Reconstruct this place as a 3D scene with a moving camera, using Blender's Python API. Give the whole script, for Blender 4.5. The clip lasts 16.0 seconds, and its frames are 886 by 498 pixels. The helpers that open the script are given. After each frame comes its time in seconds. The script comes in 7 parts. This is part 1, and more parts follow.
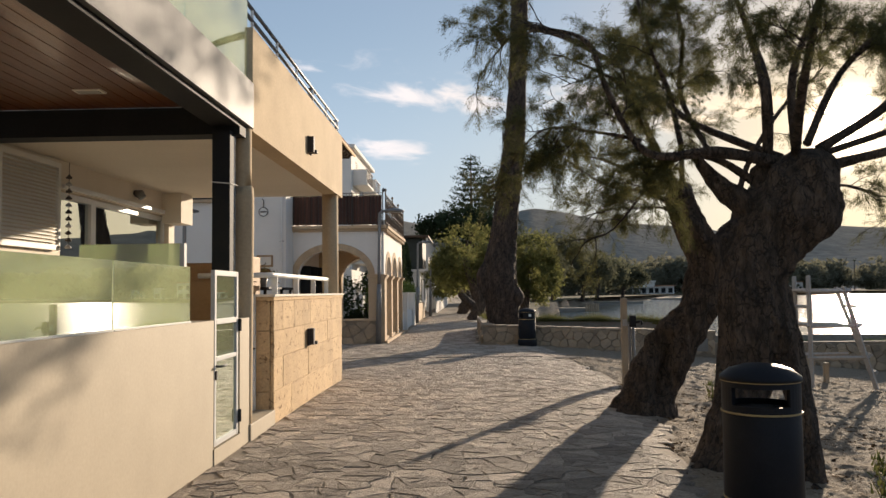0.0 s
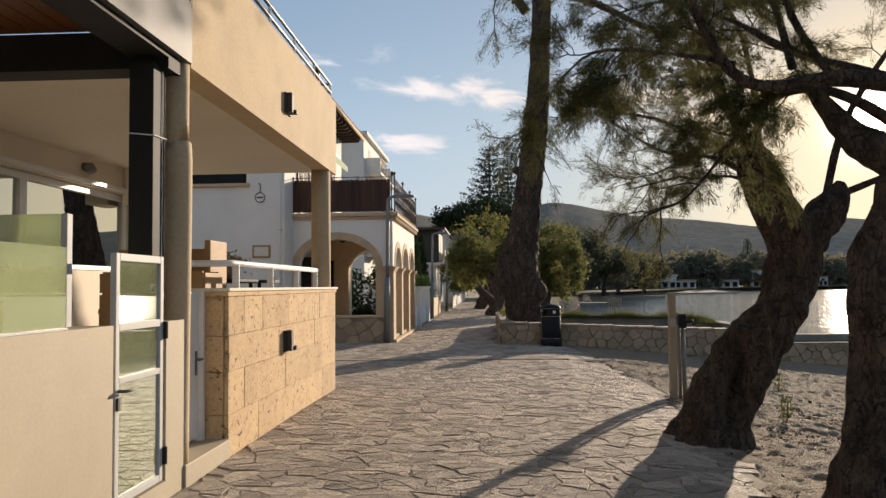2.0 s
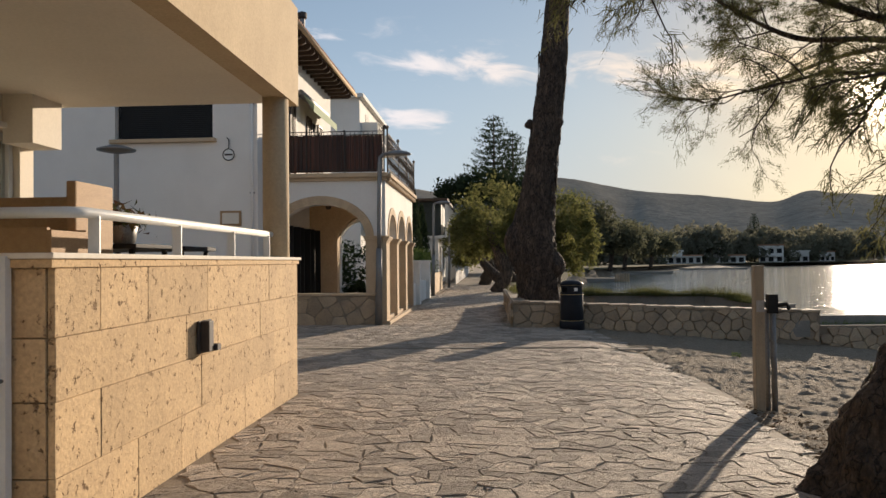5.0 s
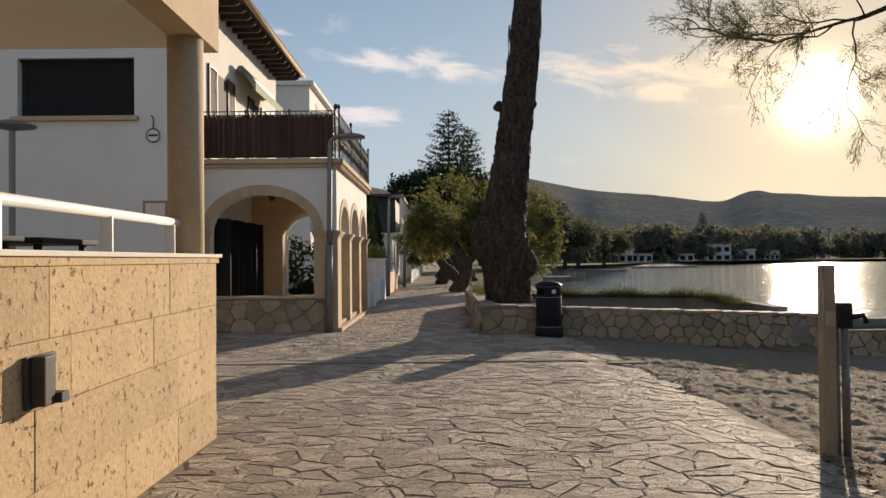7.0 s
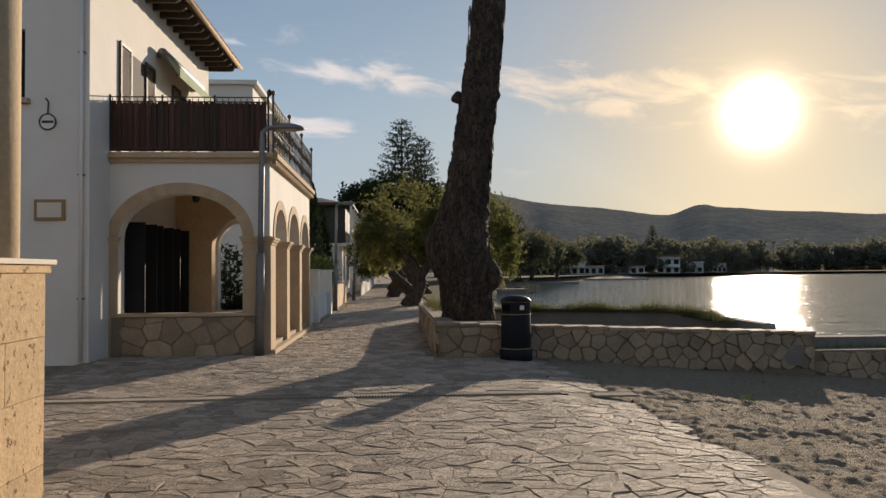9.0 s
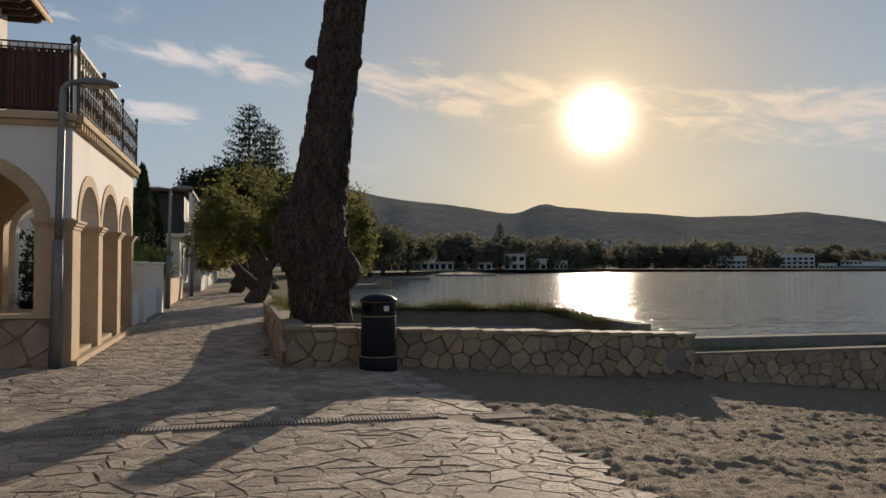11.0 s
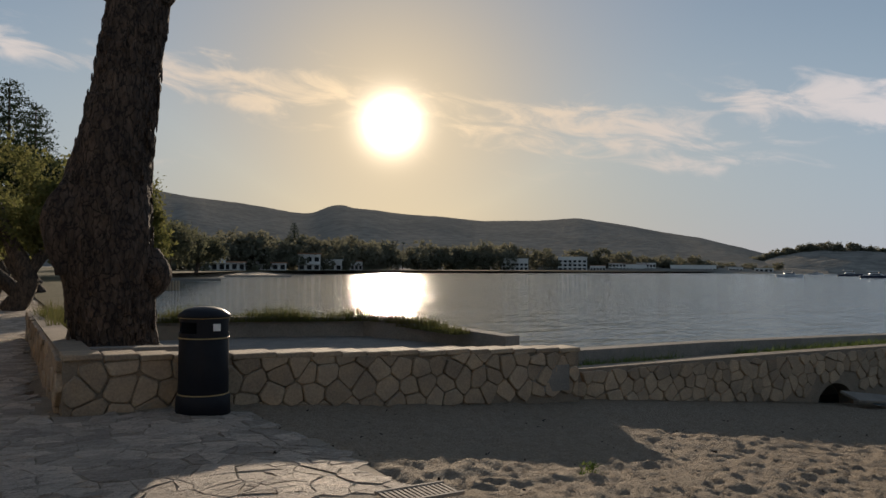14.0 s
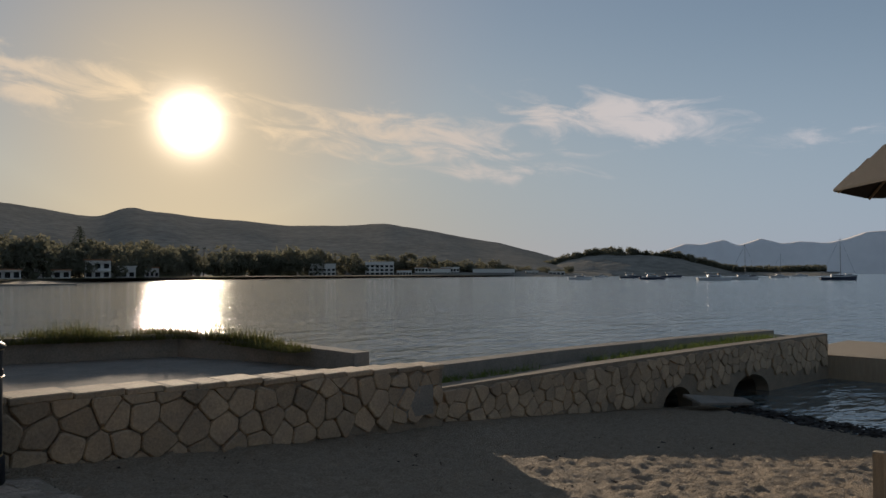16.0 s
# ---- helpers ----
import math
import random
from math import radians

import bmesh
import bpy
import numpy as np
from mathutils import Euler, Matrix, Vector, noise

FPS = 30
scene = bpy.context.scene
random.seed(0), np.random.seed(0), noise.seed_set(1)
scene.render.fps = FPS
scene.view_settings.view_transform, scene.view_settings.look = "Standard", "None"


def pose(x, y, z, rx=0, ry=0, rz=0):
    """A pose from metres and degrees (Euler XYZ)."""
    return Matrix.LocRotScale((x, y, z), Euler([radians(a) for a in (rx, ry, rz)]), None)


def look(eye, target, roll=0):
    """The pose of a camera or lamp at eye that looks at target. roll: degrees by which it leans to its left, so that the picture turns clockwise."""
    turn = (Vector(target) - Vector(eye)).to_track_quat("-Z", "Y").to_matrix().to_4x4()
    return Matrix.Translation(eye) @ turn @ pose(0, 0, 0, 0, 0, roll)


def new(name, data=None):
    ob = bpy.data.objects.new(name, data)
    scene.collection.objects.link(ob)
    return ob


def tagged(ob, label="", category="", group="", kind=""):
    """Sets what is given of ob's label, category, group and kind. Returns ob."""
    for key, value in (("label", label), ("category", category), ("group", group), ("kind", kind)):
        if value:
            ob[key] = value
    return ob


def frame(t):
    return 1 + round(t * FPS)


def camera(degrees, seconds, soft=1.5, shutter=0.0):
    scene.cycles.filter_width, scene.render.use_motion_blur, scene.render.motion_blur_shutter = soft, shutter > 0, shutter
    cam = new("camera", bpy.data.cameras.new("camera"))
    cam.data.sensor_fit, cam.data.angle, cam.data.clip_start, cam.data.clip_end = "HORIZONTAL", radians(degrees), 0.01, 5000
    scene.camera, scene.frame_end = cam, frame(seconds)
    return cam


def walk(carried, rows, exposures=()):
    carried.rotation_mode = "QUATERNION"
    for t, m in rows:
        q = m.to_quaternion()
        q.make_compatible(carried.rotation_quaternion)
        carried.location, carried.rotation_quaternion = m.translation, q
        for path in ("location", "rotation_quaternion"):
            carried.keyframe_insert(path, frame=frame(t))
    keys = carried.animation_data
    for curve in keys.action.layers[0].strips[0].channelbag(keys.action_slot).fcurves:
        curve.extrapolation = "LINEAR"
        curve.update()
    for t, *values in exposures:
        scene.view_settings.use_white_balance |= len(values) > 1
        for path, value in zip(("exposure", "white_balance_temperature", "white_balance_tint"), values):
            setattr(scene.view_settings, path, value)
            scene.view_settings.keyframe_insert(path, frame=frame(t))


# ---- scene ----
cam = camera(60.1, 16.0)
METRES, EYE, TILT, LEAN, TURN = 15.6, 1.5, 0.0, 0.0, 1.8
ROWS = [
    (0.0, 0.0, 0.0, 0.0, 0.04, 3.2, 0.67),
    (0.5, 0.0011, 0.0348, -0.0004, 0.49, 3.37, 0.65),
    (1.0, 0.0014, 0.0689, -0.0004, 0.85, 3.32, 0.57),
    (1.5, 0.0036, 0.1028, 0.0, 1.07, 3.1, 0.54),
    (2.0, 0.0066, 0.1375, -0.0006, 1.43, 2.78, 0.6),
    (2.5, 0.0073, 0.1718, -0.002, 1.93, 2.32, 0.7),
    (3.0, 0.0107, 0.2038, -0.0033, 2.47, 1.98, 0.78),
    (3.5, 0.0102, 0.2348, -0.0035, 2.81, 1.7, 0.93),
    (4.0, 0.01, 0.2664, -0.0035, 2.65, 1.5, 0.95),
    (6.5, -0.0072, 0.4302, -0.0063, -0.93, 0.38, 0.26),
    (7.0, -0.0085, 0.4636, -0.0043, -1.91, 0.78, 0.56),
    (7.5, -0.0096, 0.4968, -0.004, -2.68, 1.32, 0.82),
    (8.0, -0.0067, 0.5279, -0.0044, -3.12, 1.72, 0.75),
    (10.5, 0.0053, 0.6902, -0.0066, -13.2, 1.26, 0.03),
    (11.0, 0.0093, 0.7165, -0.0063, -16.63, 1.25, -0.14),
    (11.5, 0.0123, 0.7445, -0.0057, -19.5, 1.32, -0.32),
    (12.0, 0.0149, 0.7747, -0.0061, -21.51, 1.45, -0.49),
    (12.5, 0.0136, 0.8047, -0.0075, -23.21, 1.52, -0.61),
    (13.0, 0.0141, 0.831, -0.0068, -25.38, 1.45, -0.7),
    (13.5, 0.0158, 0.8607, -0.0051, -28.33, 1.43, -0.67),
    (14.0, 0.0187, 0.8907, -0.0053, -32.04, 1.39, -0.46),
    (14.5, 0.0243, 0.9175, -0.006, -35.96, 1.4, -0.26),
    (15.0, 0.0307, 0.9429, -0.0057, -39.96, 1.36, 0.01),
    (15.5, 0.0368, 0.9678, -0.0044, -43.63, 1.5, 0.11),
    (16.0, 0.0476, 0.9922, -0.0039, -46.43, 1.82, 0.07),
]
walk(cam, [(t, pose(0, 0, EYE, TILT, LEAN, TURN) @ pose(METRES * x, METRES * y, METRES * z, 90 + pitch, roll, yaw)) for t, x, y, z, yaw, pitch, roll in ROWS],
     exposures=[(t, stops, 6350, 15) for t, stops in ((0.0, 0.8), (2.0, 0.75), (4.0, 0.7), (6.5, 0.6), (8.0, 0.5), (10.5, 0.25), (12.5, 0.15), (14.5, 0.15), (15.5, 0.08), (16.0, -0.02))])

# ---- light ----
SUN_AZ, SUN_EL = radians(26.3), radians(10.6)
SUN_DIR = Vector((math.sin(SUN_AZ) * math.cos(SUN_EL), math.cos(SUN_AZ) * math.cos(SUN_EL), math.sin(SUN_EL)))


def make_world():
    w = bpy.data.worlds.new("evening_sky")
    scene.world = w
    w.use_nodes = True
    nt = w.node_tree
    nt.nodes.clear()
    N, L = nt.nodes.new, nt.links.new
    out, bg = N("ShaderNodeOutputWorld"), N("ShaderNodeBackground")
    sky = N("ShaderNodeTexSky")
    sky.sky_type = "NISHITA"
    sky.sun_disc = False
    sky.sun_elevation, sky.sun_rotation = SUN_EL, SUN_AZ
    sky.altitude, sky.air_density, sky.dust_density, sky.ozone_density = 0, 1.1, 0.16, 1.1
    tc = N("ShaderNodeTexCoord")

    def math_node(op, a, b=None, clamp=False):
        n = N("ShaderNodeMath")
        n.operation, n.use_clamp = op, clamp
        for i, v in enumerate((a, b)):
            if v is None:
                continue
            if isinstance(v, (int, float)):
                n.inputs[i].default_value = v
            else:
                L(v, n.inputs[i])
        return n.outputs[0]

    # bearing and height above the horizon of each direction
    sep = N("ShaderNodeSeparateXYZ")
    L(tc.outputs["Generated"], sep.inputs[0])
    az = math_node("ARCTAN2", sep.outputs[0], sep.outputs[1])
    el = math_node("ARCSINE", sep.outputs[2])
    # closeness to the sun
    dot = N("ShaderNodeVectorMath")
    dot.operation = "DOT_PRODUCT"
    L(tc.outputs["Generated"], dot.inputs[0])
    dot.inputs[1].default_value = SUN_DIR
    d = math_node("MAXIMUM", dot.outputs["Value"], 0.0)
    near, close = math_node("POWER", d, 8.0), math_node("POWER", d, 60.0)

    def blend(fac, a, b):
        n = N("ShaderNodeMix")
        n.data_type = "RGBA"
        for key, v in (("Factor", fac), ("A", a), ("B", b)):
            if isinstance(v, tuple):
                n.inputs[key].default_value = (*v, 1)
            else:
                L(v, n.inputs[key])
        return n.outputs["Result"]

    # evening haze, thick at the horizon and round the sun
    haze = blend(close, blend(near, HAZE_FAR, HAZE_NEAR), HAZE_SUN)
    low = N("ShaderNodeMapRange")
    low.interpolation_type = "SMOOTHSTEP"
    low.inputs[1].default_value, low.inputs[2].default_value, low.inputs[3].default_value, low.inputs[4].default_value = 0.0, 0.34, 0.85, 0.25
    L(el, low.inputs[0])
    veil = math_node("MAXIMUM", low.outputs[0], math_node("MULTIPLY", math_node("POWER", d, 14.0), 0.9))
    air = blend(veil, sky.outputs[0], haze)
    # thin streaked cloud in a few banks
    comb = N("ShaderNodeCombineXYZ")
    L(math_node("MULTIPLY", az, 11.0), comb.inputs[0])
    L(math_node("MULTIPLY", math_node("ADD", el, math_node("MULTIPLY", az, 0.12)), 34.0), comb.inputs[1])
    nz = N("ShaderNodeTexNoise")
    nz.inputs["Scale"].default_value, nz.inputs["Detail"].default_value, nz.inputs["Roughness"].default_value = 1.0, 9, 0.6
    nz.inputs["Distortion"].default_value = 0.7
    L(comb.outputs[0], nz.inputs["Vector"])
    bank = None
    for a, e, wa, we, slope, k in CLOUD_BANKS:
        u = math_node("SUBTRACT", az, radians(a))
        v = math_node("SUBTRACT", math_node("SUBTRACT", el, radians(e)), math_node("MULTIPLY", u, slope))
        u, v = math_node("DIVIDE", u, radians(wa)), math_node("DIVIDE", v, radians(we))
        g = math_node("MULTIPLY", math_node("EXPONENT", math_node("MULTIPLY", math_node("ADD", math_node("MULTIPLY", u, u), math_node("MULTIPLY", v, v)), -1.0)), k)
        bank = g if bank is None else math_node("MAXIMUM", bank, g)
    ramp = N("ShaderNodeMapRange")
    ramp.interpolation_type = "SMOOTHSTEP"
    ramp.inputs[1].default_value, ramp.inputs[2].default_value = 0.3, 0.95
    L(math_node("ADD", math_node("MULTIPLY", math_node("SUBTRACT", nz.outputs[0], 0.5), 2.2), math_node("MULTIPLY", bank, 0.72)), ramp.inputs[0])
    cover = math_node("MULTIPLY", ramp.outputs[0], math_node("MINIMUM", math_node("MULTIPLY", bank, 1.6), 1.0), True)
    lit = blend(close, blend(near, (8.2, 8.1, 8.2), (8.6, 7.3, 5.6)), (13.0, 10.0, 6.0))
    mixed = blend(cover, air, lit)
    # the sun's own disc with the haze round it
    disc = math_node("MULTIPLY", math_node("POWER", d, 6000.0), 140.0)
    halo = math_node("ADD", math_node("MULTIPLY", math_node("POWER", d, 1900.0), 38.0), math_node("MULTIPLY", math_node("POWER", d, 160.0), 1.6))
    glow = N("ShaderNodeMix")
    glow.data_type, glow.blend_type = "RGBA", "ADD"
    glow.inputs["Factor"].default_value = 1.0
    L(mixed, glow.inputs["A"])
    tint = N("ShaderNodeMix")
    tint.data_type, tint.blend_type = "RGBA", "MULTIPLY"
    tint.inputs["Factor"].default_value = 1.0
    tint.inputs["A"].default_value = (1.0, 0.80, 0.55, 1)
    val = N("ShaderNodeCombineColor")
    tot = math_node("ADD", disc, halo)
    for i in range(3):
        L(tot, val.inputs[i])
    L(val.outputs[0], tint.inputs["B"])
    L(tint.outputs["Result"], glow.inputs["B"])
    L(glow.outputs["Result"], bg.inputs[0])
    bg.inputs[1].default_value = 0.07
    L(bg.outputs[0], out.inputs[0])


HAZE_FAR, HAZE_NEAR, HAZE_SUN = (4.1, 5.3, 6.9), (4.75, 4.55, 4.15), (8.6, 6.9, 4.2)
# bearing, height, half width, half height (degrees), slope, density
CLOUD_BANKS = ((18, 12.8, 18, 2.4, -0.1, 1.0), (42, 10.2, 15, 2.4, -0.04, 1.0), (57.5, 11.2, 9, 2.2, -0.05, 1.1), (48, 7.6, 12, 1.2, 0.0, 0.7), (-2.5, 14.4, 6.0, 1.3, -0.05, 1.25), (-5.5, 10.6, 3.6, 1.0, -0.06, 1.0), (-14, 16.5, 8, 1.2, 0.05, 0.6), (75, 9, 9, 1.5, 0.0, 0.6), (8, 7.5, 9, 0.9, 0.0, 0.5))
make_world()
sun = new("sun", bpy.data.lights.new("sun", "SUN"))
sun.data.energy, sun.data.angle, sun.data.color = 4.5, radians(0.6), (1.0, 0.83, 0.60)
sun.matrix_world = look(SUN_DIR * 60, (0, 0, 0))

# ---- materials ----


def material(name, base, second=None, rough=0.8, metal=0.0, scale=4.0, fine=60.0, bump=0.3, depth=0.01, contrast=0.6, stains=0.25, spec=0.4, stretch=(1, 1, 1), per_object=0.0, per_island=0.0, coat=0.0):
    """A surface with broad stains, fine grain and relief, in object space at real size."""
    m = bpy.data.materials.new(name)
    m.use_nodes = True
    nt = m.node_tree
    N, L = nt.nodes.new, nt.links.new
    bs = nt.nodes["Principled BSDF"]
    second = second or tuple(c * 0.7 for c in base)
    tc = N("ShaderNodeTexCoord")
    mp = N("ShaderNodeMapping")
    mp.inputs["Scale"].default_value = stretch
    geo = N("ShaderNodeNewGeometry")
    L(geo.outputs["Position"], mp.inputs[0])
    a, b = N("ShaderNodeTexNoise"), N("ShaderNodeTexNoise")
    for n, s, dt in ((a, scale, 5), (b, fine, 3)):
        n.inputs["Scale"].default_value, n.inputs["Detail"].default_value, n.inputs["Roughness"].default_value = s, dt, 0.62
        L(mp.outputs[0], n.inputs["Vector"])
    ra = N("ShaderNodeMapRange")
    ra.inputs[1].default_value, ra.inputs[2].default_value = 0.5 - 0.5 * (1 - contrast) - 0.02, 0.5 + 0.5 * (1 - contrast) + 0.02
    L(a.outputs[0], ra.inputs[0])
    mx = N("ShaderNodeMix")
    mx.data_type = "RGBA"
    L(ra.outputs[0], mx.inputs["Factor"])
    mx.inputs["A"].default_value, mx.inputs["B"].default_value = (*base, 1), (*second, 1)
    hsv = N("ShaderNodeHueSaturation")
    rb = N("ShaderNodeMapRange")
    rb.inputs[1].default_value, rb.inputs[2].default_value, rb.inputs[3].default_value, rb.inputs[4].default_value = 0.25, 0.75, 1 - stains, 1 + stains
    L(b.outputs[0], rb.inputs[0])
    value = rb.outputs[0]
    for amount, node, socket in ((per_object, "ShaderNodeObjectInfo", "Random"), (per_island, "ShaderNodeNewGeometry", "Random Per Island")):
        if amount:
            o = N(node)
            r = N("ShaderNodeMapRange")
            r.inputs[3].default_value, r.inputs[4].default_value = 1 - amount, 1 + amount
            L(o.outputs[socket], r.inputs[0])
            mu = N("ShaderNodeMath")
            mu.operation = "MULTIPLY"
            L(value, mu.inputs[0])
            L(r.outputs[0], mu.inputs[1])
            value = mu.outputs[0]
    L(value, hsv.inputs["Value"])
    L(mx.outputs["Result"], hsv.inputs["Color"])
    L(hsv.outputs[0], bs.inputs["Base Color"])
    bs.inputs["Roughness"].default_value, bs.inputs["Metallic"].default_value = rough, metal
    bs.inputs["Specular IOR Level"].default_value = spec
    bs.inputs["Coat Weight"].default_value = coat
    if bump:
        bp = N("ShaderNodeBump")
        bp.inputs["Strength"].default_value, bp.inputs["Distance"].default_value = bump, depth
        ad = N("ShaderNodeMath")
        ad.operation = "ADD"
        L(a.outputs[0], ad.inputs[0])
        L(b.outputs[0], ad.inputs[1])
        L(ad.outputs[0], bp.inputs["Height"])
        L(bp.outputs[0], bs.inputs["Normal"])
    return m


def pitted(m, scale, size, depth, dark):
    """Adds small holes with dark insides (shell limestone) to a material of material()."""
    nt = m.node_tree
    N, L = nt.nodes.new, nt.links.new
    bs = nt.nodes["Principled BSDF"]
    geo = N("ShaderNodeNewGeometry")
    nz = N("ShaderNodeTexNoise")
    nz.inputs["Scale"].default_value, nz.inputs["Detail"].default_value, nz.inputs["Roughness"].default_value = scale, 4, 0.7
    L(geo.outputs["Position"], nz.inputs["Vector"])
    r = N("ShaderNodeMapRange")
    r.inputs[1].default_value, r.inputs[2].default_value = size, size + 0.06
    L(nz.outputs[0], r.inputs[0])
    old = bs.inputs["Base Color"].links[0].from_socket
    mx = N("ShaderNodeMix")
    mx.data_type = "RGBA"
    L(r.outputs[0], mx.inputs["Factor"])
    L(old, mx.inputs["A"])
    mx.inputs["B"].default_value = (*dark, 1)
    L(mx.outputs["Result"], bs.inputs["Base Color"])
    bp = N("ShaderNodeBump")
    bp.invert = True
    bp.inputs["Strength"].default_value, bp.inputs["Distance"].default_value = 0.8, depth
    L(r.outputs[0], bp.inputs["Height"])
    L(bs.inputs["Normal"].links[0].from_socket, bp.inputs["Normal"])
    L(bp.outputs[0], bs.inputs["Normal"])
    return m


def leaf_material(name, base, second, through_light=0.35):
    m = bpy.data.materials.new(name)
    m.use_nodes = True
    nt = m.node_tree
    N, L = nt.nodes.new, nt.links.new
    bs = nt.nodes["Principled BSDF"]
    out = nt.nodes["Material Output"]
    geo = N("ShaderNodeNewGeometry")
    mx = N("ShaderNodeMix")
    mx.data_type = "RGBA"
    L(geo.outputs["Random Per Island"], mx.inputs["Factor"])
    mx.inputs["A"].default_value, mx.inputs["B"].default_value = (*base, 1), (*second, 1)
    L(mx.outputs["Result"], bs.inputs["Base Color"])
    bs.inputs["Roughness"].default_value = 0.85
    bs.inputs["Specular IOR Level"].default_value = 0.1
    tr = N("ShaderNodeBsdfTranslucent")
    L(mx.outputs["Result"], tr.inputs[0])
    ms = N("ShaderNodeMixShader")
    ms.inputs[0].default_value = through_light
    L(bs.outputs[0], ms.inputs[1])
    L(tr.outputs[0], ms.inputs[2])
    L(ms.outputs[0], out.inputs[0])
    return m


def glass_material(name, tint, rough=0.0, gloss=0.25, salt_glare=0.0):
    """Thin glass: part mirror, part clear, no refraction."""
    m = bpy.data.materials.new(name)
    m.use_nodes = True
    nt = m.node_tree
    nt.nodes.clear()
    N, L = nt.nodes.new, nt.links.new
    out, ms, tr, gl, lw, ad = N("ShaderNodeOutputMaterial"), N("ShaderNodeMixShader"), N("ShaderNodeBsdfTransparent"), N("ShaderNodeBsdfGlossy"), N("ShaderNodeFresnel"), N("ShaderNodeMath")
    tr.inputs[0].default_value = (*tint, 1)
    gl.inputs["Roughness"].default_value = rough
    gl.inputs[0].default_value = (0.95, 1.0, 0.97, 1)
    lw.inputs[0].default_value = 1.5
    ad.operation, ad.use_clamp = "ADD", True
    ad.inputs[1].default_value = gloss
    L(lw.outputs[0], ad.inputs[0])
    L(ad.outputs[0], ms.inputs[0])
    L(tr.outputs[0], ms.inputs[1])
    L(gl.outputs[0], ms.inputs[2])
    # a film of dried salt, its colour also holding the shore's bright reflection
    film, df = N("ShaderNodeMixShader"), N("ShaderNodeBsdfDiffuse")
    df.inputs[0].default_value = (0.6, 0.62, 0.38, 1)
    film.inputs[0].default_value = salt_glare
    L(ms.outputs[0], film.inputs[1])
    L(df.outputs[0], film.inputs[2])
    L(film.outputs[0], out.inputs[0])
    return m


def water_material():
    m = bpy.data.materials.new("sea_water")
    m.use_nodes = True
    nt = m.node_tree
    N, L = nt.nodes.new, nt.links.new
    bs = nt.nodes["Principled BSDF"]
    bs.inputs["Base Color"].default_value = (0.08, 0.11, 0.115, 1)
    bs.inputs["Roughness"].default_value = 0.09
    bs.inputs["IOR"].default_value = 1.55
    geo = N("ShaderNodeNewGeometry")
    mp = N("ShaderNodeMapping")
    mp.inputs["Rotation"].default_value = (0, 0, radians(24))
    mp.inputs["Scale"].default_value = (0.45, 1.0, 1)
    L(geo.outputs["Position"], mp.inputs[0])
    total = None
    for s, dt, k in ((0.2, 2, 1.3), (0.9, 3, 1.0), (3.2, 3, 0.42)):
        nz = N("ShaderNodeTexNoise")
        nz.inputs["Scale"].default_value, nz.inputs["Detail"].default_value, nz.inputs["Roughness"].default_value = s, dt, 0.5
        L(mp.outputs[0], nz.inputs["Vector"])
        mu = N("ShaderNodeMath")
        mu.operation = "MULTIPLY"
        mu.inputs[1].default_value = k
        L(nz.outputs[0], mu.inputs[0])
        if total is None:
            total = mu.outputs[0]
        else:
            ad = N("ShaderNodeMath")
            L(total, ad.inputs[0])
            L(mu.outputs[0], ad.inputs[1])
            total = ad.outputs[0]
    bp = N("ShaderNodeBump")
    bp.inputs["Strength"].default_value, bp.inputs["Distance"].default_value = 1.0, 0.25
    L(total, bp.inputs["Height"])
    L(bp.outputs[0], bs.inputs["Normal"])
    return m


M_FLAG = material("flagstone", (0.445, 0.372, 0.297), (0.285, 0.238, 0.19), rough=0.8, scale=9, fine=46, bump=1.0, depth=0.036, per_object=0.3, per_island=0.3, stains=0.34, spec=0.25, stretch=(0.8, 2.0, 1))


def cracked(m, scale, width, dark=(0.2, 0.16, 0.12), stretch=(1, 1, 1), warp=0.22, depth=0.012):
    """Adds fine splits and layered edges within each stone."""
    nt = m.node_tree
    N, L = nt.nodes.new, nt.links.new
    bs = nt.nodes["Principled BSDF"]
    geo, vo, nz, ad = N("ShaderNodeNewGeometry"), N("ShaderNodeTexVoronoi"), N("ShaderNodeTexNoise"), N("ShaderNodeVectorMath")
    nz.inputs["Scale"].default_value, nz.inputs["Detail"].default_value = 7.0, 4
    L(geo.outputs["Position"], nz.inputs["Vector"])
    ad.operation = "MULTIPLY_ADD"
    L(nz.outputs["Color"], ad.inputs[0])
    ad.inputs[1].default_value = (warp, warp, warp)
    mp = N("ShaderNodeMapping")
    mp.inputs["Scale"].default_value = stretch
    L(geo.outputs["Position"], mp.inputs[0])
    L(mp.outputs[0], ad.inputs[2])
    vo.feature = "DISTANCE_TO_EDGE"
    vo.inputs["Scale"].default_value = scale
    L(ad.outputs[0], vo.inputs["Vector"])
    r = N("ShaderNodeMapRange")
    r.inputs[2].default_value = width
    L(vo.outputs["Distance"], r.inputs[0])
    mx = N("ShaderNodeMix")
    mx.data_type = "RGBA"
    L(r.outputs[0], mx.inputs["Factor"])
    mx.inputs["A"].default_value = (*dark, 1)
    L(bs.inputs["Base Color"].links[0].from_socket, mx.inputs["B"])
    L(mx.outputs["Result"], bs.inputs["Base Color"])
    bp = N("ShaderNodeBump")
    bp.inputs["Strength"].default_value, bp.inputs["Distance"].default_value = 0.8, depth
    L(r.outputs[0], bp.inputs["Height"])
    L(bs.inputs["Normal"].links[0].from_socket, bp.inputs["Normal"])
    L(bp.outputs[0], bs.inputs["Normal"])
    return m


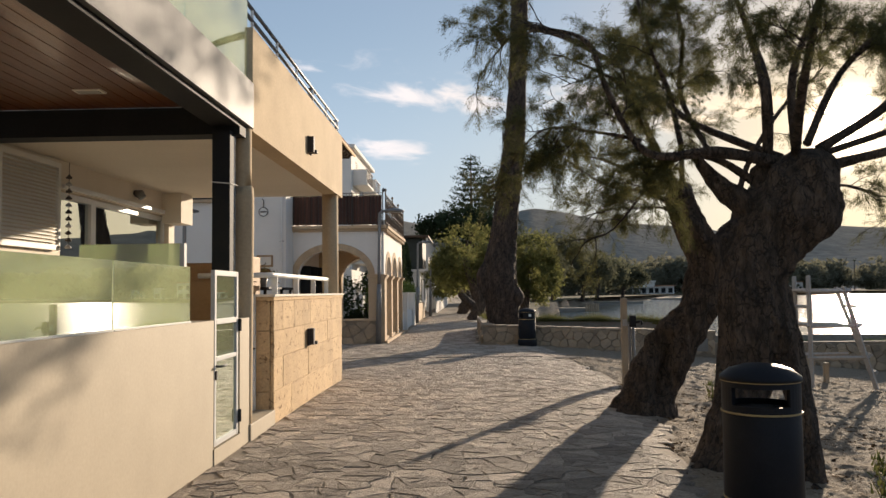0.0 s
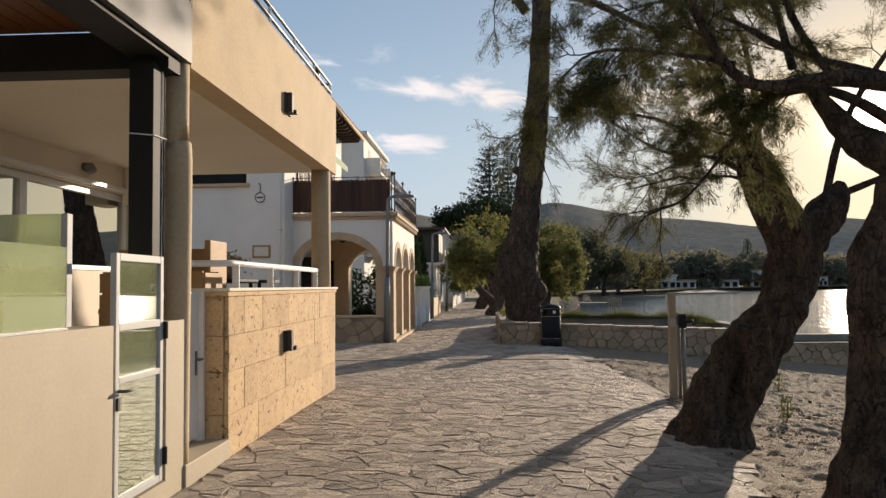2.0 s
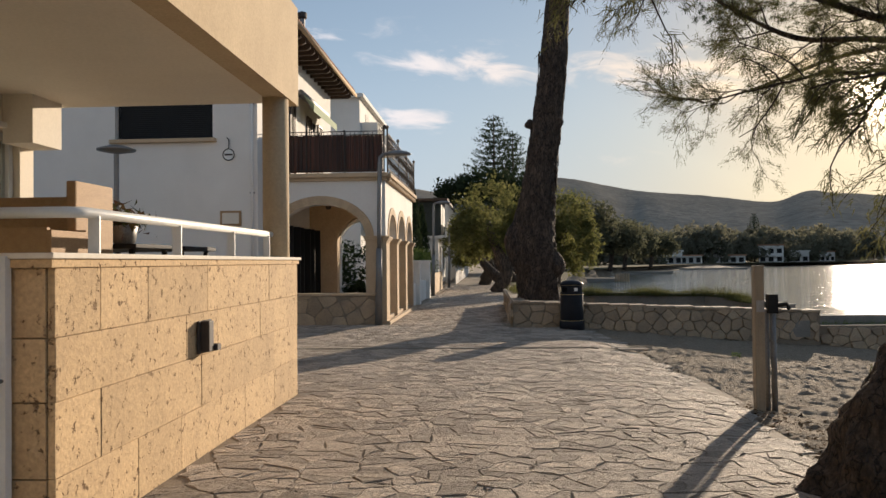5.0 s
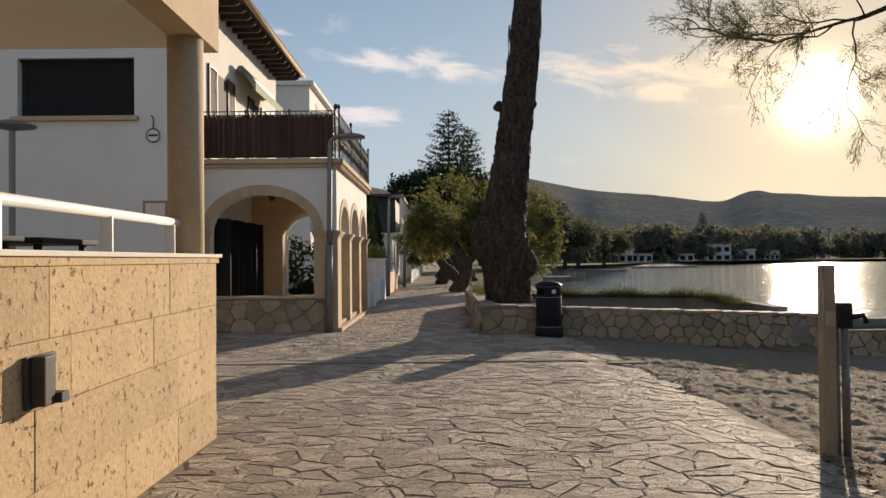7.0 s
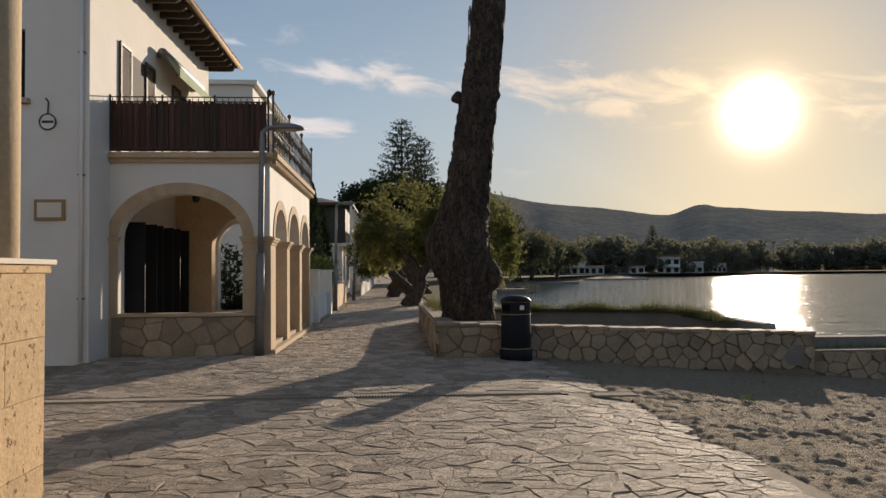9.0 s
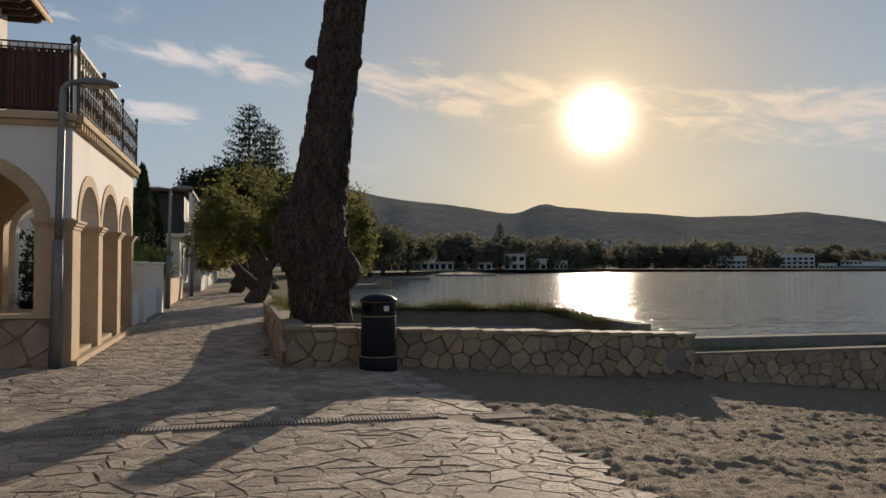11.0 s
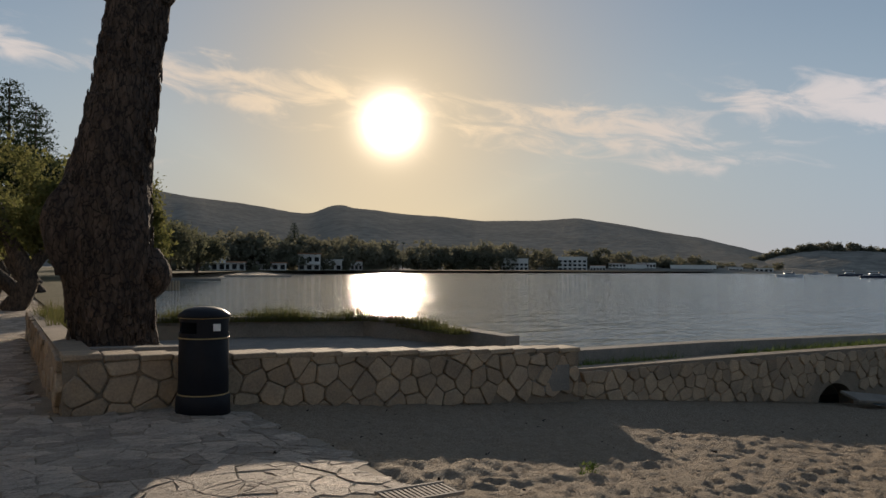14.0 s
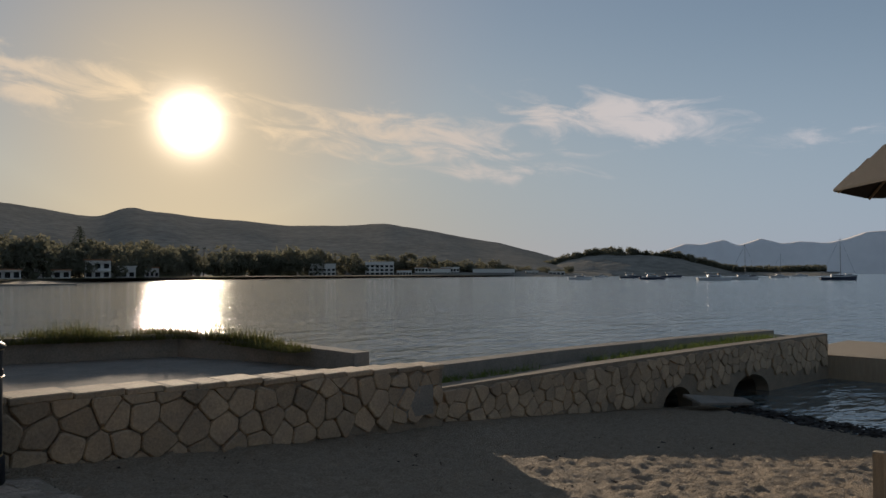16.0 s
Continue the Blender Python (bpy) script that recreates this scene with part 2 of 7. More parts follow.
cracked(M_FLAG, 5.5, 0.02, (0.29, 0.24, 0.19), (0.6, 1.4, 1), 0.2, 0.014)
M_EARTH = material("joint_earth", (0.30, 0.245, 0.18), (0.21, 0.17, 0.125), rough=0.95, scale=3, fine=70, bump=0.6, depth=0.015)
M_SAND = material("beach_sand", (0.43, 0.345, 0.25), (0.31, 0.25, 0.18), rough=0.95, scale=11, fine=48, bump=1.0, depth=0.08, stains=0.3, spec=0.2, stretch=(0.8, 1.3, 1))
M_PLASTER = material("cream_render", (0.52, 0.40, 0.25), (0.44, 0.335, 0.21), rough=0.9, scale=1.6, fine=35, bump=0.35, depth=0.008, stains=0.1)
# cream paint of the low walls, darkened evenly for the tree shade on them
M_CREAM_SHADED = material("cream_wall_shaded", (0.41, 0.34, 0.24), (0.345, 0.285, 0.2), rough=0.7, scale=1.1, fine=40, bump=0.12, depth=0.004, stains=0.06)
# the same cream made brighter, to stand for bounced light under the roof
M_CREAM_LIT = material("cream_wall_lit", (0.72, 0.64, 0.52), (0.66, 0.58, 0.46), rough=0.8, scale=1.1, fine=40, bump=0.12, depth=0.004, stains=0.05)
M_GRATE = material("rusty_grating", (0.36, 0.31, 0.25), (0.24, 0.2, 0.155), rough=0.85, scale=8, fine=60, bump=0.2)
M_WHITE = material("white_wall", (0.72, 0.69, 0.64), (0.64, 0.61, 0.56), rough=0.88, scale=0.9, fine=45, bump=0.2, depth=0.005, stains=0.05)
M_CEIL = material("pale_soffit", (0.70, 0.64, 0.54), (0.63, 0.57, 0.48), rough=0.85, scale=0.7, fine=30, bump=0.12, depth=0.004, stains=0.06)
M_MARES = pitted(material("shell_limestone", (0.55, 0.385, 0.21), (0.45, 0.315, 0.175), rough=0.9, scale=2.6, fine=42, bump=0.5, depth=0.012, per_object=0.1, stains=0.2), 17, 0.60, 0.02, (0.20, 0.12, 0.06))
M_RUBBLE = material("rubble_stone", (0.35, 0.26, 0.165), (0.24, 0.185, 0.13), rough=0.85, scale=4.5, fine=40, bump=0.55, depth=0.014, per_object=0.2, per_island=0.2)
M_MORTAR = material("lime_mortar", (0.25, 0.20, 0.145), (0.18, 0.145, 0.105), rough=0.95, scale=4, fine=60, bump=0.5, depth=0.01)
M_ARCHSTONE = material("sandstone_trim", (0.50, 0.37, 0.235), (0.42, 0.315, 0.205), rough=0.9, scale=3, fine=50, bump=0.35, depth=0.008, per_object=0.06)
M_CONCRETE = material("old_concrete", (0.27, 0.245, 0.21), (0.19, 0.175, 0.15), rough=0.95, scale=2.2, fine=40, bump=0.5, depth=0.012, spec=0.1)
M_STEEL = material("brushed_steel", (0.17, 0.166, 0.158), (0.1, 0.098, 0.093), rough=0.6, metal=0.0, scale=0.8, fine=30, bump=0.04, depth=0.003, stains=0.04, spec=0.2)
M_ALU = material("aluminium_frame", (0.45, 0.45, 0.43), (0.36, 0.36, 0.35), rough=0.65, metal=0.0, scale=3, fine=60, bump=0.03, stains=0.04)
M_WHITEMETAL = material("white_enamel", (0.74, 0.73, 0.70), (0.66, 0.65, 0.61), rough=0.4, scale=3, fine=50, bump=0.05, stains=0.05)
M_BLACK = material("black_paint", (0.014, 0.014, 0.015), (0.02, 0.02, 0.019), rough=0.7, scale=3, fine=60, bump=0.06, stains=0.2, spec=0.2)
M_BINBLACK = material("black_moulded_plastic", (0.009, 0.01, 0.014), (0.014, 0.015, 0.018), rough=0.5, scale=6, fine=90, bump=0.12, depth=0.003, stains=0.2, spec=0.15)
M_GOLD = material("faded_gold_line", (0.40, 0.29, 0.12), (0.33, 0.23, 0.10), rough=0.5, scale=8, fine=80, bump=0.05)
M_IRON = material("dark_iron", (0.035, 0.03, 0.027), (0.06, 0.045, 0.035), rough=0.7, metal=0.0, scale=6, fine=80, bump=0.1)
M_RUSTIRON = material("rust_brown_iron", (0.2, 0.14, 0.085), (0.1, 0.07, 0.045), rough=0.6, scale=6, fine=80, bump=0.1)
M_GREYPOLE = material("grey_galvanised", (0.23, 0.225, 0.215), (0.17, 0.165, 0.16), rough=0.5, metal=0.5, scale=4, fine=60, bump=0.05)
M_BROWNBOARD = material("dark_stained_boards", (0.085, 0.03, 0.017), (0.045, 0.018, 0.011), rough=0.6, scale=3, fine=50, bump=0.2, stretch=(6, 6, 0.7), per_object=0.5)
M_SOFFITWOOD = material("varnished_wood_soffit", (0.21, 0.075, 0.025), (0.13, 0.045, 0.016), rough=0.35, scale=2.5, fine=30, bump=0.12, stretch=(8, 0.6, 1), per_object=0.15, coat=0.2)
M_RAWWOOD = material("weathered_timber", (0.38, 0.30, 0.20), (0.27, 0.21, 0.145), rough=0.85, scale=5, fine=60, bump=0.4, stretch=(5, 5, 0.6))
M_PALEWOOD = material("bleached_timber", (0.40, 0.37, 0.33), (0.30, 0.275, 0.24), rough=0.85, scale=5, fine=60, bump=0.3, stretch=(3, 3, 0.8))
M_BOXWOOD = material("plain_wood", (0.36, 0.22, 0.10), (0.28, 0.165, 0.075), rough=0.7, scale=4, fine=40, bump=0.15, stretch=(5, 1, 5))
M_BARK = material("tamarisk_bark", (0.17, 0.122, 0.085), (0.05, 0.037, 0.028), rough=0.95, scale=7, fine=34, bump=1.0, depth=0.09, stretch=(1.6, 1.6, 0.6), contrast=0.7, stains=0.4)
cracked(M_BARK, 11.0, 0.07, (0.03, 0.022, 0.016), (1, 1, 0.2), 0.2, 0.03)
M_PINEBARK = material("pine_bark", (0.13, 0.092, 0.065), (0.045, 0.032, 0.025), rough=0.95, scale=6, fine=26, bump=1.0, depth=0.06, stretch=(1.4, 1.4, 0.5), contrast=0.7, stains=0.35)
cracked(M_PINEBARK, 13.0, 0.1, (0.02, 0.015, 0.012), (1, 1, 0.34), 0.16, 0.035)
M_TWIG = material("twig_bark", (0.055, 0.04, 0.03), (0.035, 0.026, 0.02), rough=0.95, scale=9, fine=60, bump=0.3)
M_TAMARISK = leaf_material("tamarisk_leaf", (0.085, 0.09, 0.035), (0.14, 0.13, 0.055), 0.42)
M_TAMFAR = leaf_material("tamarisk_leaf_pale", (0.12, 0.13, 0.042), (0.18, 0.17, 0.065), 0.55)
M_PINELEAF = leaf_material("dark_conifer_leaf", (0.025, 0.038, 0.018), (0.04, 0.055, 0.024), 0.2)
# paler copy of the conifer leaf, with distance haze mixed into it
M_PINE_HAZED = leaf_material("far_pine_leaf_hazed", (0.09, 0.095, 0.06), (0.12, 0.12, 0.075), 0.5)
# far woods: leaf colour lifted to carry the haze over the bay
M_FARLEAF_HAZED = leaf_material("far_wood_leaf_hazed", (0.15, 0.15, 0.10), (0.17, 0.16, 0.115), 0.5)
M_GRASS = leaf_material("dry_grass", (0.10, 0.12, 0.035), (0.17, 0.15, 0.06), 0.35)
M_WEED = leaf_material("green_weed", (0.10, 0.15, 0.035), (0.16, 0.19, 0.06), 0.4)
M_TILE = material("terracotta_tile", (0.36, 0.19, 0.105), (0.25, 0.14, 0.085), rough=0.9, scale=5, fine=50, bump=0.2, per_object=0.2)
M_EAVE = material("dark_eave_timber", (0.07, 0.045, 0.03), (0.045, 0.03, 0.02), rough=0.8, scale=5, fine=50, bump=0.2)
M_DARKTIMBER = material("dark_green_timber", (0.03, 0.04, 0.036), (0.022, 0.028, 0.026), rough=0.7, scale=4, fine=50, bump=0.15)
M_SHUTTER = material("white_louvre", (0.78, 0.75, 0.68), (0.72, 0.69, 0.62), rough=0.55, scale=3, fine=50, bump=0.05, stains=0.05)
M_BROWNSHUTTER = material("brown_louvre", (0.10, 0.065, 0.045), (0.075, 0.05, 0.035), rough=0.6, scale=3, fine=50, bump=0.08)
M_DARKROOM = material("dark_interior", (0.03, 0.028, 0.026), (0.02, 0.019, 0.018), rough=0.8, scale=2, fine=30, bump=0.0)
M_GLASS_GREEN = glass_material("greenish_balustrade_glass", (0.74, 0.80, 0.68), 0.01, 0.4, 0.28)
M_GLASS_GATE = glass_material("reflecting_gate_glass", (0.4, 0.46, 0.36), 0.02, 0.55, 0.15)
M_GLASS = glass_material("window_glass", (0.55, 0.60, 0.58), 0.0, 0.4)
# scrub lightened well past its own tone, as haze would do
M_HILL_HAZED = material("scrub_hillside_hazed", (0.27, 0.25, 0.21), (0.21, 0.195, 0.165), rough=1.0, spec=0.0, scale=0.012, fine=0.09, bump=0.6, depth=6.0, stains=0.3)
# rock colour raised near white in place of haze before the range
M_MOUNTAIN_HAZED = material("limestone_range_hazed", (0.80, 0.77, 0.74), (0.75, 0.72, 0.70), rough=1.0, spec=0.0, scale=0.002, fine=0.01, bump=0.15, depth=10.0, stains=0.06)
M_HULL = material("white_hull", (0.62, 0.62, 0.62), (0.5, 0.5, 0.5), rough=0.35, scale=1, fine=20, bump=0.0, stains=0.05)
M_BLUEHULL = material("dark_hull", (0.05, 0.06, 0.09), (0.04, 0.045, 0.07), rough=0.35, scale=1, fine=20, bump=0.0)
M_BANK = material("rough_bank_grass", (0.09, 0.085, 0.045), (0.13, 0.11, 0.065), rough=1.0, scale=0.6, fine=9, bump=0.6, depth=0.05, spec=0.05)
M_SEA = water_material()

# ---- mesh helpers ----


def box_into(bm, x0, y0, z0, x1, y1, z1):
    v = [bm.verts.new((x, y, z)) for z in (z0, z1) for y in (y0, y1) for x in (x0, x1)]
    for f in ((0, 2, 3, 1), (4, 5, 7, 6), (0, 1, 5, 4), (2, 6, 7, 3), (0, 4, 6, 2), (1, 3, 7, 5)):
        bm.faces.new([v[i] for i in f])
    return bm


def box(x0, y0, z0, x1, y1, z1, bevel=0.0):
    bm = box_into(bmesh.new(), min(x0, x1), min(y0, y1), min(z0, z1), max(x0, x1), max(y0, y1), max(z0, z1))
    if bevel:
        bmesh.ops.bevel(bm, geom=bm.edges[:], offset=bevel, segments=2, affect="EDGES", profile=0.6)
    return bm


def tube_into(bm, pts, radii, sides=8, rough=0.0, seed=0.0, caps=True):
    """Rings swept along points; rough makes a gnarled surface."""
    pts = [Vector(p) for p in pts]
    if not hasattr(radii, "__len__"):
        radii = [radii] * len(pts)
    rings = []
    ref = None
    for i, p in enumerate(pts):
        d = (pts[min(i + 1, len(pts) - 1)] - pts[max(i - 1, 0)]).normalized()
        if ref is None:
            ref = Vector((1, 0, 0)) if abs(d.x) < 0.8 else Vector((0, 1, 0))
        u = (ref - d * ref.dot(d)).normalized()
        ref = u
        w = d.cross(u)
        ring = []
        for k in range(sides):
            a = 2 * math.pi * k / sides
            n = u * math.cos(a) + w * math.sin(a)
            r = radii[i]
            if rough:
                q = p + n * r
                r *= 1 + rough * (0.9 * noise.noise(Vector((q.x * 3.2 + seed, q.y * 3.2, q.z * 1.3))) + 0.5 * noise.noise(Vector((q.x * 9 + seed, q.y * 9, q.z * 4))) + 0.18 * math.sin(3 * a + seed + 1.4 * p.z) + 0.16 * math.sin(7 * a + seed + 2.2 * p.z) + 0.3 * noise.noise(Vector((q.x * 17, q.y * 17, q.z * 7 + seed))))
            ring.append(bm.verts.new(p + n * r))
        rings.append(ring)
    for a, b in zip(rings, rings[1:]):
        for k in range(sides):
            bm.faces.new((a[k], a[(k + 1) % sides], b[(k + 1) % sides], b[k]))
    if caps:
        bm.faces.new(rings[0][::-1])
        bm.faces.new(rings[-1])
    return bm


def tube(pts, radii, sides=8, rough=0.0, seed=0.0):
    return tube_into(bmesh.new(), pts, radii, sides, rough, seed)


def smooth_path(pts, steps):
    """Catmull-Rom through rows of numbers."""
    pts = [np.array(p, float) for p in pts]
    out = []
    for i in range(len(pts) - 1):
        p0, p1, p2, p3 = pts[max(i - 1, 0)], pts[i], pts[i + 1], pts[min(i + 2, len(pts) - 1)]
        for s in range(steps):
            t = s / steps
            out.append(0.5 * (2 * p1 + (p2 - p0) * t + (2 * p0 - 5 * p1 + 4 * p2 - p3) * t * t + (3 * p1 - p0 - 3 * p2 + p3) * t ** 3))
    out.append(pts[-1])
    return out


def lathe(profile, sides=24, centre=(0, 0)):
    bm = bmesh.new()
    rings = [[bm.verts.new((centre[0] + r * math.cos(2 * math.pi * k / sides), centre[1] + r * math.sin(2 * math.pi * k / sides), z)) for k in range(sides)] for r, z in profile]
    for a, b in zip(rings, rings[1:]):
        for k in range(sides):
            bm.faces.new((a[k], a[(k + 1) % sides], b[(k + 1) % sides], b[k]))
    bm.faces.new(rings[0][::-1])
    bm.faces.new(rings[-1])
    return bm


def prism_into(bm, poly, place, d0, d1):
    """A flat outline in (u, v), pushed from depth d0 to d1; place(u, v, d) gives the world point."""
    a = [bm.verts.new(place(u, v, d0)) for u, v in poly]
    b = [bm.verts.new(place(u, v, d1)) for u, v in poly]
    n = len(poly)
    bm.faces.new(a[::-1])
    bm.faces.new(b)
    for i in range(n):
        bm.faces.new((a[i], a[(i + 1) % n], b[(i + 1) % n], b[i]))
    return bm


def finish(bm, name, mat, smooth=False):
    bmesh.ops.recalc_face_normals(bm, faces=bm.faces[:])
    me = bpy.data.meshes.new(name)
    bm.to_mesh(me)
    bm.free()
    me.materials.append(mat)
    if smooth:
        me.polygons.foreach_set("use_smooth", [True] * len(me.polygons))
    return me


def part(name, bm, mat, parent, label="", smooth=False):
    ob = new(name, finish(bm, name, mat, smooth))
    ob.parent = parent
    if parent is not None:
        base = parent
        off = Vector()
        while base is not None:
            off += base.location
            base = base.parent
        ob.data.transform(Matrix.Translation(-off))
    return tagged(ob, label)


def thing(name, label, category, at=(0, 0, 0), group="", kind=""):
    ob = new(name)
    ob.location = at
    ob.empty_display_size = 0.1
    return tagged(ob, label, category, group, kind)


def single(name, bm, mat, label, category, group="", kind="", smooth=False):
    """A thing that is one mesh."""
    return tagged(new(name, finish(bm, name, mat, smooth)), label, category, group, kind)


def setting(name, bm, mat, label="", category="wall", smooth=False):
    return tagged(new(name, finish(bm, name, mat, smooth)), label, category, "", "structure")


def triangles(name, verts, mat, parent=None, label="", category="", kind=""):
    """A cloud of separate triangles from an (n, 3, 3) array."""
    n = len(verts)
    me = bpy.data.meshes.new(name)
    me.vertices.add(3 * n)
    me.vertices.foreach_set("co", np.ascontiguousarray(verts, dtype=np.float32).ravel())
    me.loops.add(3 * n)
    me.loops.foreach_set("vertex_index", np.arange(3 * n, dtype=np.int32))
    me.polygons.add(n)
    me.polygons.foreach_set("loop_start", np.arange(0, 3 * n, 3, dtype=np.int32))
    me.polygons.foreach_set("loop_total", np.full(n, 3, dtype=np.int32))
    me.update(calc_edges=True)
    me.materials.append(mat)
    ob = new(name, me)
    ob.parent = parent
    if parent is not None:
        me.transform(Matrix.Translation(-Vector(parent.location)))
    return tagged(ob, label, category, "", kind)


def sheet(name, xs, ys, height, mat, label, category, smooth=True):
    """A height field over two rows of coordinates."""
    X, Y = np.meshgrid(xs, ys)
    Z = height(X, Y)
    nx, ny = len(xs), len(ys)
    co = np.stack([X, Y, Z], -1).reshape(-1, 3)
    idx = np.arange(nx * ny).reshape(ny, nx)
    faces = np.stack([idx[:-1, :-1], idx[:-1, 1:], idx[1:, 1:], idx[1:, :-1]], -1).reshape(-1, 4)
    me = bpy.data.meshes.new(name)
    me.from_pydata(co.tolist(), [], faces.tolist())
    me.materials.append(mat)
    me.polygons.foreach_set("use_smooth", [smooth] * len(me.polygons))
    return tagged(new(name, me), label, category, "", "structure")


def cells(x0, x1, y0, y1, sx, sy, jitter, rng):
    """Uneven polygons that tile a rectangle, with their seeds."""
    nx, ny = int((x1 - x0) / sx) + 1, int((y1 - y0) / sy) + 1
    P = {}
    for j in range(-2, ny + 2):
        for i in range(-2, nx + 2):
            P[i, j] = (x0 + (i + 0.5 + 0.5 * (j % 2) + rng.uniform(-jitter, jitter)) * sx, y0 + (j + 0.5 + rng.uniform(-jitter, jitter)) * sy)
    for j in range(ny):
        for i in range(nx):
            px, py = P[i, j]
            poly = [(px - 2 * sx, py - 2 * sy), (px + 2 * sx, py - 2 * sy), (px + 2 * sx, py + 2 * sy), (px - 2 * sx, py + 2 * sy)]
            for dj in (-2, -1, 0, 1, 2):
                for di in (-2, -1, 0, 1, 2):
                    q = P.get((i + di, j + dj))
                    if q is None or (di == 0 and dj == 0):
                        continue
                    mx, my, nxx, nyy = (px + q[0]) / 2, (py + q[1]) / 2, q[0] - px, q[1] - py
                    cut = []
                    for k in range(len(poly)):
                        a, b = poly[k], poly[(k + 1) % len(poly)]
                        da, db = (a[0] - mx) * nxx + (a[1] - my) * nyy, (b[0] - mx) * nxx + (b[1] - my) * nyy
                        if da <= 0:
                            cut.append(a)
                        if da * db < 0:
                            s = da / (da - db)
                            cut.append((a[0] + (b[0] - a[0]) * s, a[1] + (b[1] - a[1]) * s))
                    poly = cut
                    if len(poly) < 3:
                        break
            if len(poly) >= 3:
                yield (px, py), poly


def tidy(poly, shortest):
    out = []
    for p in poly:
        if not out or math.hypot(p[0] - out[-1][0], p[1] - out[-1][1]) > shortest:
            out.append(p)
    if len(out) > 3 and math.hypot(out[0][0] - out[-1][0], out[0][1] - out[-1][1]) <= shortest:
        out.pop()
    return out


def rounded(poly, k=0.22):
    """Each corner cut once."""
    out = []
    n = len(poly)
    for i in range(n):
        a, b = poly[i], poly[(i + 1) % n]
        out += [(a[0] * (1 - k) + b[0] * k, a[1] * (1 - k) + b[1] * k), (a[0] * k + b[0] * (1 - k), a[1] * k + b[1] * (1 - k))]
    return out


def stone_into(bm, poly, place, gap, low, high, bevel, tilt=(0, 0)):
    """One stone: skirt, shoulder and face. place(u, v, d)."""
    cx, cy = sum(p[0] for p in poly) / len(poly), sum(p[1] for p in poly) / len(poly)
    size = sum(math.hypot(p[0] - cx, p[1] - cy) for p in poly) / len(poly)

    def ring(inset, d):
        k = max(1 - inset / size, 0.2)
        return [bm.verts.new(place(cx + (u - cx) * k, cy + (v - cy) * k, d + tilt[0] * (u - cx) + tilt[1] * (v - cy))) for u, v in poly]
    rings = [ring(gap, low), ring(gap, high - bevel), ring(gap + abs(bevel), high)]
    n = len(poly)
    for a, b in zip(rings, rings[1:]):
        for i in range(n):
            bm.faces.new((a[i], a[(i + 1) % n], b[(i + 1) % n], b[i]))
    bm.faces.new(rings[-1])


def smoothstep(a, b, x):
    t = np.clip((x - a) / (b - a), 0, 1)
    return t * t * (3 - 2 * t)


# ---- ground, sea and distance ----
SEA = -1.2


def shore_x(y):
    return np.interp(y, [-3000, -40, 22.2, 22.4, 24.0, 24.1, 27.0, 29.5, 45, 67, 110, 157, 230, 320, 480, 3000], [14.5, 14.5, 15.0, 6.9, 6.9, 6.8, 6.0, 3.4, 4.4, 6.4, 13, 27, 62, 160, 700, 3000])


def ground_z(x, y):
    """The lie of the land: level path, beach falling to the sea, a drop behind the sea walls."""
    x, y = np.asarray(x, float), np.asarray(y, float)
    path = -0.07 * smoothstep(10, 17, y) * (1 - smoothstep(20, 23, y))
    beach = path - 0.091 * np.clip(x - 1.6, 0, 60)
    beach = np.maximum(beach, -3.0)
    wall = np.where(x < shore_x(y), -0.02, -2.6)
    line = np.interp(x, [0, 0.42, 2.6, 5.0, 7.15, 7.2, 16, 20.7], [22.1, 22.15, 22.25, 22.43, 22.62, 22.9, 22.82, 22.6])
    k = smoothstep(0.0, 0.12, y - line)
    return beach * (1 - k) + wall * k


def sand_relief(x, y):
    out = np.zeros_like(x)
    for i in range(x.shape[0]):
        for j in range(x.shape[1]):
            a, b = x[i, j], y[i, j]
            if 1.2 < a < 17 and 1 < b < 22.5:
                w = min(1.0, (a - 1.2) / 1.6)
                v = Vector((a * 8.0, b * 9.5, 0.3))
                out[i, j] = w * (0.032 * noise.noise(v) + 0.034 * abs(noise.noise(v * 1.25)) + 0.01 * noise.noise(v * 0.5) + 0.03 * noise.noise(v * 0.15) - 0.012)
    return out


def path_left(y):
    return -2.24 if y < 13.75 else (-5.2 if y < 22.8 else -2.42)


def path_right(y):
    return float(np.interp(y, [0, 5, 9.4, 13.9, 15.8, 18.4, 20.6, 21.9, 22.0, 31.2, 32, 60], [1.55, 1.6, 2.3, 2.65, 2.6, 2.55, 2.38, 2.2, 0.38, 0.36, 1.2, 1.2])) + 0.12 * noise.noise(Vector((y * 1.3, 0.5, 0)))


def sand_cover(x, y):
    """Sand lies under the flagstones, and level with them past the paving's edge."""
    edge = np.vectorize(path_right)(y)
    return -0.04 + 0.042 * smoothstep(-0.12, 0.12, x - edge)


xs = np.concatenate([[-3000, -1500, -700, -300, -150, -80, -40, -25, -16, -12], np.arange(-9, 1.2, 0.6), np.arange(1.2, 11, 0.05), np.arange(11, 17, 0.1), np.arange(17, 24, 0.5), np.geomspace(25, 3000, 26)])
ys = np.concatenate([[-3000, -1500, -700, -300, -120, -50, -25, -12, -6], np.arange(-3, 4.8, 0.6), np.arange(4.8, 22.7, 0.05), np.arange(22.8, 31, 0.3), np.geomspace(31.5, 3000, 60)])
sheet("ground", xs, ys, lambda x, y: ground_z(x, y) + sand_cover(x, y) + sand_relief(x, y), M_SAND, "trodden pale beach sand with footprints", "ground")
bm = bmesh.new()
bm.faces.new([bm.verts.new(p) for p in ((-60, -3000, SEA), (4500, -3000, SEA), (4500, 4500, SEA), (-60, 4500, SEA))])
